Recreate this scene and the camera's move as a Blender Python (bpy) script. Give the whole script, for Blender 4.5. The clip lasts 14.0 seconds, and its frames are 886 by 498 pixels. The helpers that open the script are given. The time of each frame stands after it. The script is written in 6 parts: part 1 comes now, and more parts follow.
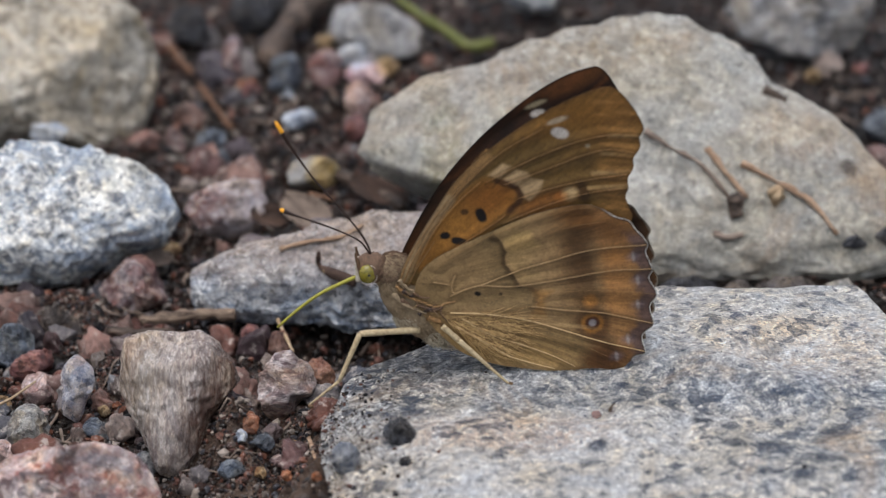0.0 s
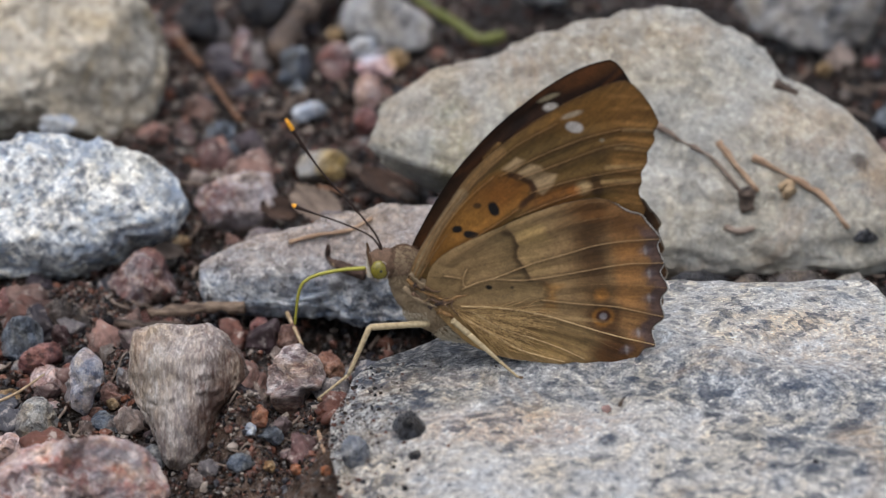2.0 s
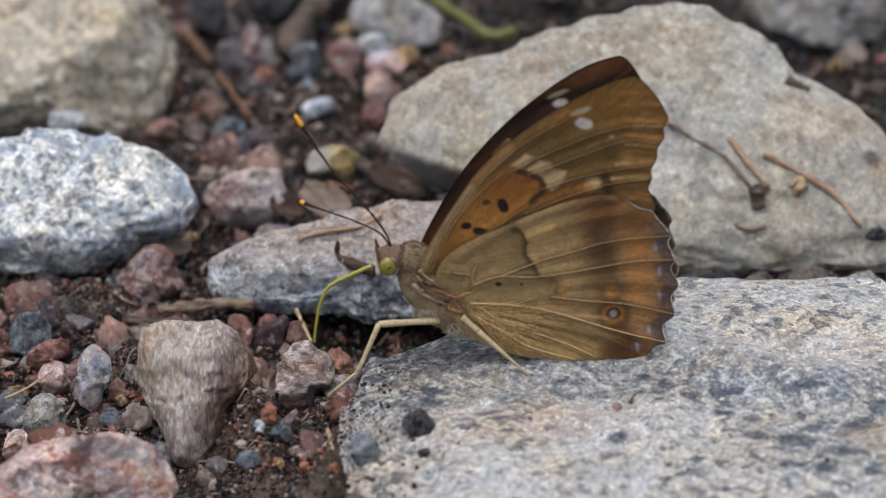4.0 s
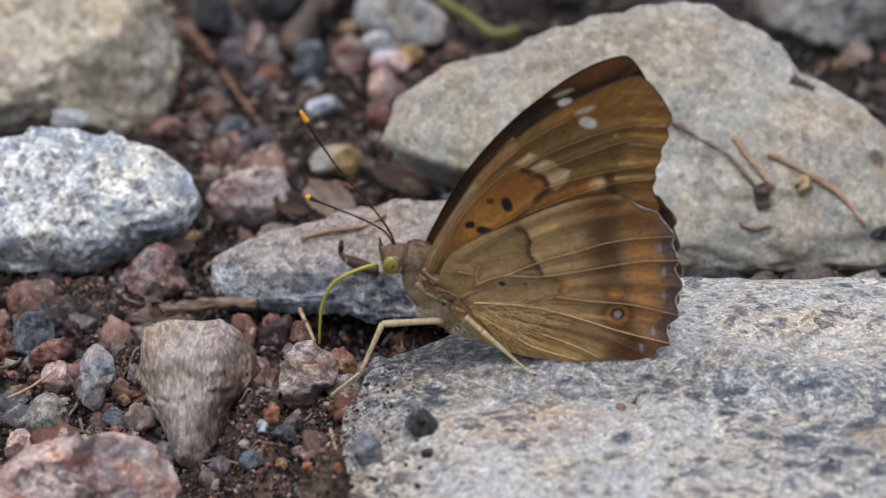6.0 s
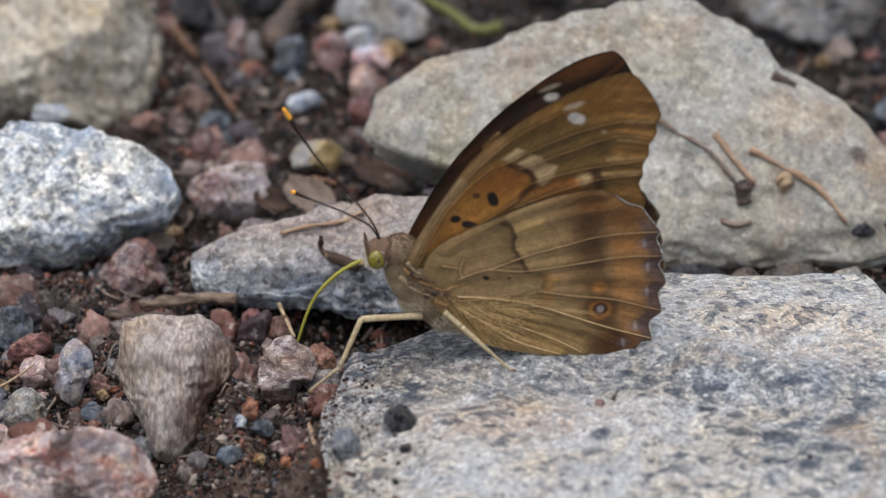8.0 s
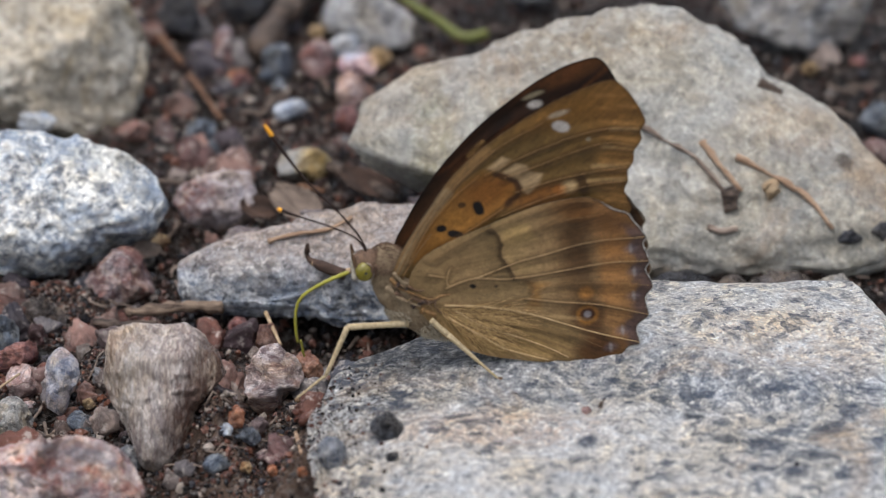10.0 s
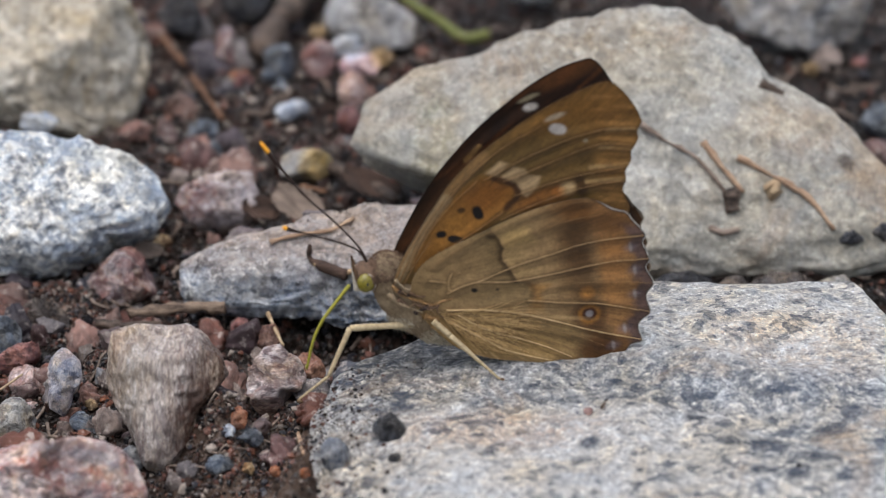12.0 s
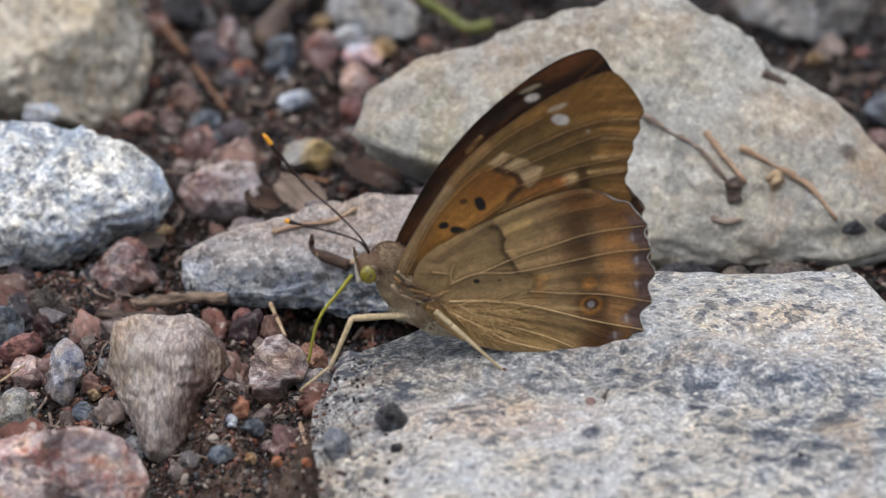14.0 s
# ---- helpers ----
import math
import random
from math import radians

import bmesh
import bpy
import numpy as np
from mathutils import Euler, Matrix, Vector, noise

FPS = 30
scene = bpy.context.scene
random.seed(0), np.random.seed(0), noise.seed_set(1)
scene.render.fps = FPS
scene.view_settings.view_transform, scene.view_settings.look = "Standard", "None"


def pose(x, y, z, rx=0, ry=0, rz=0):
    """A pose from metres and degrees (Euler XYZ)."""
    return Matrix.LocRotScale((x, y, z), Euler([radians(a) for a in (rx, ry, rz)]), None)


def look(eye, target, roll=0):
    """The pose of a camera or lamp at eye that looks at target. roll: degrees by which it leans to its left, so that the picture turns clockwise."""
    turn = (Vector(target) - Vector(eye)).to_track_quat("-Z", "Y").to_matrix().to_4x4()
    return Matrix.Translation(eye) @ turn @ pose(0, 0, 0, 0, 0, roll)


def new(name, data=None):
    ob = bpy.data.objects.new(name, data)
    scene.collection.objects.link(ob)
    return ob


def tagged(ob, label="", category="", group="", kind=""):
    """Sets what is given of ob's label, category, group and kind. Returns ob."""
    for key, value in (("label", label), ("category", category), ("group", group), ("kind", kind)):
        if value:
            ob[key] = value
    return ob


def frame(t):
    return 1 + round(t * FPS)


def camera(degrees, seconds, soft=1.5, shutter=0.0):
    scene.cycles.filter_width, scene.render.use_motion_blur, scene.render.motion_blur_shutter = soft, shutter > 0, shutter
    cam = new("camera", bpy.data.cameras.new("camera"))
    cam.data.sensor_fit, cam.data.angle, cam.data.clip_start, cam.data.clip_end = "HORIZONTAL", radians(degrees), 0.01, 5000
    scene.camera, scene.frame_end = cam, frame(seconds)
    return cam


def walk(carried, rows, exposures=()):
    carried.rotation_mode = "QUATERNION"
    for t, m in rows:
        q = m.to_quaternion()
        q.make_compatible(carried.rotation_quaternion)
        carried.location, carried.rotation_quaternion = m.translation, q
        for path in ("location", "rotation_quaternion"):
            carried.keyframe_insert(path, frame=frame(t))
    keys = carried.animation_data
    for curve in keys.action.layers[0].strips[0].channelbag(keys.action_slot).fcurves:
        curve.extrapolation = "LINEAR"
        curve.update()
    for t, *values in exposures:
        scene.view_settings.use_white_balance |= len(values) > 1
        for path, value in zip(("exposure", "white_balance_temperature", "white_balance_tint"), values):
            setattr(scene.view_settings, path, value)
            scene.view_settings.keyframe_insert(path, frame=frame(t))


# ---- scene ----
# ---- camera ----
FOV = 14.0
cam = camera(FOV, 14.0, soft=1.2)
cam.data.dof.use_dof = True
cam.data.dof.focus_distance = 0.4445
cam.data.dof.aperture_fstop = 25.0
PATH = [
    (0.0, pose(-0.00001, -0.38605, 0.21002, 64.9994, 0.0000, 0.0000)),
    (0.5, pose(-0.00010, -0.38648, 0.20966, 65.0179, -0.0553, 0.1029)),
    (1.0, pose(0.00007, -0.38577, 0.20961, 64.9168, -0.0499, 0.1481)),
    (1.5, pose(0.00001, -0.38507, 0.20928, 64.8925, -0.0657, 0.1607)),
    (2.0, pose(-0.00008, -0.38476, 0.20939, 64.8981, -0.0420, 0.1844)),
    (2.5, pose(-0.00031, -0.38448, 0.20937, 64.9198, -0.0126, 0.2158)),
    (3.0, pose(-0.00011, -0.38458, 0.20899, 65.0264, -0.0073, 0.3037)),
    (3.5, pose(-0.00019, -0.38383, 0.20867, 64.8883, -0.0662, 0.3335)),
    (6.0, pose(0.00022, -0.38206, 0.20861, 64.7818, -0.0709, 0.4786)),
    (6.5, pose(0.00036, -0.38166, 0.20865, 64.7615, -0.1286, 0.5079)),
    (7.0, pose(0.00094, -0.38149, 0.20794, 64.8459, -0.1974, 0.5051)),
    (7.5, pose(0.00116, -0.38123, 0.20794, 64.8392, -0.2377, 0.4791)),
    (8.0, pose(0.00142, -0.38132, 0.20749, 64.7984, -0.2592, 0.3815)),
    (8.5, pose(0.00159, -0.38149, 0.20809, 64.8589, -0.1241, 0.2979)),
    (9.0, pose(0.00178, -0.38108, 0.20738, 64.9138, -0.2104, 0.2112)),
    (11.5, pose(0.00146, -0.38094, 0.20803, 64.8557, -0.2292, 0.1426)),
    (12.0, pose(0.00132, -0.38127, 0.20819, 64.8541, -0.2568, 0.1658)),
    (12.5, pose(0.00180, -0.38102, 0.20851, 64.7696, -0.2272, 0.2263)),
    (13.0, pose(0.00158, -0.38077, 0.20785, 64.7619, -0.3586, 0.1581)),
    (13.5, pose(0.00144, -0.38123, 0.20793, 64.7607, -0.3409, 0.1860)),
    (14.0, pose(0.00187, -0.38137, 0.20810, 64.7129, -0.1766, 0.2422)),
]
walk(cam, PATH, [(0.0, 0.55), (7.5, 0.6), (14.0, 0.67)])

# ---- light: a bright overcast sky ----
SUN_ELEV, SUN_TURN = radians(74), radians(215)
world = bpy.data.worlds.new("overcast")
scene.world = world
world.use_nodes = True
wn = world.node_tree
sky = wn.nodes.new("ShaderNodeTexSky")
sky.sky_type, sky.sun_disc = "NISHITA", False
sky.sun_elevation, sky.sun_rotation = SUN_ELEV, SUN_TURN
sky.dust_density = 3.0
grey = wn.nodes.new("ShaderNodeHueSaturation")
grey.inputs["Saturation"].default_value = 0.5
wn.links.new(sky.outputs[0], grey.inputs["Color"])
wn.links.new(grey.outputs[0], wn.nodes["Background"].inputs[0])
wn.nodes["Background"].inputs[1].default_value = 0.15
sun = new("sun", bpy.data.lights.new("sun", "SUN"))
sun.data.energy, sun.data.angle, sun.data.color = 1.2, radians(60), (1.0, 0.99, 0.98)
sun.matrix_world = look((math.sin(SUN_TURN) * math.cos(SUN_ELEV), math.cos(SUN_TURN) * math.cos(SUN_ELEV), math.sin(SUN_ELEV)), (0, 0, 0))

MM = 0.001


# ---- numeric noise for shapes and wing patterns ----
def lattice(ix, iy, iz, seed):
    h = (ix.astype(np.int64) * 374761393 + iy.astype(np.int64) * 668265263 + iz.astype(np.int64) * 2147483647 + seed * 1274126177) & 0xFFFFFFFF
    h = ((h ^ (h >> 13)) * 1274126177) & 0xFFFFFFFF
    h = h ^ (h >> 16)
    return (h & 0xFFFF) / 32767.5 - 1.0


def value_noise(p, seed=0):
    p = np.asarray(p, float)
    b = np.floor(p)
    f = p - b
    f = f * f * (3 - 2 * f)
    b = b.astype(np.int64)
    total = 0.0
    for i in (0, 1):
        for j in (0, 1):
            for k in (0, 1):
                w = np.where(i, f[:, 0], 1 - f[:, 0]) * np.where(j, f[:, 1], 1 - f[:, 1]) * np.where(k, f[:, 2], 1 - f[:, 2])
                total = total + w * lattice(b[:, 0] + i, b[:, 1] + j, b[:, 2] + k, seed)
    return total


def fbm(p, octaves=4, seed=0, gain=0.5):
    total, amp, p = 0.0, 1.0, np.asarray(p, float)
    for o in range(octaves):
        total = total + amp * value_noise(p * 2.03 ** o + 17.3 * o, seed + o)
        amp *= gain
    return total


# ---- materials ----
def lin(r, g, b):
    return tuple((c / 255 / 12.92 if c / 255 <= 0.04045 else ((c / 255 + 0.055) / 1.055) ** 2.4) for c in (r, g, b)) + (1.0,)


class Nodes:
    """Short hand for a node tree of one material."""

    def __init__(self, name, rough=0.8, spec=0.35):
        self.mat = bpy.data.materials.new(name)
        self.mat.use_nodes = True
        self.tree = self.mat.node_tree
        self.bsdf = self.tree.nodes["Principled BSDF"]
        self.bsdf.inputs["Roughness"].default_value = rough
        self.bsdf.inputs["Specular IOR Level"].default_value = spec

    def node(self, kind, **inputs):
        n = self.tree.nodes.new(kind)
        for key, value in inputs.items():
            slot = n.inputs[key.replace("_", " ")]
            if hasattr(value, "is_output"):
                self.tree.links.new(value, slot)
            else:
                slot.default_value = value
        return n

    def coords(self, spread=0.35):
        tc = self.tree.nodes.new("ShaderNodeTexCoord")
        info = self.tree.nodes.new("ShaderNodeObjectInfo")
        off = self.node("ShaderNodeVectorMath")
        off.operation = "MULTIPLY_ADD"
        self.tree.links.new(info.outputs["Random"], off.inputs[0])
        off.inputs[1].default_value = (spread, spread * 1.7, spread * 0.6)
        self.tree.links.new(tc.outputs["Object"], off.inputs[2])
        return off.outputs[0]

    def noise(self, at, scale, detail=4.0, rough=0.55, distort=0.0):
        n = self.node("ShaderNodeTexNoise", Vector=at, Scale=scale, Detail=detail, Roughness=rough, Distortion=distort)
        return n.outputs["Fac"]

    def ramp(self, fac, *stops):
        n = self.tree.nodes.new("ShaderNodeValToRGB")
        self.tree.links.new(fac, n.inputs[0])
        el = n.color_ramp.elements
        while len(el) < len(stops):
            el.new(0.5)
        for e, (pos, colour) in zip(el, stops):
            e.position, e.color = pos, colour
        return n.outputs[0]

    def mix(self, fac, a, b, how="MIX"):
        n = self.tree.nodes.new("ShaderNodeMix")
        n.data_type, n.blend_type = "RGBA", how
        for slot, value in ((0, fac), (6, a), (7, b)):
            if hasattr(value, "is_output"):
                self.tree.links.new(value, n.inputs[slot])
            else:
                n.inputs[slot].default_value = value
        return n.outputs[2]

    def bump(self, height, strength, distance):
        n = self.node("ShaderNodeBump", Height=height, Strength=strength, Distance=distance)
        if self.bsdf.inputs["Normal"].is_linked:
            self.tree.links.new(self.bsdf.inputs["Normal"].links[0].from_socket, n.inputs["Normal"])
        self.tree.links.new(n.outputs[0], self.bsdf.inputs["Normal"])

    def colour(self, socket):
        self.tree.links.new(socket, self.bsdf.inputs["Base Color"])
        return self.mat


BLACK, WHITE = (0, 0, 0, 1), (1, 1, 1, 1)


def granite(name, base, alt, pale, dark, stain, fleck=0.84, stain_at=0.6, grain=650, rough=0.8, patch=60, relief=1.0, patches=(), stretch=(1, 1, 1), blots=0.35, tint=0.8, clusters=0.0):
    """Rock of mixed crystals: dark, middle and pale grains, a second tone in broad areas, black flecks, stains, and set patches
    (middle and half sizes in millimetres on the stone, colour, strength)."""
    n = Nodes(name, rough, 0.22)
    pull = n.node("ShaderNodeMapping", Vector=n.coords(0.0 if patches else 0.35))
    pull.inputs["Scale"].default_value = stretch
    at = pull.outputs[0]
    tc = n.tree.nodes.new("ShaderNodeTexCoord")
    broad = n.noise(at, patch, 5, 0.62, 0.5)
    middle = n.mix(n.ramp(broad, (0.42, BLACK), (0.6, WHITE)), lin(*base), lin(*alt))
    overlays = []
    for centre, half, tone, strength in patches:
        shift = n.node("ShaderNodeMapping", Vector=tc.outputs["Object"])
        shift.vector_type = "TEXTURE"
        shift.inputs["Location"].default_value = [c * MM for c in centre]
        shift.inputs["Scale"].default_value = [c * MM for c in half]
        far = n.node("ShaderNodeVectorMath")
        far.operation = "LENGTH"
        n.tree.links.new(shift.outputs[0], far.inputs[0])
        edge = n.node("ShaderNodeMath")
        edge.operation = "ADD"
        n.tree.links.new(far.outputs["Value"], edge.inputs[0])
        n.tree.links.new(n.noise(at, 260, 5, 0.7, 0.5), edge.inputs[1])
        mask = n.ramp(n.node("ShaderNodeMapRange", Value=edge.outputs[0], From_Min=1.1, From_Max=1.75).outputs[0], (0.0, (strength, strength, strength, 1)), (1.0, BLACK))
        middle = n.mix(mask, middle, lin(*tone))
        if strength >= 0.9:
            overlays.append((n.mix(1.0, mask, n.ramp(n.noise(at, 800, 7, 0.75), (0.4, (0.4, 0.4, 0.4, 1)), (0.6, (0.95, 0.95, 0.95, 1))), "MULTIPLY"), tone))
    bent = n.node("ShaderNodeVectorMath")
    bent.operation = "MULTIPLY_ADD"
    n.tree.links.new(n.node("ShaderNodeTexNoise", Vector=at, Scale=grain * 1.6, Detail=3.0, Roughness=0.7).outputs["Color"], bent.inputs[0])
    bent.inputs[1].default_value = [1.1 / grain] * 3
    n.tree.links.new(at, bent.inputs[2])
    tone = n.noise(at, grain * 0.62, 9, 0.8, 0.25)
    ground = n.mix(n.ramp(tone, (0.49, BLACK), (0.59, (0.95, 0.95, 0.95, 1))), middle, lin(*pale))
    ground = n.mix(n.ramp(tone, (0.34, (0.85, 0.85, 0.85, 1)), (0.455, BLACK)), ground, lin(*dark))
    for size, share in ((1.1, 0.4), (2.6, 0.45)):
        cells = n.node("ShaderNodeTexVoronoi", Vector=bent.outputs[0], Scale=grain * size)
        pick = n.node("ShaderNodeSeparateColor", Color=cells.outputs["Color"])
        ground = n.mix(n.ramp(pick.outputs[0], (0.6, BLACK), (0.85, (share, share, share, 1))), ground, lin(*pale))
        ground = n.mix(n.ramp(pick.outputs[1], (0.68, BLACK), (0.92, (share, share, share, 1))), ground, n.mix(0.5, middle, lin(*dark)))
        ground = n.mix(n.ramp(pick.outputs[2], (fleck + 0.05, BLACK), (fleck + 0.09, (0.65, 0.65, 0.65, 1))), ground, lin(*dark))
    ground = n.mix(n.ramp(n.noise(at, grain * 0.45, 3, 0.6, 0.3), (0.635, BLACK), (0.675, (blots, blots, blots, 1))), ground, lin(*[0.85 * v for v in dark]))
    if clusters:
        where = n.ramp(n.noise(at, patch * 1.6, 4, 0.6, 0.4), (0.45, (0.05, 0.05, 0.05, 1)), (0.55, WHITE))
        lumps = n.ramp(n.noise(at, 470, 3, 0.55, 0.3), (0.54, BLACK), (0.57, (clusters, clusters, clusters, 1)))
        ground = n.mix(n.mix(1.0, where, lumps, "MULTIPLY"), ground, n.mix(n.ramp(n.noise(at, 1500, 4, 0.7), (0.4, BLACK), (0.65, (0.6, 0.6, 0.6, 1))), lin(*dark), middle))
    stains = n.noise(at, patch * 0.8, 6, 0.65, 0.8)
    ground = n.mix(n.ramp(stains, (stain_at - 0.05, BLACK), (stain_at + 0.08, (0.7, 0.7, 0.7, 1))), ground, lin(*stain))
    for mask, tone in overlays:
        ground = n.mix(mask, ground, lin(*tone))
    fine = n.node("ShaderNodeHueSaturation", Color=ground)
    val = n.node("ShaderNodeMapRange", Value=n.noise(at, grain * 1.5, 8, 0.85), From_Min=0.3, From_Max=0.7, To_Min=0.7, To_Max=1.32)
    n.tree.links.new(val.outputs[0], fine.inputs["Value"])
    crystals = n.node("ShaderNodeTexVoronoi", Vector=bent.outputs[0], Scale=3000.0)
    shade = n.node("ShaderNodeSeparateColor", Color=crystals.outputs["Color"])
    sparkle = n.ramp(shade.outputs[0], (0.0, (0.7, 0.7, 0.72, 1)), (0.45, (0.96, 0.96, 0.96, 1)), (0.8, (1.07, 1.06, 1.05, 1)), (1.0, (1.38, 1.37, 1.34, 1)))
    ground = n.mix(1.0, fine.outputs[0], sparkle, "MULTIPLY")
    hue = n.ramp(n.noise(at, patch * 1.7, 6, 0.65, 0.6), (0.36, (0.88, 0.97, 1.1, 1)), (0.5, WHITE), (0.64, (1.12, 1.0, 0.8, 1)))
    ground = n.mix(tint, ground, n.mix(1.0, ground, hue, "MULTIPLY"))
    gloss = n.node("ShaderNodeMapRange", Value=n.noise(at, grain * 1.2, 4, 0.7), From_Min=0.35, From_Max=0.65, To_Min=max(0.12, rough - 0.38), To_Max=min(0.95, rough + 0.12))
    n.tree.links.new(gloss.outputs[0], n.bsdf.inputs["Roughness"])
    n.bump(shade.outputs[1], 0.25 * relief, 0.0002)
    n.bump(n.noise(at, grain * 0.4, 9, 0.72), 0.8 * relief, 0.0013)
    n.bump(n.noise(at, grain * 1.8, 5, 0.75), 0.7 * relief, 0.0004)
    return n.colour(ground)


SLAB_PATCHES = [
    ((12.2, 10.6, 4.9), (24, 7, 30), (102, 112, 127), 0.8),
    ((23.8, -2.1, 4.9), (12, 16, 30), (118, 126, 138), 0.54),
    ((18.0, -7.6, 4.9), (16, 9, 30), (134, 140, 148), 0.35),
    ((-13.4, 10.2, 4.9), (20, 5, 30), (128, 134, 142), 0.54),
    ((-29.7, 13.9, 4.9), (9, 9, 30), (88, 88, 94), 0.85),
    ((21.9, 20.0, 4.9), (14, 9, 30), (230, 212, 192), 0.6),
    ((-17.0, 0.1, 4.9), (14, 5, 30), (204, 176, 158), 0.6),
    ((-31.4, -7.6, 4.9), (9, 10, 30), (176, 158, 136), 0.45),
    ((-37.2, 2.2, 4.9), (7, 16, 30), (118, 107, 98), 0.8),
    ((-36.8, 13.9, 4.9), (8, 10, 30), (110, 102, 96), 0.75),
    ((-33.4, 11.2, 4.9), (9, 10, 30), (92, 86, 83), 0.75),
    # the next two paint shade below the butterfly together with dark wet stain
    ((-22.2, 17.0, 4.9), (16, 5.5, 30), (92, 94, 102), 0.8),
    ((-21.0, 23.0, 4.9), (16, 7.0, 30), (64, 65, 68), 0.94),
    ((10.9, -4.2, 4.9), (1.5, 1.1, 30), (66, 76, 94), 0.92),
    ((15.4, -3.6, 4.9), (1.9, 1.1, 30), (62, 72, 90), 0.92),
    ((18.0, -12.3, 4.9), (1.6, 1.3, 30), (70, 80, 98), 0.92),
    ((14.0, -11.2, 4.9), (1.4, 1.1, 30), (70, 78, 94), 0.92),
    ((23.0, -0.7, 4.9), (2.4, 1.2, 30), (74, 82, 98), 0.92),
    ((-5.3, -3.6, 4.9), (1.1, 1.2, 30), (72, 80, 96), 0.92),
    ((7.5, 2.8, 4.9), (1.4, 1.3, 30), (64, 68, 78), 0.92),
]
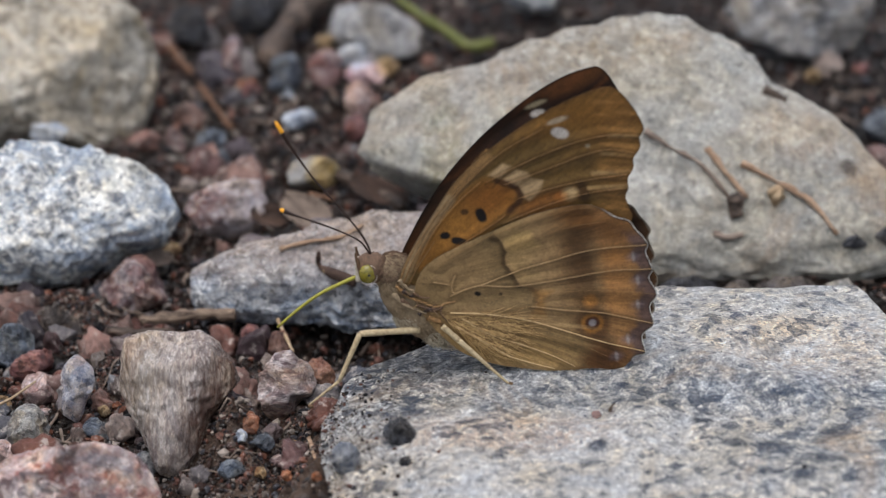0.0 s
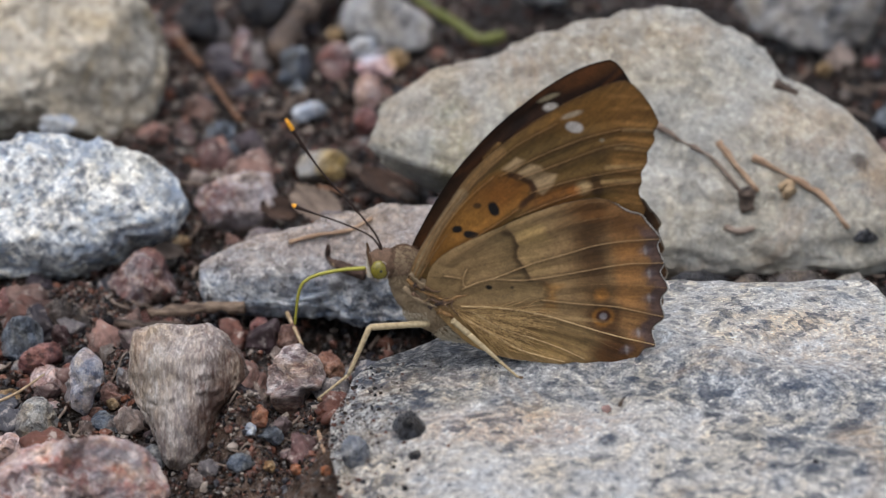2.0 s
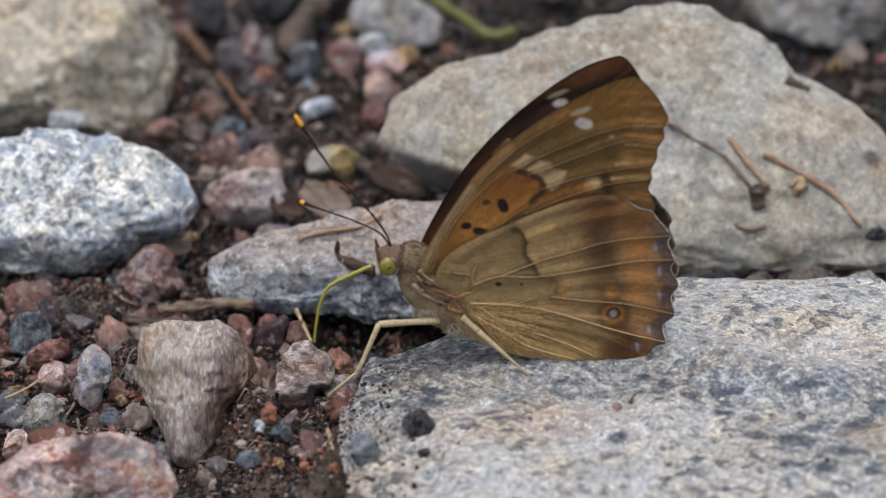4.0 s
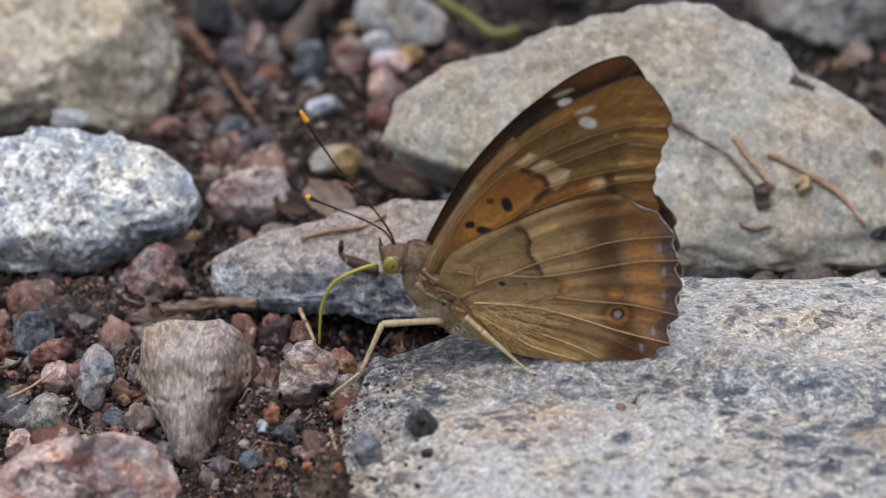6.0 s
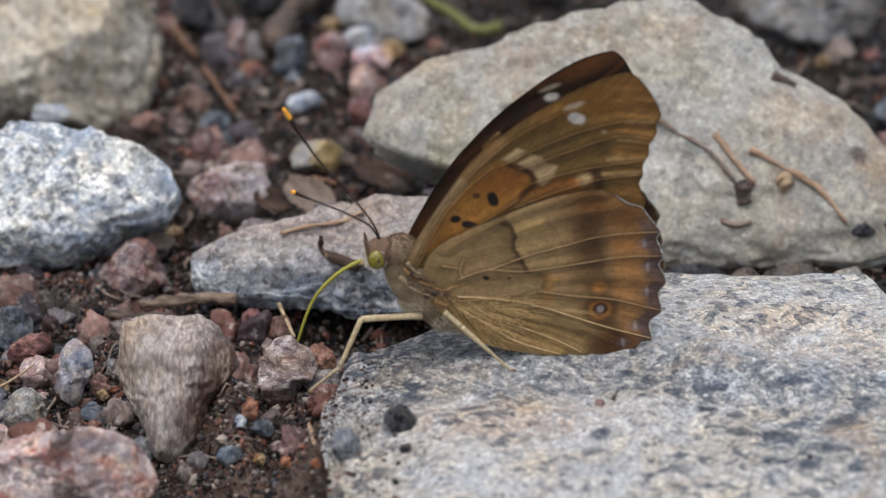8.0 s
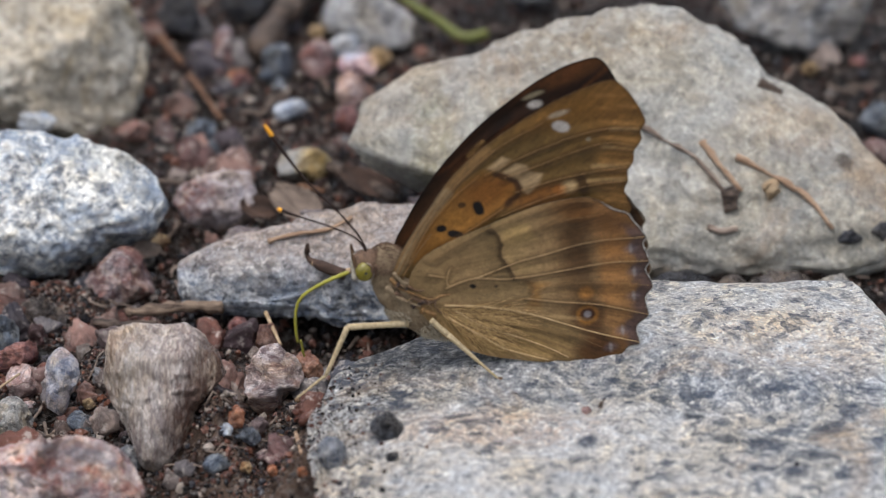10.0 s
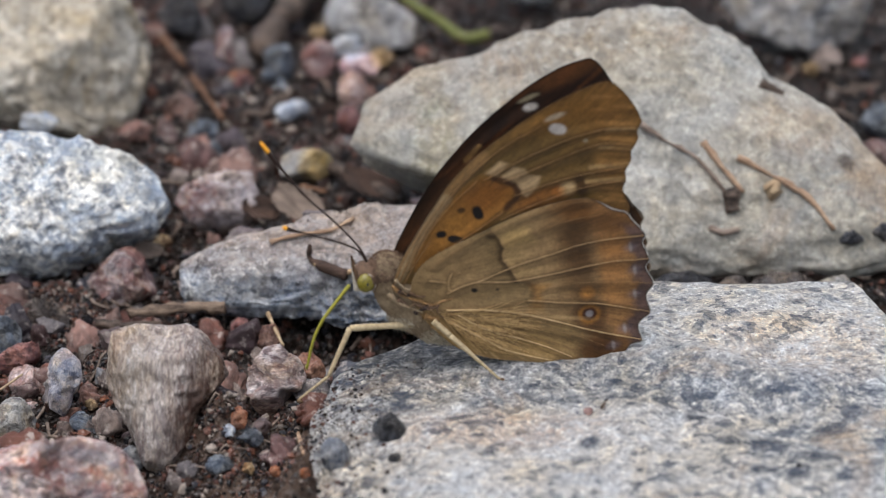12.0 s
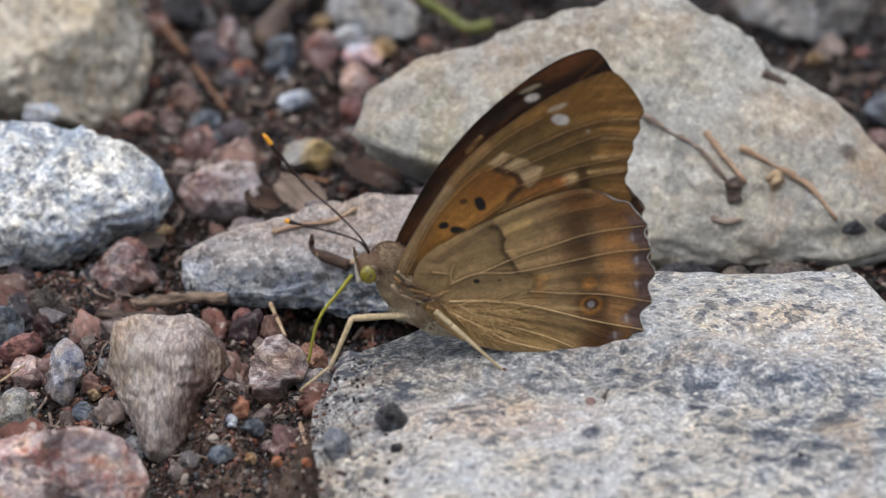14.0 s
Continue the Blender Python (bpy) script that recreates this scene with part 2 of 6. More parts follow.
MAT = dict(
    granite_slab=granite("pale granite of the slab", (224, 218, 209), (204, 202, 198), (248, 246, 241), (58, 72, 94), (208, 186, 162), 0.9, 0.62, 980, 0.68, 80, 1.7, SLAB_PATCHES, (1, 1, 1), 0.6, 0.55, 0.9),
    # the first patch is a darker band along the stone's underside
    granite_white=granite("white speckled granite", (192, 194, 195), (146, 158, 171), (232, 228, 219), (62, 70, 86), (138, 148, 162), 0.80, 0.56, 640, 0.7, 170, 0.6, [((-4, -8.2, 4), (16, 1.8, 10), (96, 98, 102), 0.4), ((7, 4, 5), (5, 4, 9), (206, 196, 170), 0.5)], (1, 1, 1), 0.7, 0.5, 0.7),
    granite_blue=granite("blue-grey rock", (112, 114, 120), (88, 94, 106), (156, 155, 154), (44, 48, 58), (122, 112, 102), 0.86, 0.6, 640, 0.55, 90),
    granite_flat=granite("blue-grey rock with a dusty top", (168, 176, 188), (124, 137, 158), (226, 226, 226), (32, 37, 48), (122, 112, 104), 0.84, 0.64, 700, 0.36, 110, 1.6, [((2, 7.8, 2), (45, 10, 14), (180, 165, 156), 0.96)], (1, 1, 1), 0.6, 0.4, 0.75),
    granite_back=granite("pale weathered rock", (158, 155, 148), (140, 140, 136), (174, 170, 161), (122, 118, 112), (146, 128, 110), 0.9, 0.59, 420, 0.85, 60, 1.0, [((-19.6, 3.4, 5), (1.3, 0.9, 9), (62, 56, 52), 0.95), ((26.6, -2.6, 5), (1.1, 1.1, 9), (66, 60, 56), 0.92), ((4.6, 11.8, 5), (2.4, 1.2, 9), (120, 122, 118), 0.7), ((-29, 1.5, 3), (3, 9, 12), (122, 118, 88), 0.6), ((-12, 15, 2), (20, 6, 14), (134, 120, 102), 0.65), ((22, 2, 2), (10, 5, 14), (150, 130, 112), 0.5)], (1, 1, 1), 0.3, 0.45),
    granite_grey=granite("grey rock", (154, 152, 150), (128, 125, 125), (189, 185, 180), (79, 77, 79), (132, 119, 108), 0.84, 0.62, 540, 0.82, 80),
    granite_red=granite("coarse red granite", (166, 116, 106), (168, 150, 146), (212, 198, 192), (80, 68, 70), (112, 108, 114), 0.84, 0.58, 420, 0.54, 200),
    granite_bluepink=granite("blue and pink rock", (152, 154, 165), (174, 152, 147), (205, 196, 191), (77, 81, 97), (106, 114, 136), 0.84, 0.55, 630, 0.52, 220),
    stone_beige=granite("beige weathered rock", (170, 162, 148), (150, 142, 128), (196, 187, 172), (112, 104, 92), (164, 146, 112), 0.84, 0.62, 420, 0.88, 90, 1.0, (), (1, 1, 1), 0.5, 0.55),
    stone_cream=granite("cream quartz", (130, 115, 109), (112, 97, 93), (180, 170, 161), (94, 84, 80), (120, 100, 92), 0.94, 0.6, 700, 0.36, 90, 0.5, [((-4.4, 2, 2), (3.0, 8, 9), (138, 127, 108), 0.5), ((-0.8, 0.0, 2), (2.4, 8, 9), (152, 143, 137), 0.45), ((5.6, 1.2, 2), (3.4, 5.6, 9), (76, 57, 50), 0.95), ((3.0, -5.2, 2), (3.0, 7.0, 9), (72, 53, 46), 0.95)], (2.0, 0.55, 1), 0.14, 0.6),
    stone_rosy=granite("rosy grey rock", (118, 99, 100), (116, 74, 70), (186, 173, 168), (84, 72, 72), (118, 74, 65), 0.84, 0.52, 630, 0.60, 150),
    stone_darkred=granite("dark red rock", (123, 77, 73), (97, 64, 64), (154, 114, 108), (59, 46, 48), (106, 92, 92), 0.84, 0.62, 630, 0.48, 160),
    stone_purple=granite("purple-grey rock", (150, 128, 122), (116, 94, 92), (206, 192, 184), (70, 59, 61), (112, 82, 74), 0.84, 0.62, 520, 0.5, 160, 0.8, (), (0.6, 1.2, 1)),
    stone_navy=granite("dark slate", (81, 88, 99), (62, 66, 75), (123, 128, 134), (37, 40, 46), (92, 86, 84), 0.84, 0.62, 720, 0.5, 220),
    stone_pink=granite("pale pink rock", (178, 148, 140), (158, 124, 116), (218, 200, 194), (123, 99, 95), (154, 110, 99), 0.84, 0.6, 720, 0.52, 200),
    stone_pinkwhite=granite("pink and white quartz", (196, 158, 157), (176, 138, 138), (225, 205, 205), (143, 106, 106), (176, 132, 121), 0.92, 0.66, 560, 0.6, 150, 1.0, [((-1.5, 2.2, 2), (2.6, 1.7, 5), (206, 208, 220), 0.95), ((3.4, 1.2, 2), (1.8, 2.2, 5), (188, 150, 104), 0.9)]),
    stone_grey=granite("plain grey rock", (156, 152, 145), (132, 128, 123), (183, 178, 169), (84, 79, 79), (130, 114, 103), 0.84, 0.6, 720, 0.62, 200),
    stone_mud=granite("wet earth clod", (84, 77, 74), (64, 57, 55), (122, 114, 109), (34, 30, 30), (72, 58, 50), 0.84, 0.6, 780, 0.42, 200),
    stone_ochre=granite("ochre rock", (154, 128, 92), (128, 101, 73), (187, 163, 128), (79, 64, 51), (114, 79, 53), 0.84, 0.6, 720, 0.75, 260),
    stone_rust=granite("russet rock", (136, 95, 79), (110, 77, 68), (165, 134, 119), (66, 51, 46), (123, 68, 46), 0.84, 0.58, 780, 0.44, 260),
    stone_orange=granite("orange-brown rock", (156, 95, 64), (128, 77, 57), (180, 136, 110), (73, 48, 42), (106, 59, 44), 0.84, 0.6, 780, 0.42, 260),
    stone_black=granite("black rock", (52, 52, 56), (40, 40, 44), (92, 92, 96), (22, 22, 24), (66, 62, 60), 0.84, 0.6, 900, 0.4, 260),
    stone_paleblue=granite("pale blue quartz", (185, 191, 202), (165, 172, 183), (213, 218, 224), (112, 117, 128), (154, 147, 143), 0.84, 0.62, 630, 0.6, 200),
    stone_yellow=granite("grey and yellow rock", (150, 146, 142), (134, 130, 126), (178, 172, 162), (92, 86, 80), (140, 128, 112), 0.9, 0.66, 640, 0.7, 110, 1.0, [((2.4, 0.3, 2), (3.0, 4, 5), (190, 160, 100), 0.95)]),
    stone_halfred=granite("grey rock with a red face", (161, 147, 145), (134, 123, 123), (196, 185, 183), (81, 73, 75), (141, 110, 103), 0.86, 0.64, 640, 0.58, 120, 1.0, [((-4.2, 0.8, 2), (4.6, 3.0, 6), (124, 76, 70), 0.85)]),
)


def earth_material():
    n = Nodes("dark wet earth", 0.7, 0.2)
    tc = n.tree.nodes.new("ShaderNodeTexCoord")
    at = tc.outputs["Object"]
    damp = n.noise(at, 70, 6, 0.6, 0.3)
    c = n.mix(n.ramp(damp, (0.35, BLACK), (0.65, WHITE)), lin(17, 14, 12), lin(36, 28, 24))
    c = n.mix(n.ramp(n.noise(at, 420, 6, 0.7), (0.5, BLACK), (0.72, WHITE)), c, lin(70, 55, 48))
    c = n.mix(n.ramp(n.noise(at, 260, 5, 0.7, 0.5), (0.6, BLACK), (0.72, (0.8, 0.8, 0.8, 1))), c, lin(88, 60, 52))
    # four ovals of paler brown earth, broken up by noise
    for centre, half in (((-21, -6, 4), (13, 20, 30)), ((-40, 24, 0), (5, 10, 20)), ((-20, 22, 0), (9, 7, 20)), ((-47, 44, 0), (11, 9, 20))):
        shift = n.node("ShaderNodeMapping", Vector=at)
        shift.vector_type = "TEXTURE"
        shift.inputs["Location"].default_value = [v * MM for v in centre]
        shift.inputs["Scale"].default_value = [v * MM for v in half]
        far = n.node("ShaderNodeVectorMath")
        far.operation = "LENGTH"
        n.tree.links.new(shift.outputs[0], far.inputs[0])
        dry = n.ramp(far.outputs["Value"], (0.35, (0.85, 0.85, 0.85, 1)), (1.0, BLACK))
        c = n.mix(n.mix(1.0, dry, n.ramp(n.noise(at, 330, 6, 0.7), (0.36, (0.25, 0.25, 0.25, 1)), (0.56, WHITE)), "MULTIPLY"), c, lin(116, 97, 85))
    wet = n.ramp(damp, (0.38, (0.24, 0.24, 0.24, 1)), (0.62, (0.75, 0.75, 0.75, 1)))
    n.tree.links.new(wet, n.bsdf.inputs["Roughness"])
    n.tree.links.new(n.ramp(n.noise(at, 900, 4, 0.7), (0.5, (0.06, 0.06, 0.06, 1)), (0.62, (0.9, 0.9, 0.9, 1))), n.bsdf.inputs["Specular IOR Level"])
    n.bump(n.noise(at, 500, 8, 0.75), 0.9, 0.0012)
    n.bump(n.noise(at, 1600, 5, 0.75), 0.7, 0.0004)
    return n.colour(c)


def grit_material():
    n = Nodes("mixed grit", 0.34, 0.2)
    geo = n.tree.nodes.new("ShaderNodeNewGeometry")
    pick = n.tree.nodes.new("ShaderNodeValToRGB")
    pick.color_ramp.interpolation = "CONSTANT"
    tones = [(42, 33, 30), (66, 50, 45), (98, 68, 60), (54, 53, 58), (104, 94, 88), (32, 30, 33), (78, 55, 48), (152, 140, 130), (58, 44, 39), (24, 21, 20), (114, 76, 62), (46, 38, 35)]
    el = pick.color_ramp.elements
    while len(el) < len(tones):
        el.new(0.5)
    for i, tone in enumerate(tones):
        el[i].position, el[i].color = i / len(tones), lin(*tone)
    n.tree.links.new(geo.outputs["Random Per Island"], pick.inputs[0])
    tc = n.tree.nodes.new("ShaderNodeTexCoord")
    grain = n.noise(tc.outputs["Object"], 900, 5, 0.7)
    c = n.mix(1.0, pick.outputs[0], n.ramp(grain, (0.3, (0.5, 0.5, 0.5, 1)), (0.7, WHITE)), "MULTIPLY")
    n.tree.links.new(n.ramp(n.noise(tc.outputs["Object"], 1500, 3, 0.7), (0.5, (0.08, 0.08, 0.08, 1)), (0.62, WHITE)), n.bsdf.inputs["Specular IOR Level"])
    n.bump(grain, 0.6, 0.0004)
    return n.colour(c)


def pebble_material():
    n = Nodes("mixed pebbles", 0.38, 0.25)
    info = n.tree.nodes.new("ShaderNodeObjectInfo")
    pick = n.tree.nodes.new("ShaderNodeValToRGB")
    tones = [(58, 46, 42), (112, 74, 64), (74, 78, 88), (146, 132, 124), (88, 56, 48), (52, 55, 64), (150, 116, 106), (84, 70, 64), (124, 126, 130), (102, 64, 52)]
    el = pick.color_ramp.elements
    while len(el) < len(tones):
        el.new(0.5)
    for i, tone in enumerate(tones):
        el[i].position, el[i].color = i / (len(tones) - 1), lin(*tone)
    n.tree.links.new(info.outputs["Random"], pick.inputs[0])
    at = n.coords(0.2)
    grain = n.noise(at, 620, 6, 0.7)
    c = n.mix(1.0, pick.outputs[0], n.ramp(grain, (0.34, (0.4, 0.4, 0.42, 1)), (0.62, (1.15, 1.12, 1.1, 1))), "MULTIPLY")
    c = n.mix(n.ramp(n.noise(at, 1100, 5, 0.75), (0.55, BLACK), (0.64, (0.6, 0.6, 0.6, 1))), c, lin(186, 176, 168))
    c = n.mix(n.ramp(n.noise(at, 300, 5, 0.7, 0.6), (0.52, BLACK), (0.66, (0.7, 0.7, 0.7, 1))), c, lin(44, 35, 31))
    n.bump(n.noise(at, 500, 7, 0.75), 0.8, 0.0008)
    return n.colour(c)


def wood_material(name, light, dark, rough=0.75, scale=900):
    n = Nodes(name, rough, 0.25)
    at = n.coords()
    long = n.node("ShaderNodeMapping", Vector=at)
    long.inputs["Scale"].default_value = (0.12, 1, 1)
    grain = n.noise(long.outputs[0], scale, 6, 0.7, 0.4)
    c = n.mix(n.ramp(grain, (0.35, BLACK), (0.66, WHITE)), lin(*dark), lin(*light))
    c = n.mix(n.ramp(n.noise(at, 200, 4, 0.6), (0.4, BLACK), (0.7, (0.6, 0.6, 0.6, 1))), c, lin(*dark))
    n.bump(grain, 0.9, 0.0006)
    return n.colour(c)


def plain_material(name, tone, other, rough=0.6, scale=1500, spec=0.35, stretch=(1, 1, 1)):
    n = Nodes(name, rough, spec)
    tc = n.tree.nodes.new("ShaderNodeTexCoord")
    m = n.node("ShaderNodeMapping", Vector=tc.outputs["Object"])
    m.inputs["Scale"].default_value = stretch
    g = n.noise(m.outputs[0], scale, 5, 0.65)
    n.bump(g, 0.35, 0.0001)
    return n.colour(n.mix(n.ramp(g, (0.35, BLACK), (0.68, WHITE)), lin(*tone), lin(*other)))


def wing_material(name):
    n = Nodes(name, 0.62, 0.2)
    a = n.tree.nodes.new("ShaderNodeVertexColor")
    a.layer_name = "scales"
    tc = n.tree.nodes.new("ShaderNodeTexCoord")
    g = n.noise(tc.outputs["Object"], 5200, 3, 0.7)
    c = n.mix(1.0, a.outputs[0], n.ramp(g, (0.3, (0.66, 0.66, 0.66, 1)), (0.7, (1.1, 1.1, 1.1, 1))), "MULTIPLY")
    c = n.mix(1.0, c, n.ramp(n.noise(tc.outputs["Object"], 1100, 5, 0.7, 0.6), (0.34, (0.84, 0.84, 0.82, 1)), (0.66, (1.14, 1.13, 1.1, 1))), "MULTIPLY")
    n.bump(g, 0.3, 0.00008)
    n.bsdf.inputs["Sheen Weight"].default_value = 0.08
    return n.colour(c)


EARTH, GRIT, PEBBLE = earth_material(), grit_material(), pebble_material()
BARK = wood_material("dark bark", (124, 106, 94), (30, 24, 21), 0.5)
WEATHERED = wood_material("weathered wood", (168, 146, 126), (62, 48, 40), 0.6)
DRY_NEEDLE = wood_material("dry orange-brown needle", (134, 100, 78), (84, 60, 46))
GREY_TWIG = wood_material("grey twig", (150, 134, 122), (98, 84, 75))
TAN_TWIG = wood_material("tan twig", (190, 162, 136), (132, 106, 86))
STRAW = wood_material("pale straw", (196, 176, 146), (148, 122, 94), 0.6)
DARK_LEAF = wood_material("dark dead leaf", (88, 68, 58), (40, 31, 27))
GREY_LEAF = wood_material("grey-brown dead leaf", (140, 124, 112), (88, 76, 68))
STEM = plain_material("green stem", (78, 84, 38), (106, 106, 56), 0.5, 700)
WING = wing_material("wing scales")
VEIN = plain_material("pale wing vein", (158, 130, 92), (124, 98, 64), 0.55, 2500)
VEIN_BRIGHT = plain_material("cream wing vein", (196, 168, 124), (160, 130, 88), 0.55, 2500)
VEIN_DIM = plain_material("tan wing vein", (140, 106, 66), (104, 76, 44), 0.55, 2500)
HAIR_BROWN = plain_material("brown hair", (124, 96, 60), (96, 72, 44), 0.6, 2500)
HAIR_GOLD = plain_material("golden hair", (196, 162, 110), (150, 120, 76), 0.6, 2500)
FUR_DARK = plain_material("dark brown fur", (112, 88, 70), (74, 58, 48), 0.85, 2600)
FUR = plain_material("grey-brown fur", (140, 122, 97), (108, 92, 72), 0.85, 2600)
FUR_PALE = plain_material("pale fur", (186, 174, 152), (140, 128, 108), 0.85, 2600)
EYE = plain_material("yellow-green eye", (126, 116, 42), (96, 88, 32), 0.22, 3000, 0.6)
EYE_RIM = plain_material("white eye rim", (192, 184, 170), (146, 136, 120), 0.6)
PUPIL = plain_material("dark eye spot", (40, 36, 12), (28, 26, 10), 0.3)
ANTENNA = plain_material("dark brown antenna", (50, 32, 24), (30, 20, 16), 0.5, 4000)
CLUB = plain_material("orange antenna tip", (236, 172, 52), (206, 130, 26), 0.45, 4000)
PALP = plain_material("brown palp", (96, 72, 50), (62, 46, 34), 0.75, 3000)
TONGUE = plain_material("yellow-green proboscis", (158, 154, 60), (126, 120, 46), 0.4, 3000)
LEG = plain_material("cream leg", (184, 167, 134), (142, 124, 94), 0.6, 3000)
LEG_TIP = plain_material("brown foot", (112, 88, 62), (70, 52, 38), 0.65, 3000)


# ---- mesh helpers ----
def mesh_of(name, verts, faces, mats, smooth=True):
    me = bpy.data.meshes.new(name)
    me.from_pydata([tuple(map(float, v)) for v in verts], [], faces)
    for m in mats if isinstance(mats, (list, tuple)) else [mats]:
        me.materials.append(m)
    if smooth:
        me.polygons.foreach_set("use_smooth", [True] * len(me.polygons))
    me.update()
    return me


def part(name, me, parent, label=""):
    ob = new(name, me)
    ob.parent = parent
    return tagged(ob, label)


BALLS = {}


def ball(sub):
    if sub not in BALLS:
        bm = bmesh.new()
        bmesh.ops.create_icosphere(bm, subdivisions=sub, radius=1.0)
        BALLS[sub] = (np.array([v.co[:] for v in bm.verts]), [tuple(v.index for v in f.verts) for f in bm.faces])
        bm.free()
    return BALLS[sub]


def rock_points(radii, top, bottom, power, facets, rough, sub, seed, cuts=(), chips=0, humps=()):
    """A boulder about an axis: broken faces inside a set outline, a top and a bottom depth, and an uneven skin (millimetres).
    Without facets it is a flat rounded slab. cuts: cleavage planes (x1, y1, x2, y2, height on that line, fall per millimetre to
    its right hand). chips: how many small flakes are struck off. humps: (x, y, half sizes, turn, rise) on the top."""
    rng = np.random.default_rng(seed)
    d, faces = ball(sub)
    r = np.array(radii)
    if facets:
        k = np.arange(facets) + 0.5
        lat, lon = np.arccos(1 - 2 * k / facets), np.pi * (1 + 5 ** 0.5) * k
        n = np.stack([np.cos(lon) * np.sin(lat), np.sin(lon) * np.sin(lat), np.cos(lat)], 1) + rng.normal(size=(facets, 3)) * 0.28
        n /= np.linalg.norm(n, axis=1)[:, None]
        near = rng.uniform(0.72, 1.05, facets)
        warp = d + 0.10 * np.stack([fbm(d * 1.3 + 7 * j + seed, 2, seed + j) for j in range(3)], 1)
        unit = d * ((np.maximum(warp @ n.T, 1e-3) / near) ** (power * 14)).sum(1)[:, None] ** (-1 / (power * 14))
    else:
        rho, c = np.hypot(d[:, 0], d[:, 1]), d[:, 2]
        unit = d * ((rho ** power + np.abs(c) ** power) ** (-1 / power))[:, None]
    turn = (np.arctan2(unit[:, 1], unit[:, 0]) / (2 * np.pi)) % 1.0
    flat = np.hypot(unit[:, 0], unit[:, 1])
    bins = 64 if sub > 4 else 20 if sub > 3 else 12
    widest = np.array([flat[np.floor(turn * bins).astype(int) % bins == q].max() for q in range(bins)])
    widest = (widest + np.roll(widest, 1) + np.roll(widest, -1)) / 3
    wide = np.interp(turn * bins - 0.5, np.arange(-1, bins + 1), np.concatenate([widest[-1:], widest, widest[:1]]))
    out = np.interp(turn * len(r), np.arange(len(r) + 1), np.concatenate([r, r[:1]])) / wide
    c = unit[:, 2]
    p = np.stack([out * unit[:, 0], out * unit[:, 1], np.where(c > 0, top / c.max(), bottom / -c.min()) * c], 1)
    for x1, y1, x2, y2, high, fall in cuts:
        dx, dy = x2 - x1, y2 - y1
        side = ((p[:, 0] - x1) * dy - (p[:, 1] - y1) * dx) / math.hypot(dx, dy)
        side = side + 0.22 * fbm(p / 2.2 + seed, 3, seed + 21)
        room = high - fall * side
        p[:, 2] = 0.5 * (p[:, 2] + room - np.sqrt((p[:, 2] - room) ** 2 + 0.12))
    for x, y, rx, ry, turn_by, rise in humps:
        a = radians(turn_by)
        u, v = (p[:, 0] - x) * math.cos(a) + (p[:, 1] - y) * math.sin(a), (p[:, 1] - y) * math.cos(a) - (p[:, 0] - x) * math.sin(a)
        p[:, 2] += np.where(c > 0, 1, 0) * rise * np.exp(-(u / rx) ** 2 - (v / ry) ** 2)
    if chips:
        n = rng.normal(size=(chips, 3))
        n /= np.linalg.norm(n, axis=1)[:, None]
        bent = d + 0.05 * np.stack([fbm(d * 3.1 + 5 * j + seed, 3, seed + 31 + j) for j in range(3)], 1)
        bent /= np.linalg.norm(bent, axis=1)[:, None]
        depth = rng.uniform(0.93, 0.99, chips)
        p = p * np.minimum(1, (depth / np.maximum(bent @ n.T, 0.2)).min(1))[:, None]
    skin = fbm(unit * 1.9 + seed, 3, seed) * rough * 0.9 + fbm(unit * 7 + seed, 4, seed + 9) * rough * 0.5
    skin = skin + (np.abs(fbm(unit * 4 + seed * 2, 3, seed + 5)) - 0.3) * rough * 0.8
    return p + unit * (skin * min(r.mean(), 14.0))[:, None], faces


def stone(name, mat, label, at, radii, top, bottom, lean=65, power=2.6, facets=5, rough=0.05, sub=5, seed=1, group="", dip=0.0, cuts=(), chips=14, humps=()):
    """A stone whose outline axis leans back from the vertical by lean degrees; sizes in millimetres."""
    p, faces = rock_points(radii, top, bottom, power, facets, rough, sub, seed, cuts, chips, humps)
    ob = new(name, mesh_of(name, p * MM, faces, MAT[mat]))
    ob.matrix_world = pose(at[0] * MM, at[1] * MM, at[2] * MM, lean, dip, 0)
    return tagged(ob, label, "stone", group)


def tube(points, radii, sides=8, flat=1.0):
    """Vertices and faces of a round tapering rod through the points."""
    pts = [Vector(p) for p in points]
    verts, faces = [], []
    for i, p in enumerate(pts):
        t = (pts[min(i + 1, len(pts) - 1)] - pts[max(i - 1, 0)]).normalized()
        a = t.cross(Vector((0, 1, 0)))
        if a.length < 0.1:
            a = t.cross(Vector((1, 0, 0)))
        a.normalize()
        b = t.cross(a)
        for k in range(sides):
            w = 2 * math.pi * k / sides
            verts.append(p + (a * math.cos(w) + b * math.sin(w) * flat) * radii[i])
    for i in range(len(pts) - 1):
        for k in range(sides):
            q = (k + 1) % sides
            faces.append((i * sides + k, i * sides + q, (i + 1) * sides + q, (i + 1) * sides + k))
    faces.append(tuple(range(sides))[::-1])
    faces.append(tuple((len(pts) - 1) * sides + k for k in range(sides)))
    return verts, faces


def smooth_line(points, steps=6):
    """Catmull-Rom points through the given ones."""
    p = [np.array(q, float) for q in points]
    p = [2 * p[0] - p[1]] + p + [2 * p[-1] - p[-2]]
    out = []
    for i in range(1, len(p) - 2):
        for k in range(steps):
            t = k / steps
            out.append(0.5 * (2 * p[i] + (p[i + 1] - p[i - 1]) * t + (2 * p[i - 1] - 5 * p[i] + 4 * p[i + 1] - p[i + 2]) * t * t + (3 * p[i] - p[i - 1] - 3 * p[i + 1] + p[i + 2]) * t ** 3))
    return out + [p[-2]]


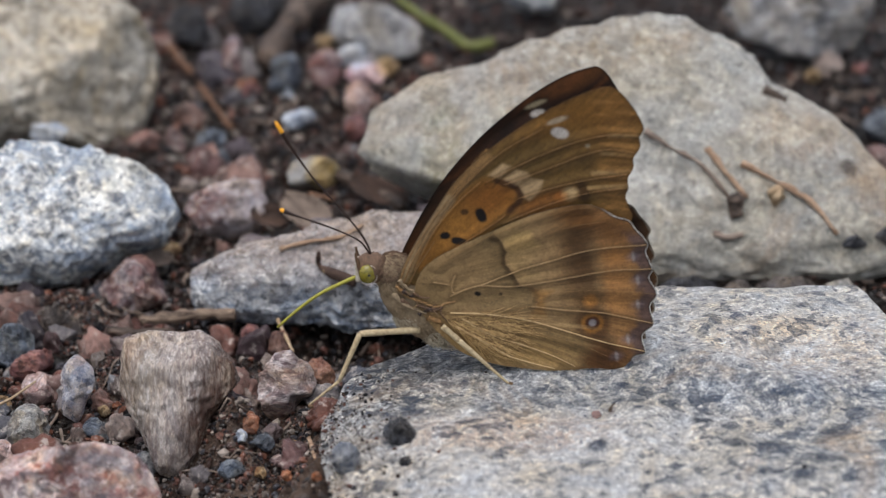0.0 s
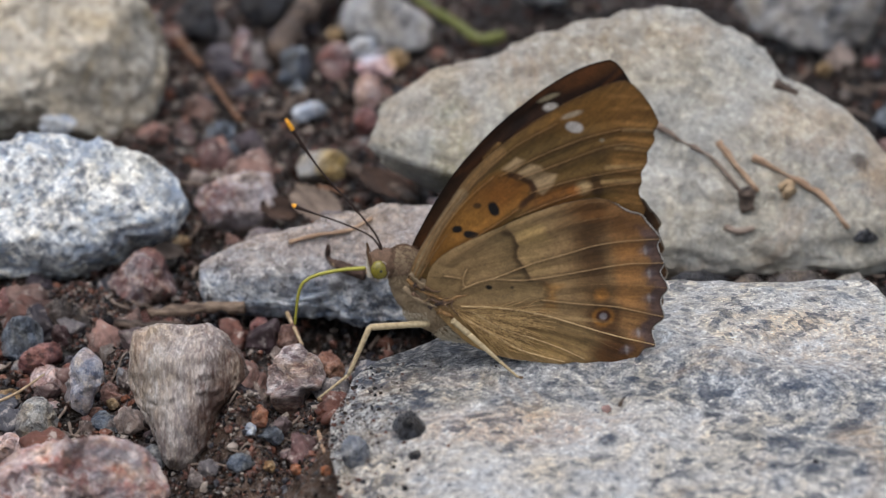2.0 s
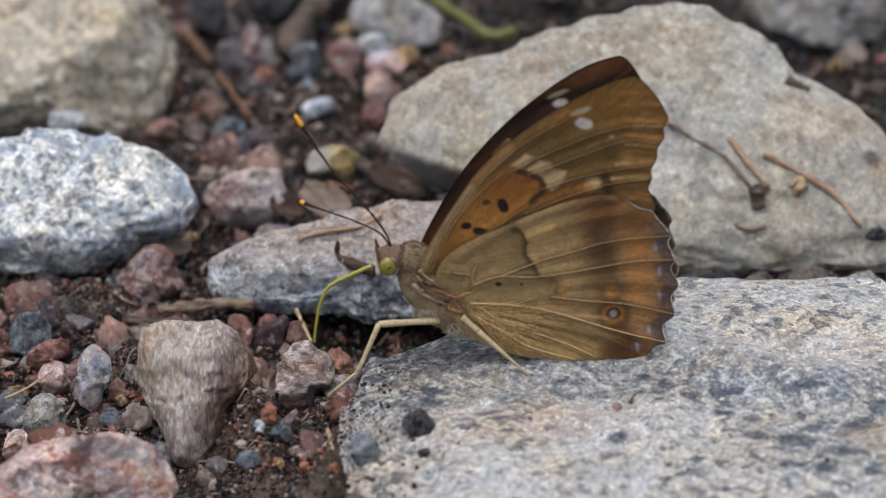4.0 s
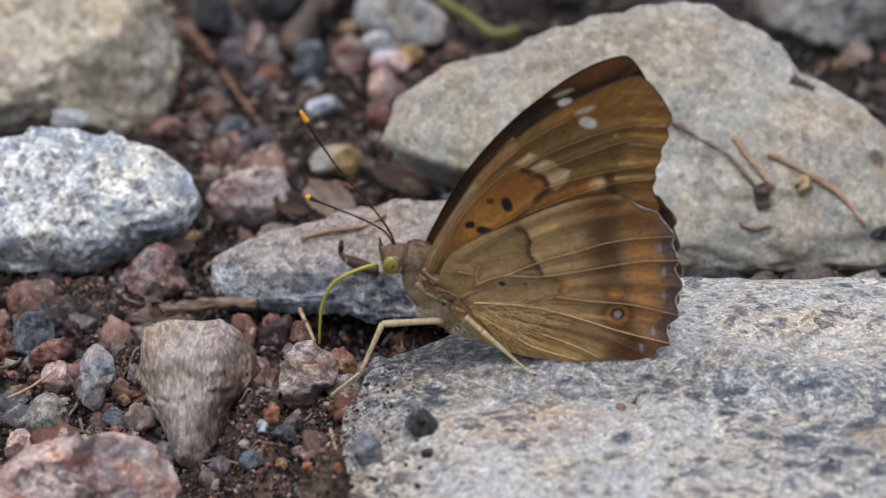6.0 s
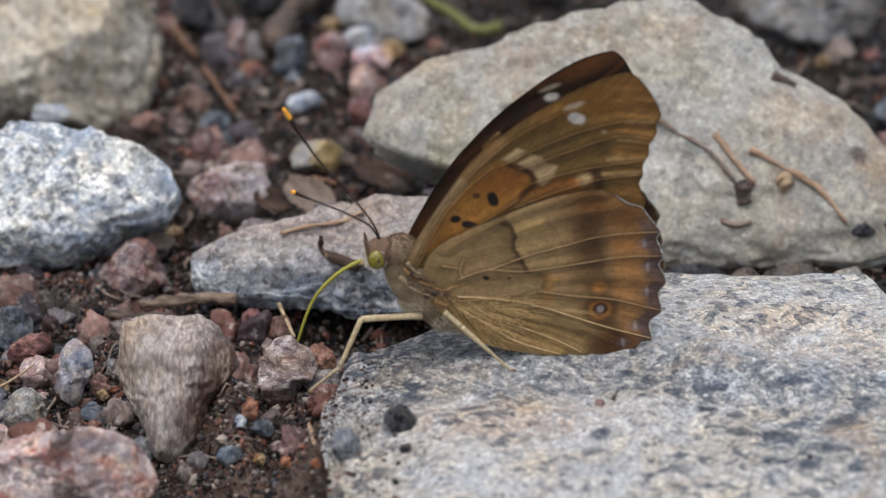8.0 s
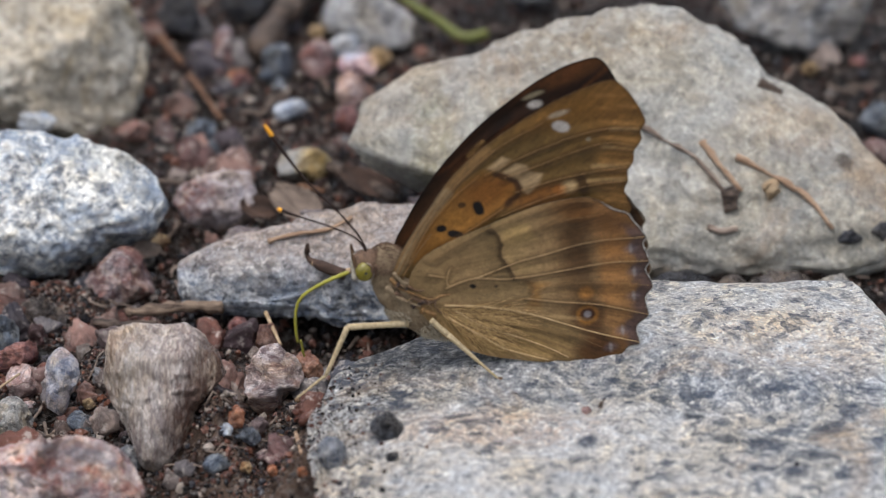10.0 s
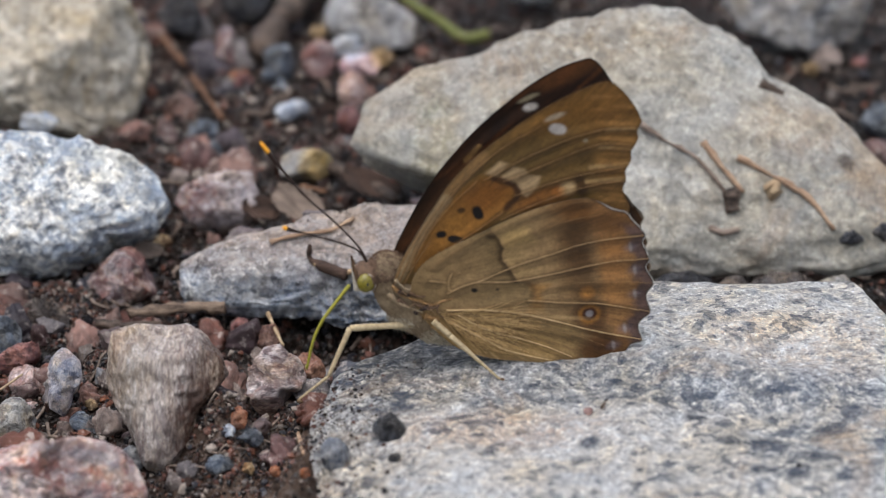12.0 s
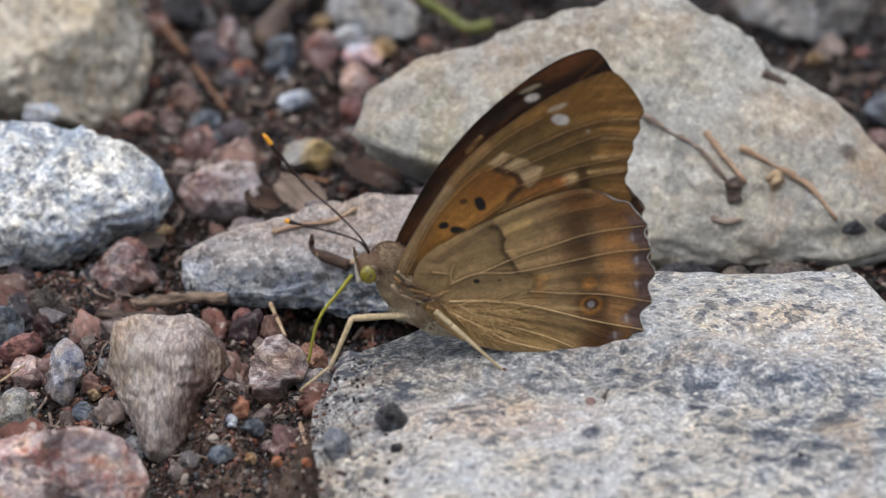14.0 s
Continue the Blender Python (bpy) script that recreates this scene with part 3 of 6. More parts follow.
def rod(points, r0, r1, sides=8, steps=6, swell=0.0, seed=0, wobble=0.0):
    line = smooth_line(points, steps)
    n = len(line)
    rad = [r0 + (r1 - r0) * i / (n - 1) for i in range(n)]
    if wobble:
        w = fbm(np.array([(i * 0.7, seed, 0.0) for i in range(n)]), 3, seed)
        rad = [r * (1 + wobble * x) for r, x in zip(rad, w)]
        line = [p + np.array((w[i], w[(i * 3 + 2) % n], w[(i * 5 + 1) % n])) * r0 * wobble * 0.6 for i, p in enumerate(line)]
    return tube(line, rad, sides)


# ---- ground ----
HOLLOW = (-12.5, 38.2, 0.0)
HEAPS = [(-25.0, 0.0, 4.4, 7.5, 10.0), (-24.5, -8.0, 6.0, 6.0, 5.0), (-15.0, 53.0, 16.0, 5.5, 8.0), (-44.5, 38.5, 5.0, 5.5, 2.2), (-49.5, 46.0, 6.0, 3.0, 1.6), (-41.0, 27.0, 3.2, 6.0, 2.4), (-13.0, -9.0, 7.0, 19.0, 9.0), (-39.0, 21.5, 2.5, 4.0, 2.0)]


def ground_height(x, y):
    p = np.stack([x, y, np.zeros_like(x)], 1)
    near = np.exp(-(np.hypot(x, y - 50) / 200.0) ** 2)
    heap = sum((h * np.exp(-((x - a) / r) ** 2 - ((y - b) / t) ** 2)) ** 3 for a, b, r, t, h in HEAPS) ** (1 / 3)
    heap = heap * (1 + 0.14 * fbm(p / 1.1, 3, 19))
    return (heap - 5.5 * np.exp(-(((x - HOLLOW[0]) / 10) ** 2 + ((y - HOLLOW[1]) / 9) ** 2)) + fbm(p / 14, 4, 3) * 1.5 + fbm(p / 3.2, 3, 8) * 0.8 + np.abs(fbm(p / 1.4, 2, 12)) * 0.45 - 1.0) * near


def build_ground():
    dense_x, dense_y = np.arange(-76, 80.1, 0.45), np.arange(-40, 180.1, 0.45)
    far = 1.25 ** np.arange(1, 62)
    xs = np.concatenate([-76 - far[::-1], dense_x, 80 + far])
    ys = np.concatenate([-40 - far[::-1], dense_y, 180 + far])
    gx, gy = np.meshgrid(xs, ys)
    z = ground_height(gx.ravel(), gy.ravel())
    verts = np.stack([gx.ravel(), gy.ravel(), z], 1) * MM
    w, h = len(xs), len(ys)
    a = (np.arange(h - 1)[:, None] * w + np.arange(w - 1)[None, :]).ravel()
    faces = np.stack([a, a + 1, a + w + 1, a + w], 1).tolist()
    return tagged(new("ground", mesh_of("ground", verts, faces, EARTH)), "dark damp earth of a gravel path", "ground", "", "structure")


build_ground()

# ---- stones ----
stone("limestone_boulder", "stone_beige", "weathered beige-grey stone with rough pitted faces", (-57.2, 109.2, 9.0), [14.4, 14.7, 14.0, 13.9, 14.4, 15.2, 15.8, 17.8, 19.4, 21.7, 19.5, 17.9, 17.4, 17.2, 18.3, 17.9, 13.5, 11.6, 11.5, 12.3, 14.4, 15.5, 14.5, 13.9], 9, 14, 52, 3.2, 0, 0.055, 6, 3, cuts=[(8.5, 4, 14, 12, 6.5, 0.9), (7.5, -14, 8.5, 4, 6.5, 1.6), (-20, 2, 20, 0, 7.4, -0.35)], chips=26)
stone("granite_stone", "granite_white", "pale speckled granite stone beside the red pebbles", (-51.6, 57.6, 8.0), [15.2, 14.4, 12.5, 10.7, 9.5, 9.2, 9.4, 10.2, 10.9, 12.5, 15.4, 15.6, 15.8, 15.1, 15.4, 12.6, 10.7, 9.6, 9.2, 8.8, 8.6, 9.2, 9.5, 13.9], 7.5, 5, 52, 3.2, 0, 0.07, 6, 4, cuts=[(4.9, -7.4, 16, -5.6, 6.8, 2.6), (-12, -6.8, 4.9, -7.4, 6.8, 2.6), (13.5, -4, 9, 6, 5.2, 1.1), (-12, 4.5, 13, 2.5, 6.4, -0.4)], chips=10)
stone("flat_stone", "granite_flat", "blue-grey flat stone with a dusty upper face", (-12.2, 43.8, 5.2), [16.1, 16.1, 16.2, 13.8, 11.1, 9.3, 8.4, 8.0, 8.0, 8.1, 8.6, 9.8, 11.3, 15.0, 21.3, 20.4, 12.6, 8.8, 7.4, 6.8, 6.6, 6.6, 6.8, 7.4, 8.6, 11.4, 14.4, 15.6], 4.5, 2.6, 36, 4, 0, 0.06, 6, 5, cuts=[(-4, -3.6, 10, -4.0, 4.3, 1.15), (-11, -3.2, -4, -3.6, 4.3, 1.1), (-24, -3.4, -11, -3.2, 4.2, 1.2)], chips=20)
stone("cream_stone", "stone_cream", "cream quartz stone with a dark lower side in the soil", (-31.8, 3.1, 9.0), [5.7, 7.0, 7.3, 7.3, 7.8, 7.9, 7.2, 7.8, 8.6, 9.6, 8.2, 7.5, 7.1, 6.6, 6.2, 6.7, 7.8, 10.0, 10.0, 7.8, 6.2, 5.2, 4.8, 4.9], 5.5, 7, 65, 3.4, 0, 0.045, 6, 211, cuts=[(4.4, 1.5, 4.2, 5.6, 4.3, 0.9), (-0.6, -10.0, 4.4, 1.5, 4.3, 0.75), (-5.6, 1.0, -2.6, -10.5, 3.9, 2.0), (-6.2, 5.5, -5.6, 1.0, 3.9, 1.5), (-7, 5.4, 5, 5.6, 3.6, -1.0)], chips=10)
stone("red_granite_block", "granite_red", "coarse red granite stone lying on the soil", (-43.9, -18.6, 7.0), [11.5, 10.1, 8.0, 6.6, 6.0, 6.8, 8.6, 11.5, 12.3, 6.8, 5.5, 5.5, 6.8, 9.5], 6, 8, 65, 2.8, 5, 0.02, 6, 7)
stone("rosy_stone", "stone_halfred", "angular stone half rusty red and half grey", (-29.6, 69.8, 3.2), [5.3, 5.5, 5.9, 4.8, 4.3, 4.3, 4.7, 5.9, 6.3, 5.4, 5.4, 4.5, 4.1, 4.3, 5.0, 5.6], 5, 5, 65, 3.0, 11, 0.05, 5, 8, "pebbles of the gravel", cuts=[(-0.6, -0.9, 6, -0.4, 4.3, 1.4), (-6.2, -0.5, -0.6, -0.9, 4.3, 1.2), (-0.4, -1, -0.6, 5, 4.1, -0.55), (-0.4, -1, 0.2, 5, 4.1, 0.35)], chips=12)
stone("red_stone", "stone_rosy", "purplish red angular stone beside the flat stone", (-41.1, 47.2, 2.1), [3.8, 3.4, 3.8, 4.7, 4.6, 3.9, 3.5, 3.7, 4.7, 5.6, 4.2, 3.3, 3.1, 3.4, 4.2, 5.2], 4.2, 5, 65, 2.8, 10, 0.06, 5, 9, "pebbles of the gravel", cuts=[(0.8, 5, 0.2, -5, 3.6, 0.8), (0.8, 5, 0.2, -5, 3.6, -0.55)], chips=18)
stone("purple_stone", "stone_purple", "purple-grey angular stone at the slab edge", (-19.8, 16.5, 3.5), [3.9, 3.9, 4.0, 3.9, 4.6, 4.4, 3.7, 3.3, 3.4, 3.3, 3.7, 4.2, 4.6, 5.1, 4.9, 3.0, 2.9, 3.5], 4.4, 5, 65, 2.8, 9, 0.035, 5, 302, "pebbles of the gravel", cuts=[(0.6, -2.6, 4.2, 1.2, 3.4, 1.1), (-3.4, -2.6, 0.6, -2.6, 3.4, 1.3), (-3.4, -3, -0.9, 4.6, 3.2, -0.5), (-0.4, -3.2, 2.2, 4.6, 3.5, 0.25)], chips=12)
stone("dark_blue_pebble", "stone_navy", "dark slate-blue pebble in the gravel", (-55.5, 30.2, 2.0), [2.9, 3.0, 3.2, 3.0, 2.7, 2.7, 3.4, 3.0, 2.7, 2.8], 2.6, 3, 65, 3, 10, 0.04, 5, 11, "pebbles of the gravel")
stone("rust_pebble", "stone_darkred", "rusty red angular pebble in the gravel", (-52.6, 26.0, 1.4), [2.6, 3.1, 2.2, 1.8, 1.8, 2.4, 3.4, 2.3, 1.5, 1.7], 2.2, 3, 65, 3, 10, 0.06, 5, 12, "pebbles of the gravel")
stone("pink_pebble", "stone_pink", "pale pink pebble in the gravel", (-51.2, 20.1, 1.2), [2.4, 2.2, 2.0, 2.0, 2.4, 2.4, 2.3, 2.0, 1.9, 2.4], 2.4, 3, 65, 3, 10, 0.04, 5, 13, "pebbles of the gravel")
stone("speckled_pebble", "granite_bluepink", "speckled blue and pink pebble standing in the gravel", (-45.8, 15.5, 3.7), [2.2, 2.7, 3.5, 4.2, 3.1, 2.3, 1.9, 2.1, 3.4, 4.8, 2.2, 1.9], 2.6, 3, 65, 3, 10, 0.04, 5, 14, "pebbles of the gravel")
stone("grey_pebble", "stone_grey", "plain grey angular pebble in the gravel", (-51.2, 7.4, 2.1), [2.4, 2.6, 3.2, 3.0, 2.5, 2.5, 2.7, 3.2, 3.0, 2.6], 2.8, 3, 65, 3, 10, 0.05, 5, 15, "pebbles of the gravel")
stone("brick_red_pebble", "stone_darkred", "brick red pebble beside the granite stone", (-58.4, 42.8, 1.2), [1.8, 2.0, 2.1, 2.0, 1.6, 2.3, 1.9, 1.9], 2, 3, 65, 3, 10, 0.05, 5, 16, "pebbles of the gravel")
stone("mud_clod", "stone_mud", "dark grey wet clod of earth", (-50.3, 36.8, 1.0), [3.1, 3.0, 2.9, 3.5, 3.8, 2.9, 2.7, 3.0, 4.1, 3.3], 2.4, 3, 65, 2.4, 5, 0.07, 5, 17, "pebbles of the gravel")
stone("pink_grey_pebble", "stone_pink", "pinkish grey pebble beside the red granite", (-53.9, 2.7, 0.9), [1.9, 1.7, 2.0, 1.9, 1.6, 2.3, 1.7, 1.8], 2, 3, 65, 3, 10, 0.05, 5, 18, "pebbles of the gravel")
stone("slate_pebble", "stone_navy", "slate-blue flat pebble in the gravel", (-42.9, 9.6, 0.7), [1.9, 1.4, 1.3, 1.7, 1.9, 1.9, 1.5, 1.4, 1.4, 2.2], 1.6, 2.4, 65, 3, 10, 0.05, 5, 19, "pebbles of the gravel")
stone("blue_grey_pebble", "granite_blue", "blue-grey pebble beside the red granite", (-36.1, 0.7, 0.9), [1.5, 1.3, 1.6, 1.6, 1.5, 1.3, 1.6, 1.7], 1.8, 2.4, 65, 3, 10, 0.05, 5, 20, "pebbles of the gravel")
stone("brown_pebble", "stone_ochre", "round brown pebble between two stones", (-37.1, 62.8, 0.5), [1.5, 1.3, 1.1, 1.2, 1.5, 1.4, 1.1, 1.2], 1.5, 2, 65, 3, 10, 0.05, 4, 21, "pebbles of the gravel")
stone("maroon_pebble", "stone_darkred", "maroon pebble in front of the flat stone", (-25.1, 36.5, 0.8), [1.4, 1.4, 1.3, 1.4, 1.4, 1.5, 1.4, 1.3], 1.6, 2, 65, 3, 10, 0.05, 4, 22, "pebbles of the gravel")
stone("russet_pebble", "stone_rust", "russet brown pebble behind the purple stone", (-21.3, 32.7, 1.1), [1.5, 1.9, 2.0, 1.5, 1.3, 1.9, 1.8, 1.4], 1.8, 2, 65, 3, 10, 0.05, 4, 23, "pebbles of the gravel")
stone("tawny_pebble", "stone_rust", "tawny brown pebble at the slab edge", (-15.5, 23.5, 1.4), [1.8, 1.6, 1.9, 2.4, 2.3, 1.6, 1.5, 2.1, 2.3, 2.0], 2.2, 3, 65, 3, 10, 0.05, 5, 24, "pebbles of the gravel")
stone("orange_pebble", "stone_orange", "small orange-brown pebble in the soil", (-23.2, -1.5, 7.5), [1.1, 1.3, 1.6, 1.2, 1.1, 1.3, 1.5, 1.3], 1.4, 2, 65, 3, 10, 0.05, 4, 25, "pebbles of the gravel")
stone("dark_pebble", "stone_navy", "dark blue-black wet pebble in the soil", (-21.8, -1.9, 5.2), [1.6, 1.4, 1.1, 1.4, 1.8, 1.3, 1.1, 1.5], 1.6, 2, 65, 3, 10, 0.04, 4, 26, "pebbles of the gravel")
stone("wet_pebble", "stone_navy", "dark blue wet pebble in the soil", (-25.2, -7.5, 4.6), [1.7, 1.4, 1.1, 1.3, 1.7, 1.4, 1.1, 1.2], 1.5, 2, 65, 3, 10, 0.05, 4, 27, "pebbles of the gravel")
stone("edge_pebble", "granite_blue", "grey dusty pebble leaning on the slab", (-11.3, -16.6, 10.6), [1.7, 1.9, 2.2, 2.3, 1.9, 1.6, 1.6, 1.8, 1.8, 1.6], 2.0, 2.2, 64, 2.8, 8, 0.05, 5, 28, "pebbles of the gravel")
stone("black_pebble", "stone_black", "black rounded pebble on the pale slab", (-5.1, -12.4, 12.1), [2.0, 1.7, 1.9, 1.7, 1.9, 2.0, 1.7, 1.6, 1.9, 2.1], 1.7, 1.8, 55, 3.4, 7, 0.03, 5, 29, "pebbles on the slab")
stone("small_black_pebble", "stone_black", "tiny dark grey pebble on the pale slab", (-4.4, -18.2, 11.4), [0.7, 0.8, 0.6, 0.6, 0.8, 0.7, 0.7, 0.6], 0.8, 0.8, 55, 2.3, 14, 0.05, 4, 30, "pebbles on the slab")
stone("red_crumb", "stone_pink", "tiny reddish crumb of stone on the slab", (18.1, -8.0, 12.1), [0.6, 0.6, 0.5, 0.6, 0.6, 0.6, 0.5, 0.5], 0.5, 0.6, 55, 2.3, 14, 0.05, 4, 31, "pebbles on the slab")
stone("grey_stone_far", "granite_grey", "grey rounded stone behind the pink stones", (-10.7, 137.8, 3.2), [7.5, 5.3, 4.3, 4.1, 5.0, 7.3, 7.5, 5.4, 4.2, 4.0, 5.0, 7.4], 5, 6, 65, 3, 10, 0.05, 5, 32, "pebbles of the gravel")
stone("pink_quartz_stone", "stone_pinkwhite", "pink and white quartz stone", (-11.8, 123.6, 1.9), [3.2, 2.8, 1.8, 1.7, 1.9, 2.6, 3.2, 2.9, 1.9, 1.7, 1.8, 2.8], 2.6, 4, 65, 3, 10, 0.05, 5, 33, "pebbles of the gravel")
stone("white_quartz_stone", "stone_paleblue", "white quartz stone resting behind the pink one", (-13.8, 129.6, 2.4), [2.4, 2.2, 1.9, 2.1, 2.4, 2.1, 1.9, 2.0], 2.2, 3.4, 65, 3, 10, 0.05, 5, 133, "pebbles of the gravel")
stone("ochre_stone", "stone_ochre", "ochre yellow stone beside the pink quartz stone", (-8.7, 126.2, 2.0), [2.0, 1.8, 1.6, 1.7, 1.9, 1.6, 1.5, 1.7], 2.0, 3.2, 65, 3, 10, 0.05, 5, 134, "pebbles of the gravel")
stone("dark_rose_stone", "stone_darkred", "dark reddish stone in front of the rose stone", (-12.9, 103.6, 1.2), [1.7, 1.9, 2.2, 2.0, 1.7, 1.8, 2.1, 1.9], 2.0, 2.6, 65, 3, 10, 0.05, 5, 135, "pebbles of the gravel")
stone("rose_stone", "stone_pink", "rose-grey stone in front of the pink quartz stone", (-12.7, 113.6, 1.9), [2.0, 2.5, 2.6, 2.5, 2.3, 2.0, 2.4, 2.7, 2.6, 2.4], 2.6, 3, 65, 3, 10, 0.05, 5, 34, "pebbles of the gravel")
stone("brown_red_stone", "stone_rosy", "reddish brown stone beside the pink quartz stone", (-18.0, 125.0, 2.1), [2.4, 2.9, 3.2, 2.9, 2.5, 2.6, 2.9, 3.0, 3.2, 2.9], 2.8, 3, 65, 3, 10, 0.05, 5, 35, "pebbles of the gravel")
stone("pale_blue_pebble", "stone_paleblue", "pale blue-white pebble in the dark soil", (-21.5, 108.3, 1.0), [2.7, 2.3, 1.5, 1.2, 1.5, 2.4, 2.6, 2.0, 1.2, 1.5], 2.2, 3, 65, 3, 10, 0.05, 5, 36, "pebbles of the gravel")
stone("two_tone_pebble", "stone_yellow", "pebble half grey and half ochre yellow", (-18.4, 86.4, 1.5), [3.9, 3.4, 2.6, 2.5, 2.6, 3.5, 3.8, 3.6, 2.6, 2.3, 2.6, 3.3], 3, 4, 65, 3, 10, 0.04, 5, 37, "pebbles of the gravel")
stone("salmon_pebble", "stone_pink", "small salmon pink pebble in the soil", (-28.1, 90.6, 0.9), [1.7, 1.5, 1.5, 1.8, 1.8, 1.5, 1.5, 1.6], 2, 2.4, 65, 3, 10, 0.05, 4, 38, "pebbles of the gravel")
stone("tall_pink_stone", "stone_rosy", "narrow reddish stone standing in the soil", (-32.3, 128.9, 2.4), [1.5, 1.7, 3.5, 3.0, 1.8, 1.5, 2.1, 3.1, 3.5, 1.9], 2.5, 3, 65, 3, 10, 0.05, 4, 39, "pebbles of the gravel")
stone("brick_pebble", "stone_darkred", "brick red pebble in the dark soil", (-29.4, 119.8, 0.6), [1.8, 1.6, 1.2, 1.3, 1.5, 1.7, 1.3, 1.2], 2, 2.4, 65, 3, 10, 0.05, 4, 40, "pebbles of the gravel")
# black rock puts the shade behind the boulder into this stone's colour
stone("dark_grey_stone", "stone_black", "dark grey stone, painted black for the shade behind the boulder", (-39.9, 141.5, 2.3), [3.3, 3.1, 3.5, 3.4, 3.4, 3.3, 3.4, 3.2, 3.4, 3.9], 3.5, 4, 65, 3, 10, 0.05, 5, 41, "pebbles of the gravel")
stone("blue_chip", "stone_paleblue", "pale blue-grey stone chip against the boulder", (-57.2, 94.8, 4.2), [2.8, 2.5, 1.8, 1.7, 2.3, 2.8, 2.4, 2.0, 1.7, 2.0], 2.2, 3, 64, 3, 10, 0.05, 4, 42, "pebbles of the gravel")
stone("backdrop_stone", "granite_grey", "large grey stone with a pale broken face", (56.0, 135.5, 8.0), [10.3, 10.2, 9.3, 7.2, 6.9, 8.4, 10.1, 11.5, 9.9, 7.8, 7.3, 7.7, 9.1, 10.0], 10, 10, 65, 3, 6, 0.05, 5, 43)
stone("top_pale_stone", "granite_white", "pale stone at the far edge of the gravel", (14.4, 154.4, 3.0), [4.9, 3.9, 2.6, 2.7, 4.2, 5.2, 3.5, 2.9, 3.0, 4.2], 4, 5, 65, 3, 10, 0.05, 4, 44, "pebbles of the gravel")
stone("gap_pale_stone", "stone_grey", "pale grey stone in the gap between the slabs", (52.8, 46.5, 1.5), [2.4, 2.6, 2.4, 2.2, 2.5, 2.7, 2.5, 2.4, 2.2, 2.8], 3, 4, 65, 3, 10, 0.05, 4, 45, "pebbles of the gravel")
# black and mud tones put the gap's shade into the next three stones
stone("gap_dark_stone", "stone_black", "dark grey stone in the gap between the slabs", (32.9, 49.4, 1.0), [4.1, 2.5, 1.9, 1.8, 2.7, 4.2, 2.7, 1.8, 1.8, 2.4], 3, 4, 65, 3, 10, 0.05, 4, 46, "pebbles of the gravel")
stone("gap_brown_stone", "stone_mud", "brown-grey stone in the gap between the slabs", (46.0, 48.6, 1.2), [4.5, 2.9, 2.1, 2.0, 2.8, 4.6, 3.1, 2.0, 2.0, 2.7], 3, 4, 65, 3, 10, 0.05, 4, 47, "pebbles of the gravel")
stone("gap_grey_stone", "stone_mud", "small grey stone in the gap between the slabs", (39.5, 49.3, 0.8), [2.2, 1.8, 1.5, 1.8, 2.3, 1.8, 1.5, 2.1], 2, 3, 65, 3, 10, 0.05, 4, 48, "pebbles of the gravel")
stone("dark_lump", "stone_black", "dark lump of stone on the large stone", (59.7, 56.8, 5.4), [1.9, 1.8, 1.6, 1.4, 1.8, 2.1, 1.7, 1.5, 1.4, 1.9], 1.6, 2.2, 64, 3, 10, 0.06, 4, 49, "pebbles of the gravel")
stone("black_clod", "stone_black", "black broken clod on the large stone", (55.5, 55.7, 5.2), [2.0, 1.6, 1.3, 1.1, 1.5, 1.9, 1.6, 1.2, 1.1, 1.6], 1.4, 2, 64, 3, 10, 0.08, 4, 50, "pebbles of the gravel")
stone("blue_far_pebble", "stone_navy", "blue-grey pebble in the dark soil", (64.9, 103.0, 1.8), [2.8, 2.6, 2.9, 3.1, 3.2, 2.7, 2.6, 3.3], 3, 4, 65, 3, 10, 0.05, 4, 51, "pebbles of the gravel")
stone("red_far_pebble", "stone_darkred", "red pebble in the dark soil", (64.2, 128.4, 0.6), [1.5, 1.5, 1.0, 1.4, 1.4, 1.3, 1.2, 1.1], 2, 2.4, 65, 3, 10, 0.05, 4, 52, "pebbles of the gravel")
stone("pale_far_pebble", "stone_ochre", "pale ochre pebble in the dark soil", (56.6, 125.7, 0.6), [1.4, 1.3, 1.1, 1.2, 1.3, 1.2, 1.2, 1.1], 2, 2.4, 65, 3, 10, 0.05, 4, 53, "pebbles of the gravel")
# coloured black to carry the shade of the far edge
stone("charcoal_stone", "stone_black", "charcoal grey stone, painted black for the shade at the far edge", (-29.4, 147.5, 2.5), [4.7, 4.7, 3.2, 3.5, 4.0, 5.0, 4.2, 3.4, 3.7, 4.1], 3.5, 4, 65, 3, 10, 0.05, 4, 54, "pebbles of the gravel")
stone("slate_stone", "stone_navy", "slate-grey stone in the dark earth", (-23.9, 121.9, 2.4), [2.5, 2.6, 3.5, 3.5, 2.7, 2.3, 2.9, 3.5, 3.5, 2.7], 2.8, 3.5, 65, 3, 10, 0.05, 4, 55, "pebbles of the gravel")
stone("dull_pebble", "stone_ochre", "dull olive pebble between stones", (-18.5, 139.1, 0.9), [1.5, 1.5, 1.2, 1.3, 1.4, 1.3, 1.5, 1.2], 1.8, 2.4, 65, 3, 10, 0.05, 4, 56, "pebbles of the gravel")
stone("ash_pebble", "stone_navy", "ash-grey pebble in the dark earth", (-33.9, 98.9, 1.2), [2.4, 2.3, 1.9, 2.1, 2.4, 2.3, 1.9, 2.1], 2, 2.6, 65, 3, 10, 0.05, 4, 57, "pebbles of the gravel")
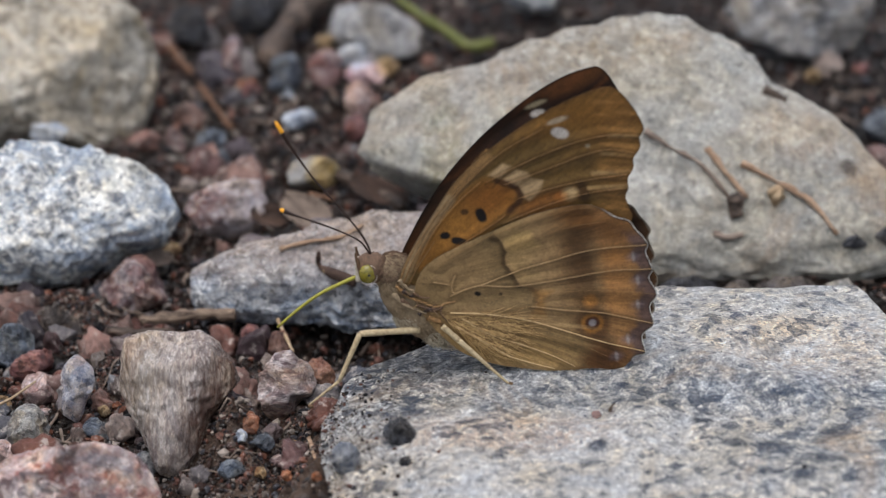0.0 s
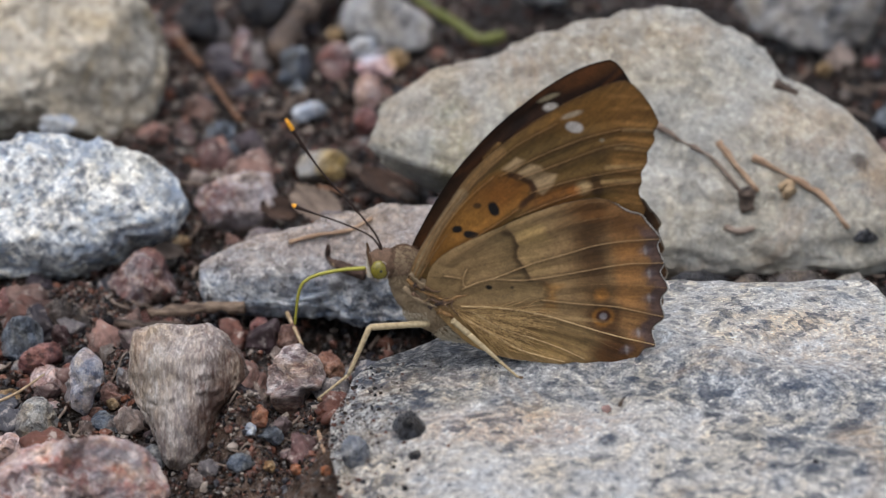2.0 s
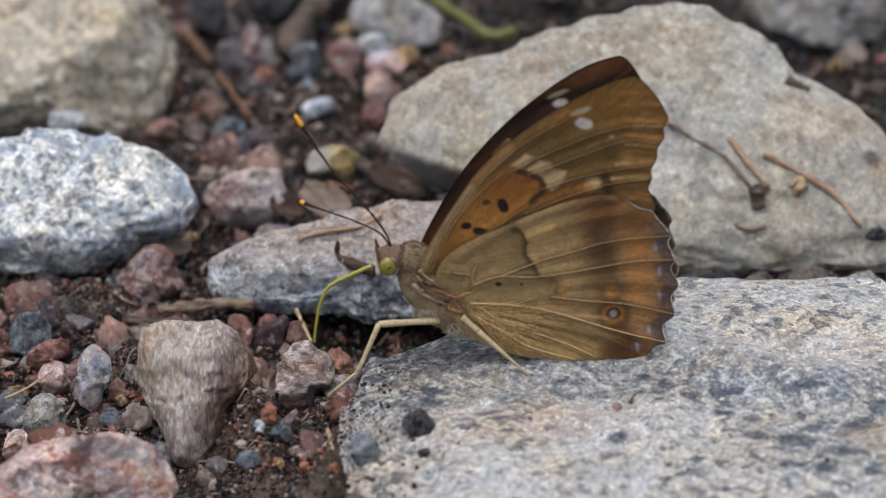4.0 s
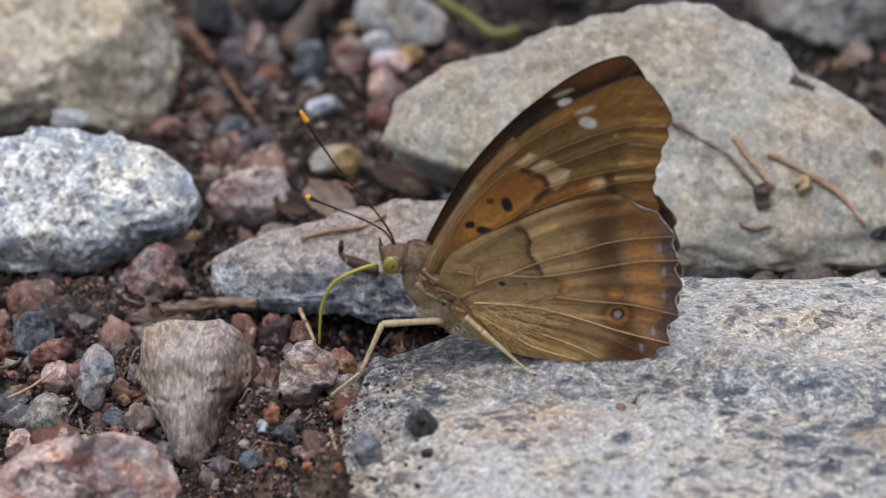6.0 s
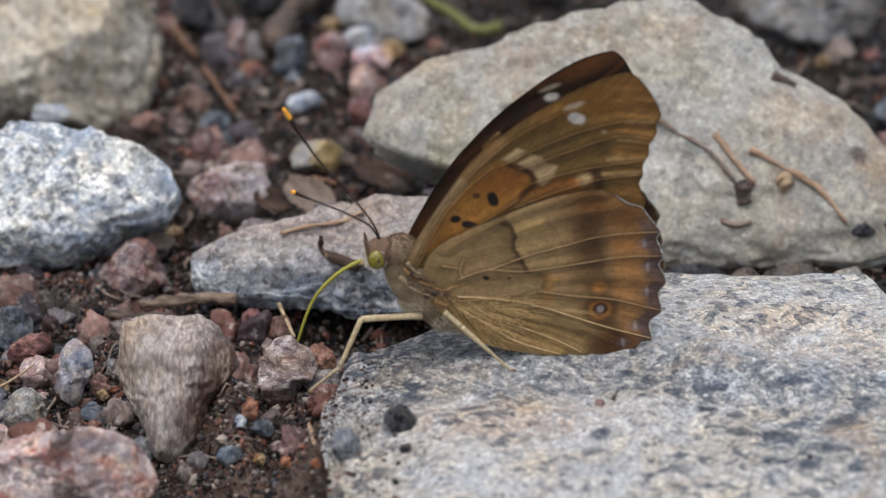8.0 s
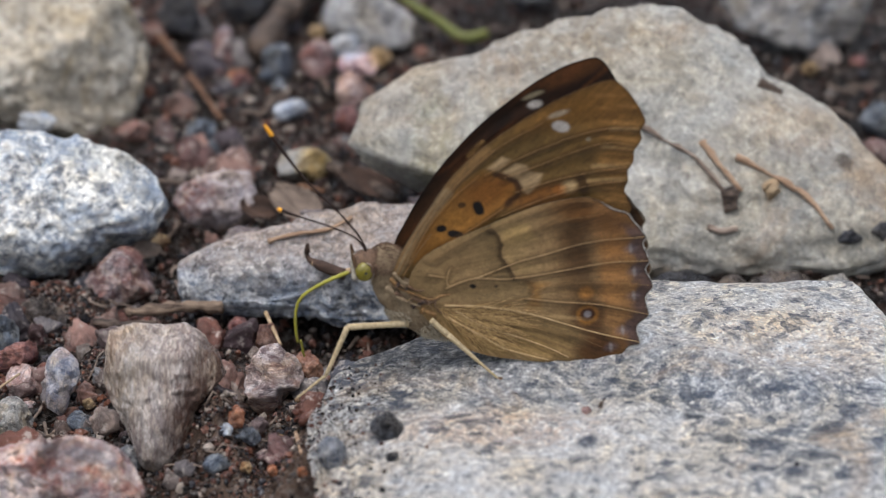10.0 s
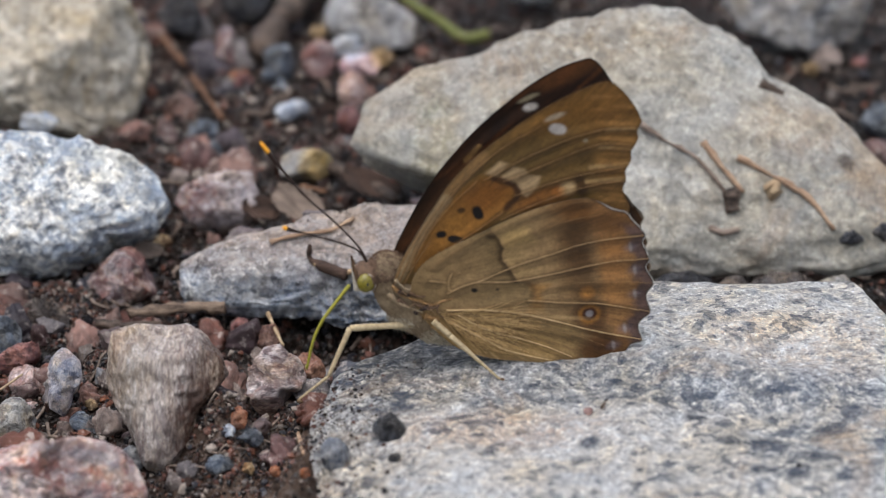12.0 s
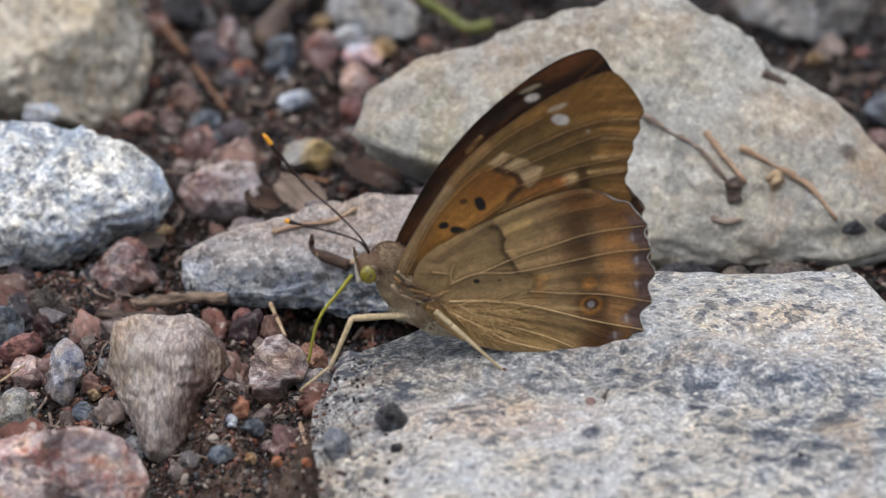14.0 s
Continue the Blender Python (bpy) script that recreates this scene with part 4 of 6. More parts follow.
stone("blue_pebble", "stone_paleblue", "small blue-grey pebble in the dark earth", (-23.7, 120.8, 0.6), [1.3, 1.4, 1.2, 1.1, 1.3, 1.2, 1.2, 1.1], 1.6, 2.2, 65, 3, 10, 0.05, 4, 58, "pebbles of the gravel")
stone("rust_chip", "stone_rust", "rusty chip of stone on the earth", (-1.8, 85.2, 0.7), [1.5, 1.5, 1.2, 1.4, 1.5, 1.3, 1.3, 1.3], 1.8, 2.4, 65, 3, 10, 0.05, 4, 59, "pebbles of the gravel")
stone("pink_chip", "stone_pink", "pinkish chip of stone behind the butterfly", (-2.4, 74.8, 0.8), [1.6, 1.4, 1.2, 1.4, 1.3, 1.4, 1.5, 1.2], 1.8, 2.4, 65, 3, 10, 0.05, 4, 60, "pebbles of the gravel")
stone("grey_chip", "stone_grey", "pale grey chip beside the red stone", (-38.5, 57.4, 0.8), [1.3, 1.4, 1.2, 1.3, 1.6, 1.2, 1.4, 1.3], 1.5, 2.2, 65, 3, 10, 0.05, 4, 61, "pebbles of the gravel")
stone("grey_round_pebble", "stone_paleblue", "blue-grey pebble under the granite stone", (-45.5, 57.0, 0.9), [1.6, 1.8, 1.5, 1.4, 1.5, 1.7, 1.6, 1.4], 1.8, 2.4, 65, 3, 10, 0.05, 4, 62, "pebbles of the gravel")
for chip_name, chip_mat, chip_label, cx, cy, cz, cw, ch in (
        ("brown_pebble", "stone_rust", "flat red-brown pebble in the gravel", -57.5, 23.6, -1.0, 1.5, 1.0),
        ("olive_pebble", "stone_ochre", "dull olive pebble under a straw", -56.0, 19.7, -1.0, 1.6, 0.9),
        ("pink_shard", "stone_pink", "pinkish shard of stone beside the grey pebble", -49.9, 16.8, -1.1, 1.0, 1.0),
        ("slate_shard", "stone_navy", "slate-blue shard in the gravel", -56.6, 12.6, -1.0, 1.2, 0.8),
        ("rust_shard", "stone_rust", "rust-brown shard under the speckled pebble", -44.5, 15.1, -1.0, 1.3, 0.9),
        ("ochre_chip", "stone_ochre", "pale ochre chip of stone", -42.6, 17.4, -0.8, 0.9, 0.7),
        ("orange_chip", "stone_orange", "bright orange-brown chip of stone", -41.1, 18.1, -0.4, 0.6, 0.6),
        ("russet_chip", "stone_rust", "russet chip of stone in the soil", -26.7, -3.0, 6.5, 0.6, 0.6),
        ("pale_chip", "stone_paleblue", "pale blue chip of stone in the soil", -24.3, -3.2, 6.6, 1.0, 0.7),
        ("plum_pebble", "stone_purple", "plum-grey pebble in the soil beside the slab", -20.1, -1.4, 2.0, 1.1, 1.0),
        ("orange_chip", "stone_orange", "orange-brown chip of stone beside the slab", -18.5, -7.5, 3.4, 0.75, 0.9),
        ("ochre_chip", "stone_ochre", "ochre chip of stone in the soil", -21.8, -7.1, 3.6, 0.7, 0.8),
        ("tan_chip", "stone_ochre", "tan chip of stone on the soil bank", -18.5, 2.3, 2.4, 0.9, 0.7),
        ("rust_chip", "stone_orange", "rusty chip of stone at the slab edge", -14.8, -14.3, 7.1, 0.6, 0.65),
        ("black_chip", "stone_navy", "dark wet chip beside the purple stone", -24.8, 24.0, -1.1, 0.9, 0.8),
        ("cream_chip", "stone_pink", "small cream chip standing in the soil", -46.5, 53.3, -0.6, 0.5, 0.95),
        ("rust_pebble", "stone_orange", "rusty orange pebble in the dark soil", -29.8, 124.6, -1.0, 1.8, 0.9),
        ("slate_chip", "stone_navy", "slate chip in the dark soil", -37.5, 116.8, -1.1, 1.4, 1.0),
        ("slate_pebble", "stone_navy", "dark slate pebble in the soil", -32.2, 96.6, -1.0, 1.7, 1.5),
        ("blue_chip", "stone_paleblue", "pale blue chip in the dark soil", -28.7, 118.0, -1.1, 1.2, 0.8),
        ("blue_chip", "stone_paleblue", "pale blue-grey chip in the dark soil", -23.6, 120.2, -1.1, 1.2, 0.9),
        ("tan_chip", "stone_ochre", "tan chip in the dark soil", -34.6, 96.6, -1.0, 1.3, 0.7)):
    chip_rng = np.random.default_rng(int(100 + abs(cx * 7 + cy)))
    chip_radii = [float(q * math.hypot(cw * math.cos(a), ch * math.sin(a))) for q, a in zip(chip_rng.uniform(0.85, 1.2, 8), np.arange(8) * math.pi / 4)]
    stone(chip_name, chip_mat, chip_label, (cx, cy - 0.77 * ch, cz + 0.6 * ch), chip_radii, 0.9 * ch, 1.2 * ch, 65, 3, 8, 0.05, 4, int(60 + abs(cx)), "pebbles of the gravel", chips=8)
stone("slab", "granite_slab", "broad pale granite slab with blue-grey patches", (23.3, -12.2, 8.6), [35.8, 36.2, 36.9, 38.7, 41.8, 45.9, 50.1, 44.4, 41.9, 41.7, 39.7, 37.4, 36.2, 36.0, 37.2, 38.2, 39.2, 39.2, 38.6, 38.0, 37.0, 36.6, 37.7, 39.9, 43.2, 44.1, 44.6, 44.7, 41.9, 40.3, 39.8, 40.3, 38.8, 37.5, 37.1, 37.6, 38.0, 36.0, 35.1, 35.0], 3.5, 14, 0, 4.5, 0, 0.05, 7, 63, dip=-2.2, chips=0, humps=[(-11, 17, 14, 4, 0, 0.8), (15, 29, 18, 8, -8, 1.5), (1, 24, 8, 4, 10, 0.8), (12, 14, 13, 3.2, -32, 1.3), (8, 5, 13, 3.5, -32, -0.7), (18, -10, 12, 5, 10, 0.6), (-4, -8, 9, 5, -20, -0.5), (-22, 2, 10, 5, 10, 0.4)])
stone("large_stone", "granite_back", "large pale grey stone with brown stains and twigs", (28.3, 67.0, 12.0), [31.2, 27.2, 23.2, 20.6, 19.8, 19.9, 20.2, 20.4, 20.6, 20.2, 20.0, 20.0, 21.0, 22.0, 23.6, 26.6, 33.0, 38.0, 38.6, 27.1, 24.6, 22.6, 21.6, 20.2, 19.1, 18.7, 18.6, 18.3, 18.5, 19.3, 20.8, 23.4, 27.6, 33.4, 39.4, 37.3], 6, 14, 50, 3.6, 0, 0.07, 6, 64, chips=0)


# ---- gravel ----
def build_pebbles():
    rng = np.random.default_rng(5)
    shapes = []
    for k in range(12):
        radii = rng.uniform(0.75, 1.2, 9) * 1.6
        p, faces = rock_points(radii, 1.15, 1.15, 2.6, 11, 0.11, 4, 40 + k, (), 12)
        shapes.append(mesh_of("pebble", p * MM, faces, PEBBLE))
    for k in range(298):
        x, y = (rng.uniform(-62, 2), rng.uniform(-10, 42) if k % 2 else rng.uniform(30, 150)) if k % 9 else (rng.uniform(20, 72), rng.uniform(20, 165))
        s = min(2.3, 0.55 + rng.exponential(0.55))
        if math.hypot(x - HOLLOW[0], y - HOLLOW[1]) < 9.0:
            continue
        ob = new("pebble", shapes[k % 12])
        z = float(ground_height(np.array([x]), np.array([y]))[0]) + 0.35 * s
        ob.matrix_world = pose(x * MM, y * MM, z * MM, *rng.uniform(0, 360, 3)) @ Matrix.Scale(s, 4)
        tagged(ob, "small angular pebble bedded in the damp earth", "pebble", "loose pebbles on the earth")


def build_grit():
    rng = np.random.default_rng(11)
    d, f = ball(1)
    n = 40000
    x, y = np.where(np.arange(n) % 5 > 0, rng.uniform(-64, 4, n), rng.uniform(4, 78, n)), rng.uniform(-10, 175, n)
    s = np.minimum(0.12 + rng.exponential(0.19, n), 1.3)
    for k in range(30000, n):
        a, b, r, t, _ = HEAPS[k % len(HEAPS)]
        x[k], y[k], s[k] = a + rng.normal() * r * 0.8, b + rng.normal() * t * 0.8, min(0.5, 0.1 + rng.exponential(0.11))
    z = ground_height(x, y) + 0.25 * s
    verts, faces = [], []
    for k in range(n):
        shape = d * rng.uniform(0.6, 1.25, (len(d), 1)) * rng.uniform(0.6, 1.2, 3)
        verts.append((shape * s[k] + (x[k], y[k], z[k])) * MM)
        faces += [tuple(i + k * len(d) for i in t) for t in f]
    tagged(new("grit", mesh_of("grit", np.concatenate(verts), faces, GRIT, False)), "fine reddish and grey grit on damp earth", "grit", "", "stuff")


def build_fibres():
    rng = np.random.default_rng(23)
    verts, faces = [], []
    for k in range(260):
        x, y = rng.uniform(-68, 70), rng.uniform(-10, 165)
        a, n = rng.uniform(0, math.pi), 4
        length = rng.uniform(1.5, 7)
        pts = []
        for i in range(n):
            q = (i / (n - 1) - 0.5) * length
            px, py = x + q * math.cos(a) + rng.normal() * 0.2, y + q * math.sin(a) + rng.normal() * 0.2
            pts.append((px * MM, py * MM, (float(ground_height(np.array([px]), np.array([py]))[0]) + 0.5 + rng.uniform(0, 0.5)) * MM))
        v, f = tube(pts, [rng.uniform(0.1, 0.28) * MM] * n, 5)
        faces += [tuple(i + len(verts) for i in t) for t in f]
        verts += v
    tagged(new("plant_fibres", mesh_of("plant_fibres", verts, faces, GREY_TWIG)), "short brown plant fibres lying on the earth", "plant fibres", "", "stuff")


def build_crumbs(slab):
    """Loose crumbs of stone and earth on the slab, thick along its earthy end."""
    from mathutils.bvhtree import BVHTree
    m = slab.matrix_basis
    tree = BVHTree.FromPolygons([m @ v.co for v in slab.data.vertices], [tuple(f.vertices) for f in slab.data.polygons])
    rng = np.random.default_rng(31)
    d, f = ball(1)
    verts, faces = [], []
    for k in range(1700):
        x = -17 + rng.exponential(3.4) if k < 1660 else rng.uniform(-10, 50)
        y = rng.uniform(-38, 8)
        hit, _, _, _ = tree.ray_cast(Vector((x * MM, y * MM, 0.05)), Vector((0, 0, -1)))
        if hit is None:
            continue
        s = min(0.4, 0.06 + rng.exponential(0.09))
        shape = d * rng.uniform(0.6, 1.25, (len(d), 1)) * rng.uniform(0.6, 1.2, 3) * s
        verts.append((shape + (x, y, hit.z / MM + 0.3 * s)) * MM)
        faces += [tuple(i + (len(verts) - 1) * len(d) for i in t) for t in f]
    tagged(new("crumbs", mesh_of("crumbs", np.concatenate(verts), faces, GRIT, False)), "dark crumbs of earth and stone on the slab", "crumbs", "", "stuff")


build_crumbs(bpy.data.objects["slab"])
build_pebbles()
build_grit()
build_fibres()


# ---- twigs, needles and stems ----
def twig(name, points, r0, r1, mat, label, sides=8, wobble=0.25, seed=1, group=""):
    """A rod through points in millimetres; its origin lies at its middle."""
    c = np.mean(np.array(points, float), axis=0)
    v, f = rod([(np.array(p) - c) * MM for p in points], r0 * MM, r1 * MM, sides, 5, 0, seed, wobble)
    ob = new(name, mesh_of(name, v, f, mat))
    ob.location = c * MM
    return tagged(ob, label, "twig", group)


def leaf(name, at, length, width, turn, tilt, mat, label, seed):
    """A dry curled leaf scrap with a midrib, a ragged edge and some thickness; millimetres."""
    rng = np.random.default_rng(seed)
    n, m = 22, 9
    verts, faces = [], []
    for side in (0, 1):
        for i in range(n):
            s = i / (n - 1)
            w = width * (math.sin(math.pi * min(1, s * 0.9 + 0.08)) ** 0.7) * rng.uniform(0.85, 1.08)
            for j in range(m):
                q = j / (m - 1) * 2 - 1
                z = 0.35 * width * q * q + 0.12 * width * math.sin(9 * s + 3 * q) - 0.25 * width * math.sin(math.pi * s) + (0.12 if abs(q) < 0.1 else 0)
                verts.append(((s - 0.5) * length, q * w, z + side * 0.16))
    for i in range(n - 1):
        for j in range(m - 1):
            a = i * m + j
            faces += [(a, a + m, a + m + 1, a + 1), (a + n * m, a + 1 + n * m, a + m + 1 + n * m, a + m + n * m)]
    rim = [j for j in range(m)] + [i * m + m - 1 for i in range(1, n)] + [(n - 1) * m + j for j in range(m - 2, -1, -1)] + [i * m for i in range(n - 2, 0, -1)]
    for a, b in zip(rim, rim[1:] + rim[:1]):
        faces.append((a, b, b + n * m, a + n * m))
    ob = new(name, mesh_of(name, np.array(verts) * MM, faces, mat))
    ob.matrix_world = pose(at[0] * MM, at[1] * MM, at[2] * MM, tilt, 12, turn)
    return tagged(ob, label, "leaf")


leaf("dead_leaf", (-18.6, 67.4, 4.0), 9, 2.6, -38, 30, GREY_LEAF, "grey-brown dead leaf behind the flat stone", 3)
leaf("dead_leaf", (-9.2, 76.9, 3.0), 9, 2.2, -28, 25, DARK_LEAF, "dark brown dead leaf on the earth", 4)
leaf("dead_leaf", (-23.8, 68.3, 3.0), 6, 2.0, 20, 35, DARK_LEAF, "dark curled dead leaf beside the rosy stone", 5)
leaf("dead_leaf", (-38.4, 54.8, 3.0), 5, 1.5, 50, 35, GREY_LEAF, "small tan dead leaf beside the red stone", 6)
twig("bark_twig", [(-39.5, 36.8, 2.6), (-36.4, 37.4, 2.7), (-33.2, 37.9, 2.8), (-30.2, 38.6, 2.7), (-27.2, 38.4, 2.6)], 0.7, 0.85, WEATHERED, "weathered broken twig lying on the dark earth", 14, 0.28, 3)
twig("bark_strip", [(-43.6, 35.2, 2.0), (-39.4, 34.8, 1.6), (-35.0, 35.6, 1.4)], 0.7, 0.5, BARK, "dark strip of wet bark under the twig", 10, 0.6, 33)
twig("pine_needle", [(-36.9, 118.9, 2.0), (-34.2, 111.1, 2.0), (-31.3, 103.1, 1.5)], 0.55, 0.4, DRY_NEEDLE, "dry orange-brown needle on the dark earth", 8, 0.3, 4)
twig("pine_needle", [(-42.4, 133.8, 2.0), (-40.2, 128.0, 2.0), (-38.3, 124.1, 1.5)], 0.6, 0.45, DRY_NEEDLE, "dry orange-brown needle on the dark earth", 8, 0.3, 5)
twig("dry_stick", [(-21.4, 42.3, 10.3), (-17.7, 43.6, 10.7), (-13.7, 44.2, 11.1), (-10.7, 46.2, 12.0)], 0.36, 0.22, TAN_TWIG, "thin orange-brown stick on the flat stone", 8, 0.3, 6)
twig("straw", [(-21.6, 37.1, 2.5), (-20.6, 33.2, 2.5), (-19.3, 28.5, 2.2)], 0.28, 0.22, STRAW, "short pale straw standing behind the purple stone", 8, 0.15, 7)
twig("straw", [(-56.2, 9.9, 3.5), (-53.7, 12.9, 3.5), (-51.3, 18.5, 3.0)], 0.2, 0.15, STRAW, "thin pale straw lying on the gravel", 8, 0.15, 8)
twig("grey_twig", [(27.3, 63.4, 18.1), (31.0, 61.7, 16.3), (34.8, 60.0, 14.6), (38.5, 56.9, 11.1)], 0.36, 0.24, GREY_TWIG, "thin grey twig on the large pale stone", 8, 0.6, 9)
twig("brown_twig", [(35.7, 61.5, 16.4), (37.8, 59.6, 14.1), (41.0, 57.3, 10.9)], 0.52, 0.30, TAN_TWIG, "brown twig on the large pale stone", 8, 0.6, 10)
twig("brown_twig", [(40.2, 60.3, 14.6), (46.2, 58.6, 12.0), (50.0, 56.8, 9.9), (53.0, 55.0, 6.5)], 0.40, 0.24, TAN_TWIG, "long brown twig on the large pale stone", 8, 0.6, 11)
twig("green_stem", [(-8.5, 153.0, 4.0), (-3.9, 144.4, 3.5), (0.5, 138.4, 3.0), (4.0, 133.2, 2.5), (7.7, 134.7, 2.5)], 0.65, 0.95, STEM, "green grass stem lying on the dark earth", 8, 0.15, 12)
twig("brown_stick", [(-27.2, 128.0, 2.0), (-24.6, 138.4, 3.0), (-21.4, 148.0, 4.0), (-19.0, 156.8, 4.0)], 2.0, 2.4, BARK, "thick brown stick lying on the earth", 12, 0.25, 13)
twig("dark_twig", [(-14.8, 85.0, 2.0), (-9.9, 79.6, 2.2), (-5.4, 72.9, 2.2)], 0.9, 0.8, BARK, "dark twig on the earth behind the flat stone", 8, 0.4, 14)
twig("needle_bit", [(-18.9, 75.9, 3.0), (-15.3, 74.6, 3.0)], 0.55, 0.4, DRY_NEEDLE, "short bit of dry needle on the earth", 8, 0.3, 16)
twig("straw", [(-15.6, 40.0, 8.3), (-14.3, 39.2, 7.7), (-12.7, 39.2, 7.4), (-10.6, 38.5, 7.9)], 0.3, 0.35, STRAW, "pale straw bit on the flat stone", 8, 0.2, 17)
twig("dead_leaf_curl", [(-16.2, 40.5, 10.7), (-16.2, 40.9, 8.7), (-14.7, 39.7, 8.1), (-11.4, 38.5, 7.3)], 0.3, 0.75, DARK_LEAF, "dark curled dead leaf on the flat stone", 8, 0.3, 18)
twig("splinter", [(-17.3, 9.3, 2.0), (-16.2, 1.1, 4.0), (-15.1, -9.8, 7.2)], 0.34, 0.3, TAN_TWIG, "small pale splinter in the gravel", 6, 0.3, 20)
twig("splinter", [(-13.0, -5.0, 8.4), (-13.4, -9.6, 8.8), (-13.4, -14.6, 8.0)], 0.22, 0.2, GREY_TWIG, "small grey splinter against the slab", 6, 0.3, 21)
twig("splinter", [(19.6, -7.9, 12.5), (20.0, -7.2, 12.9), (20.4, -6.5, 12.9)], 0.22, 0.12, BARK, "tiny dark splinter on the pale slab", 6, 0.4, 26)
twig("bark_chip", [(36.4, 54.9, 6.8), (38.3, 54.3, 6.4), (40.4, 54.5, 6.8)], 0.5, 0.4, GREY_TWIG, "brown chip of bark on the large pale stone", 8, 0.1, 24)
twig("bark_chip", [(43.7, 68.8, 22.0), (45.5, 68.7, 21.0), (46.8, 68.3, 20.5)], 0.7, 0.6, BARK, "dark chip of bark on the large pale stone", 8, 0.1, 25)
twig("bud", [(39.1, 57.4, 11.3), (39.7, 56.1, 8.6)], 1.1, 1.2, BARK, "dark bud on the large pale stone", 10, 0.3, 22)
twig("bud", [(44.5, 58.4, 11.7), (45.3, 57.4, 10.2)], 1.1, 0.9, STRAW, "pale bud on the large pale stone", 10, 0.3, 23)


# ---- the butterfly ----
ORIGIN = (-0.96, 5.50, 15.43)
butterfly = tagged(new("butterfly"), "brown butterfly with closed wings sipping from the ground", "butterfly")
butterfly.location = [c * MM for c in ORIGIN]
NEAR, FAR = -2.5, 2.5


def step(v, a, b):
    t = np.clip((v - a) / (b - a), 0, 1)
    return t * t * (3 - 2 * t)


def blob(p, c, rx, rz, turn=0.0, edge=0.25, square=2.0):
    a = radians(turn)
    u, v = p[:, 0] - c[0], p[:, 1] - c[1]
    e = (np.abs((u * math.cos(a) + v * math.sin(a)) / rx) ** square + np.abs((-u * math.sin(a) + v * math.cos(a)) / rz) ** square) ** (1 / square)
    return 1 - step(e, 1 - edge, 1 + edge)


def line_gap(p, pts):
    best = np.full(len(p), 1e9)
    for a, b in zip(pts[:-1], pts[1:]):
        a, b = np.array(a), np.array(b)
        t = np.clip(((p - a) @ (b - a)) / ((b - a) @ (b - a)), 0, 1)
        best = np.minimum(best, np.hypot(*(p - a - t[:, None] * (b - a)).T))
    return best


def across(p, pts):
    """How far a point lies to the tail side of a line that runs from top to bottom."""
    q = np.array(sorted(pts, key=lambda c: c[1]))
    return p[:, 0] - np.interp(p[:, 1], q[:, 1], q[:, 0])


class Paint:
    def __init__(self, p, tone):
        self.p, self.c = p, np.tile(np.array(lin(*tone)[:3]), (len(p), 1))

    def lay(self, mask, tone):
        self.c = self.c + np.clip(mask, 0, 1)[:, None] * (np.array(lin(*tone)[:3]) - self.c)

    def grain(self, root, amount, seed, rays=26.0):
        """Scale rows that run out from the wing root, and fine mottling."""
        v = self.p - np.array(root)
        r, a = np.hypot(v[:, 0], v[:, 1]), np.arctan2(v[:, 1], v[:, 0])
        q = np.stack([r * 0.5, a * rays, np.zeros(len(v))], 1)
        m = 1 + amount * fbm(q, 3, seed, 0.75) + amount * 0.35 * fbm(np.stack([self.p[:, 0], self.p[:, 1], r * 0], 1) * 2.5, 3, seed + 4)
        self.c = np.clip(self.c * m[:, None] * 0.6, 0.002, 0.95)

    def vein_shade(self, lines, tone, strength):
        """Paints crease shade as darker furrows on both sides of each vein."""
        g = np.min([line_gap(self.p, smooth_line(l, 3)) for l in lines], axis=0)
        self.lay(step(g, 0.08, 0.16) * (1 - step(g, 0.2, 0.55)) * strength, tone)


def polyline_outline(pts, steps=5):
    return smooth_line(list(pts) + [pts[0]], steps)[:-1]


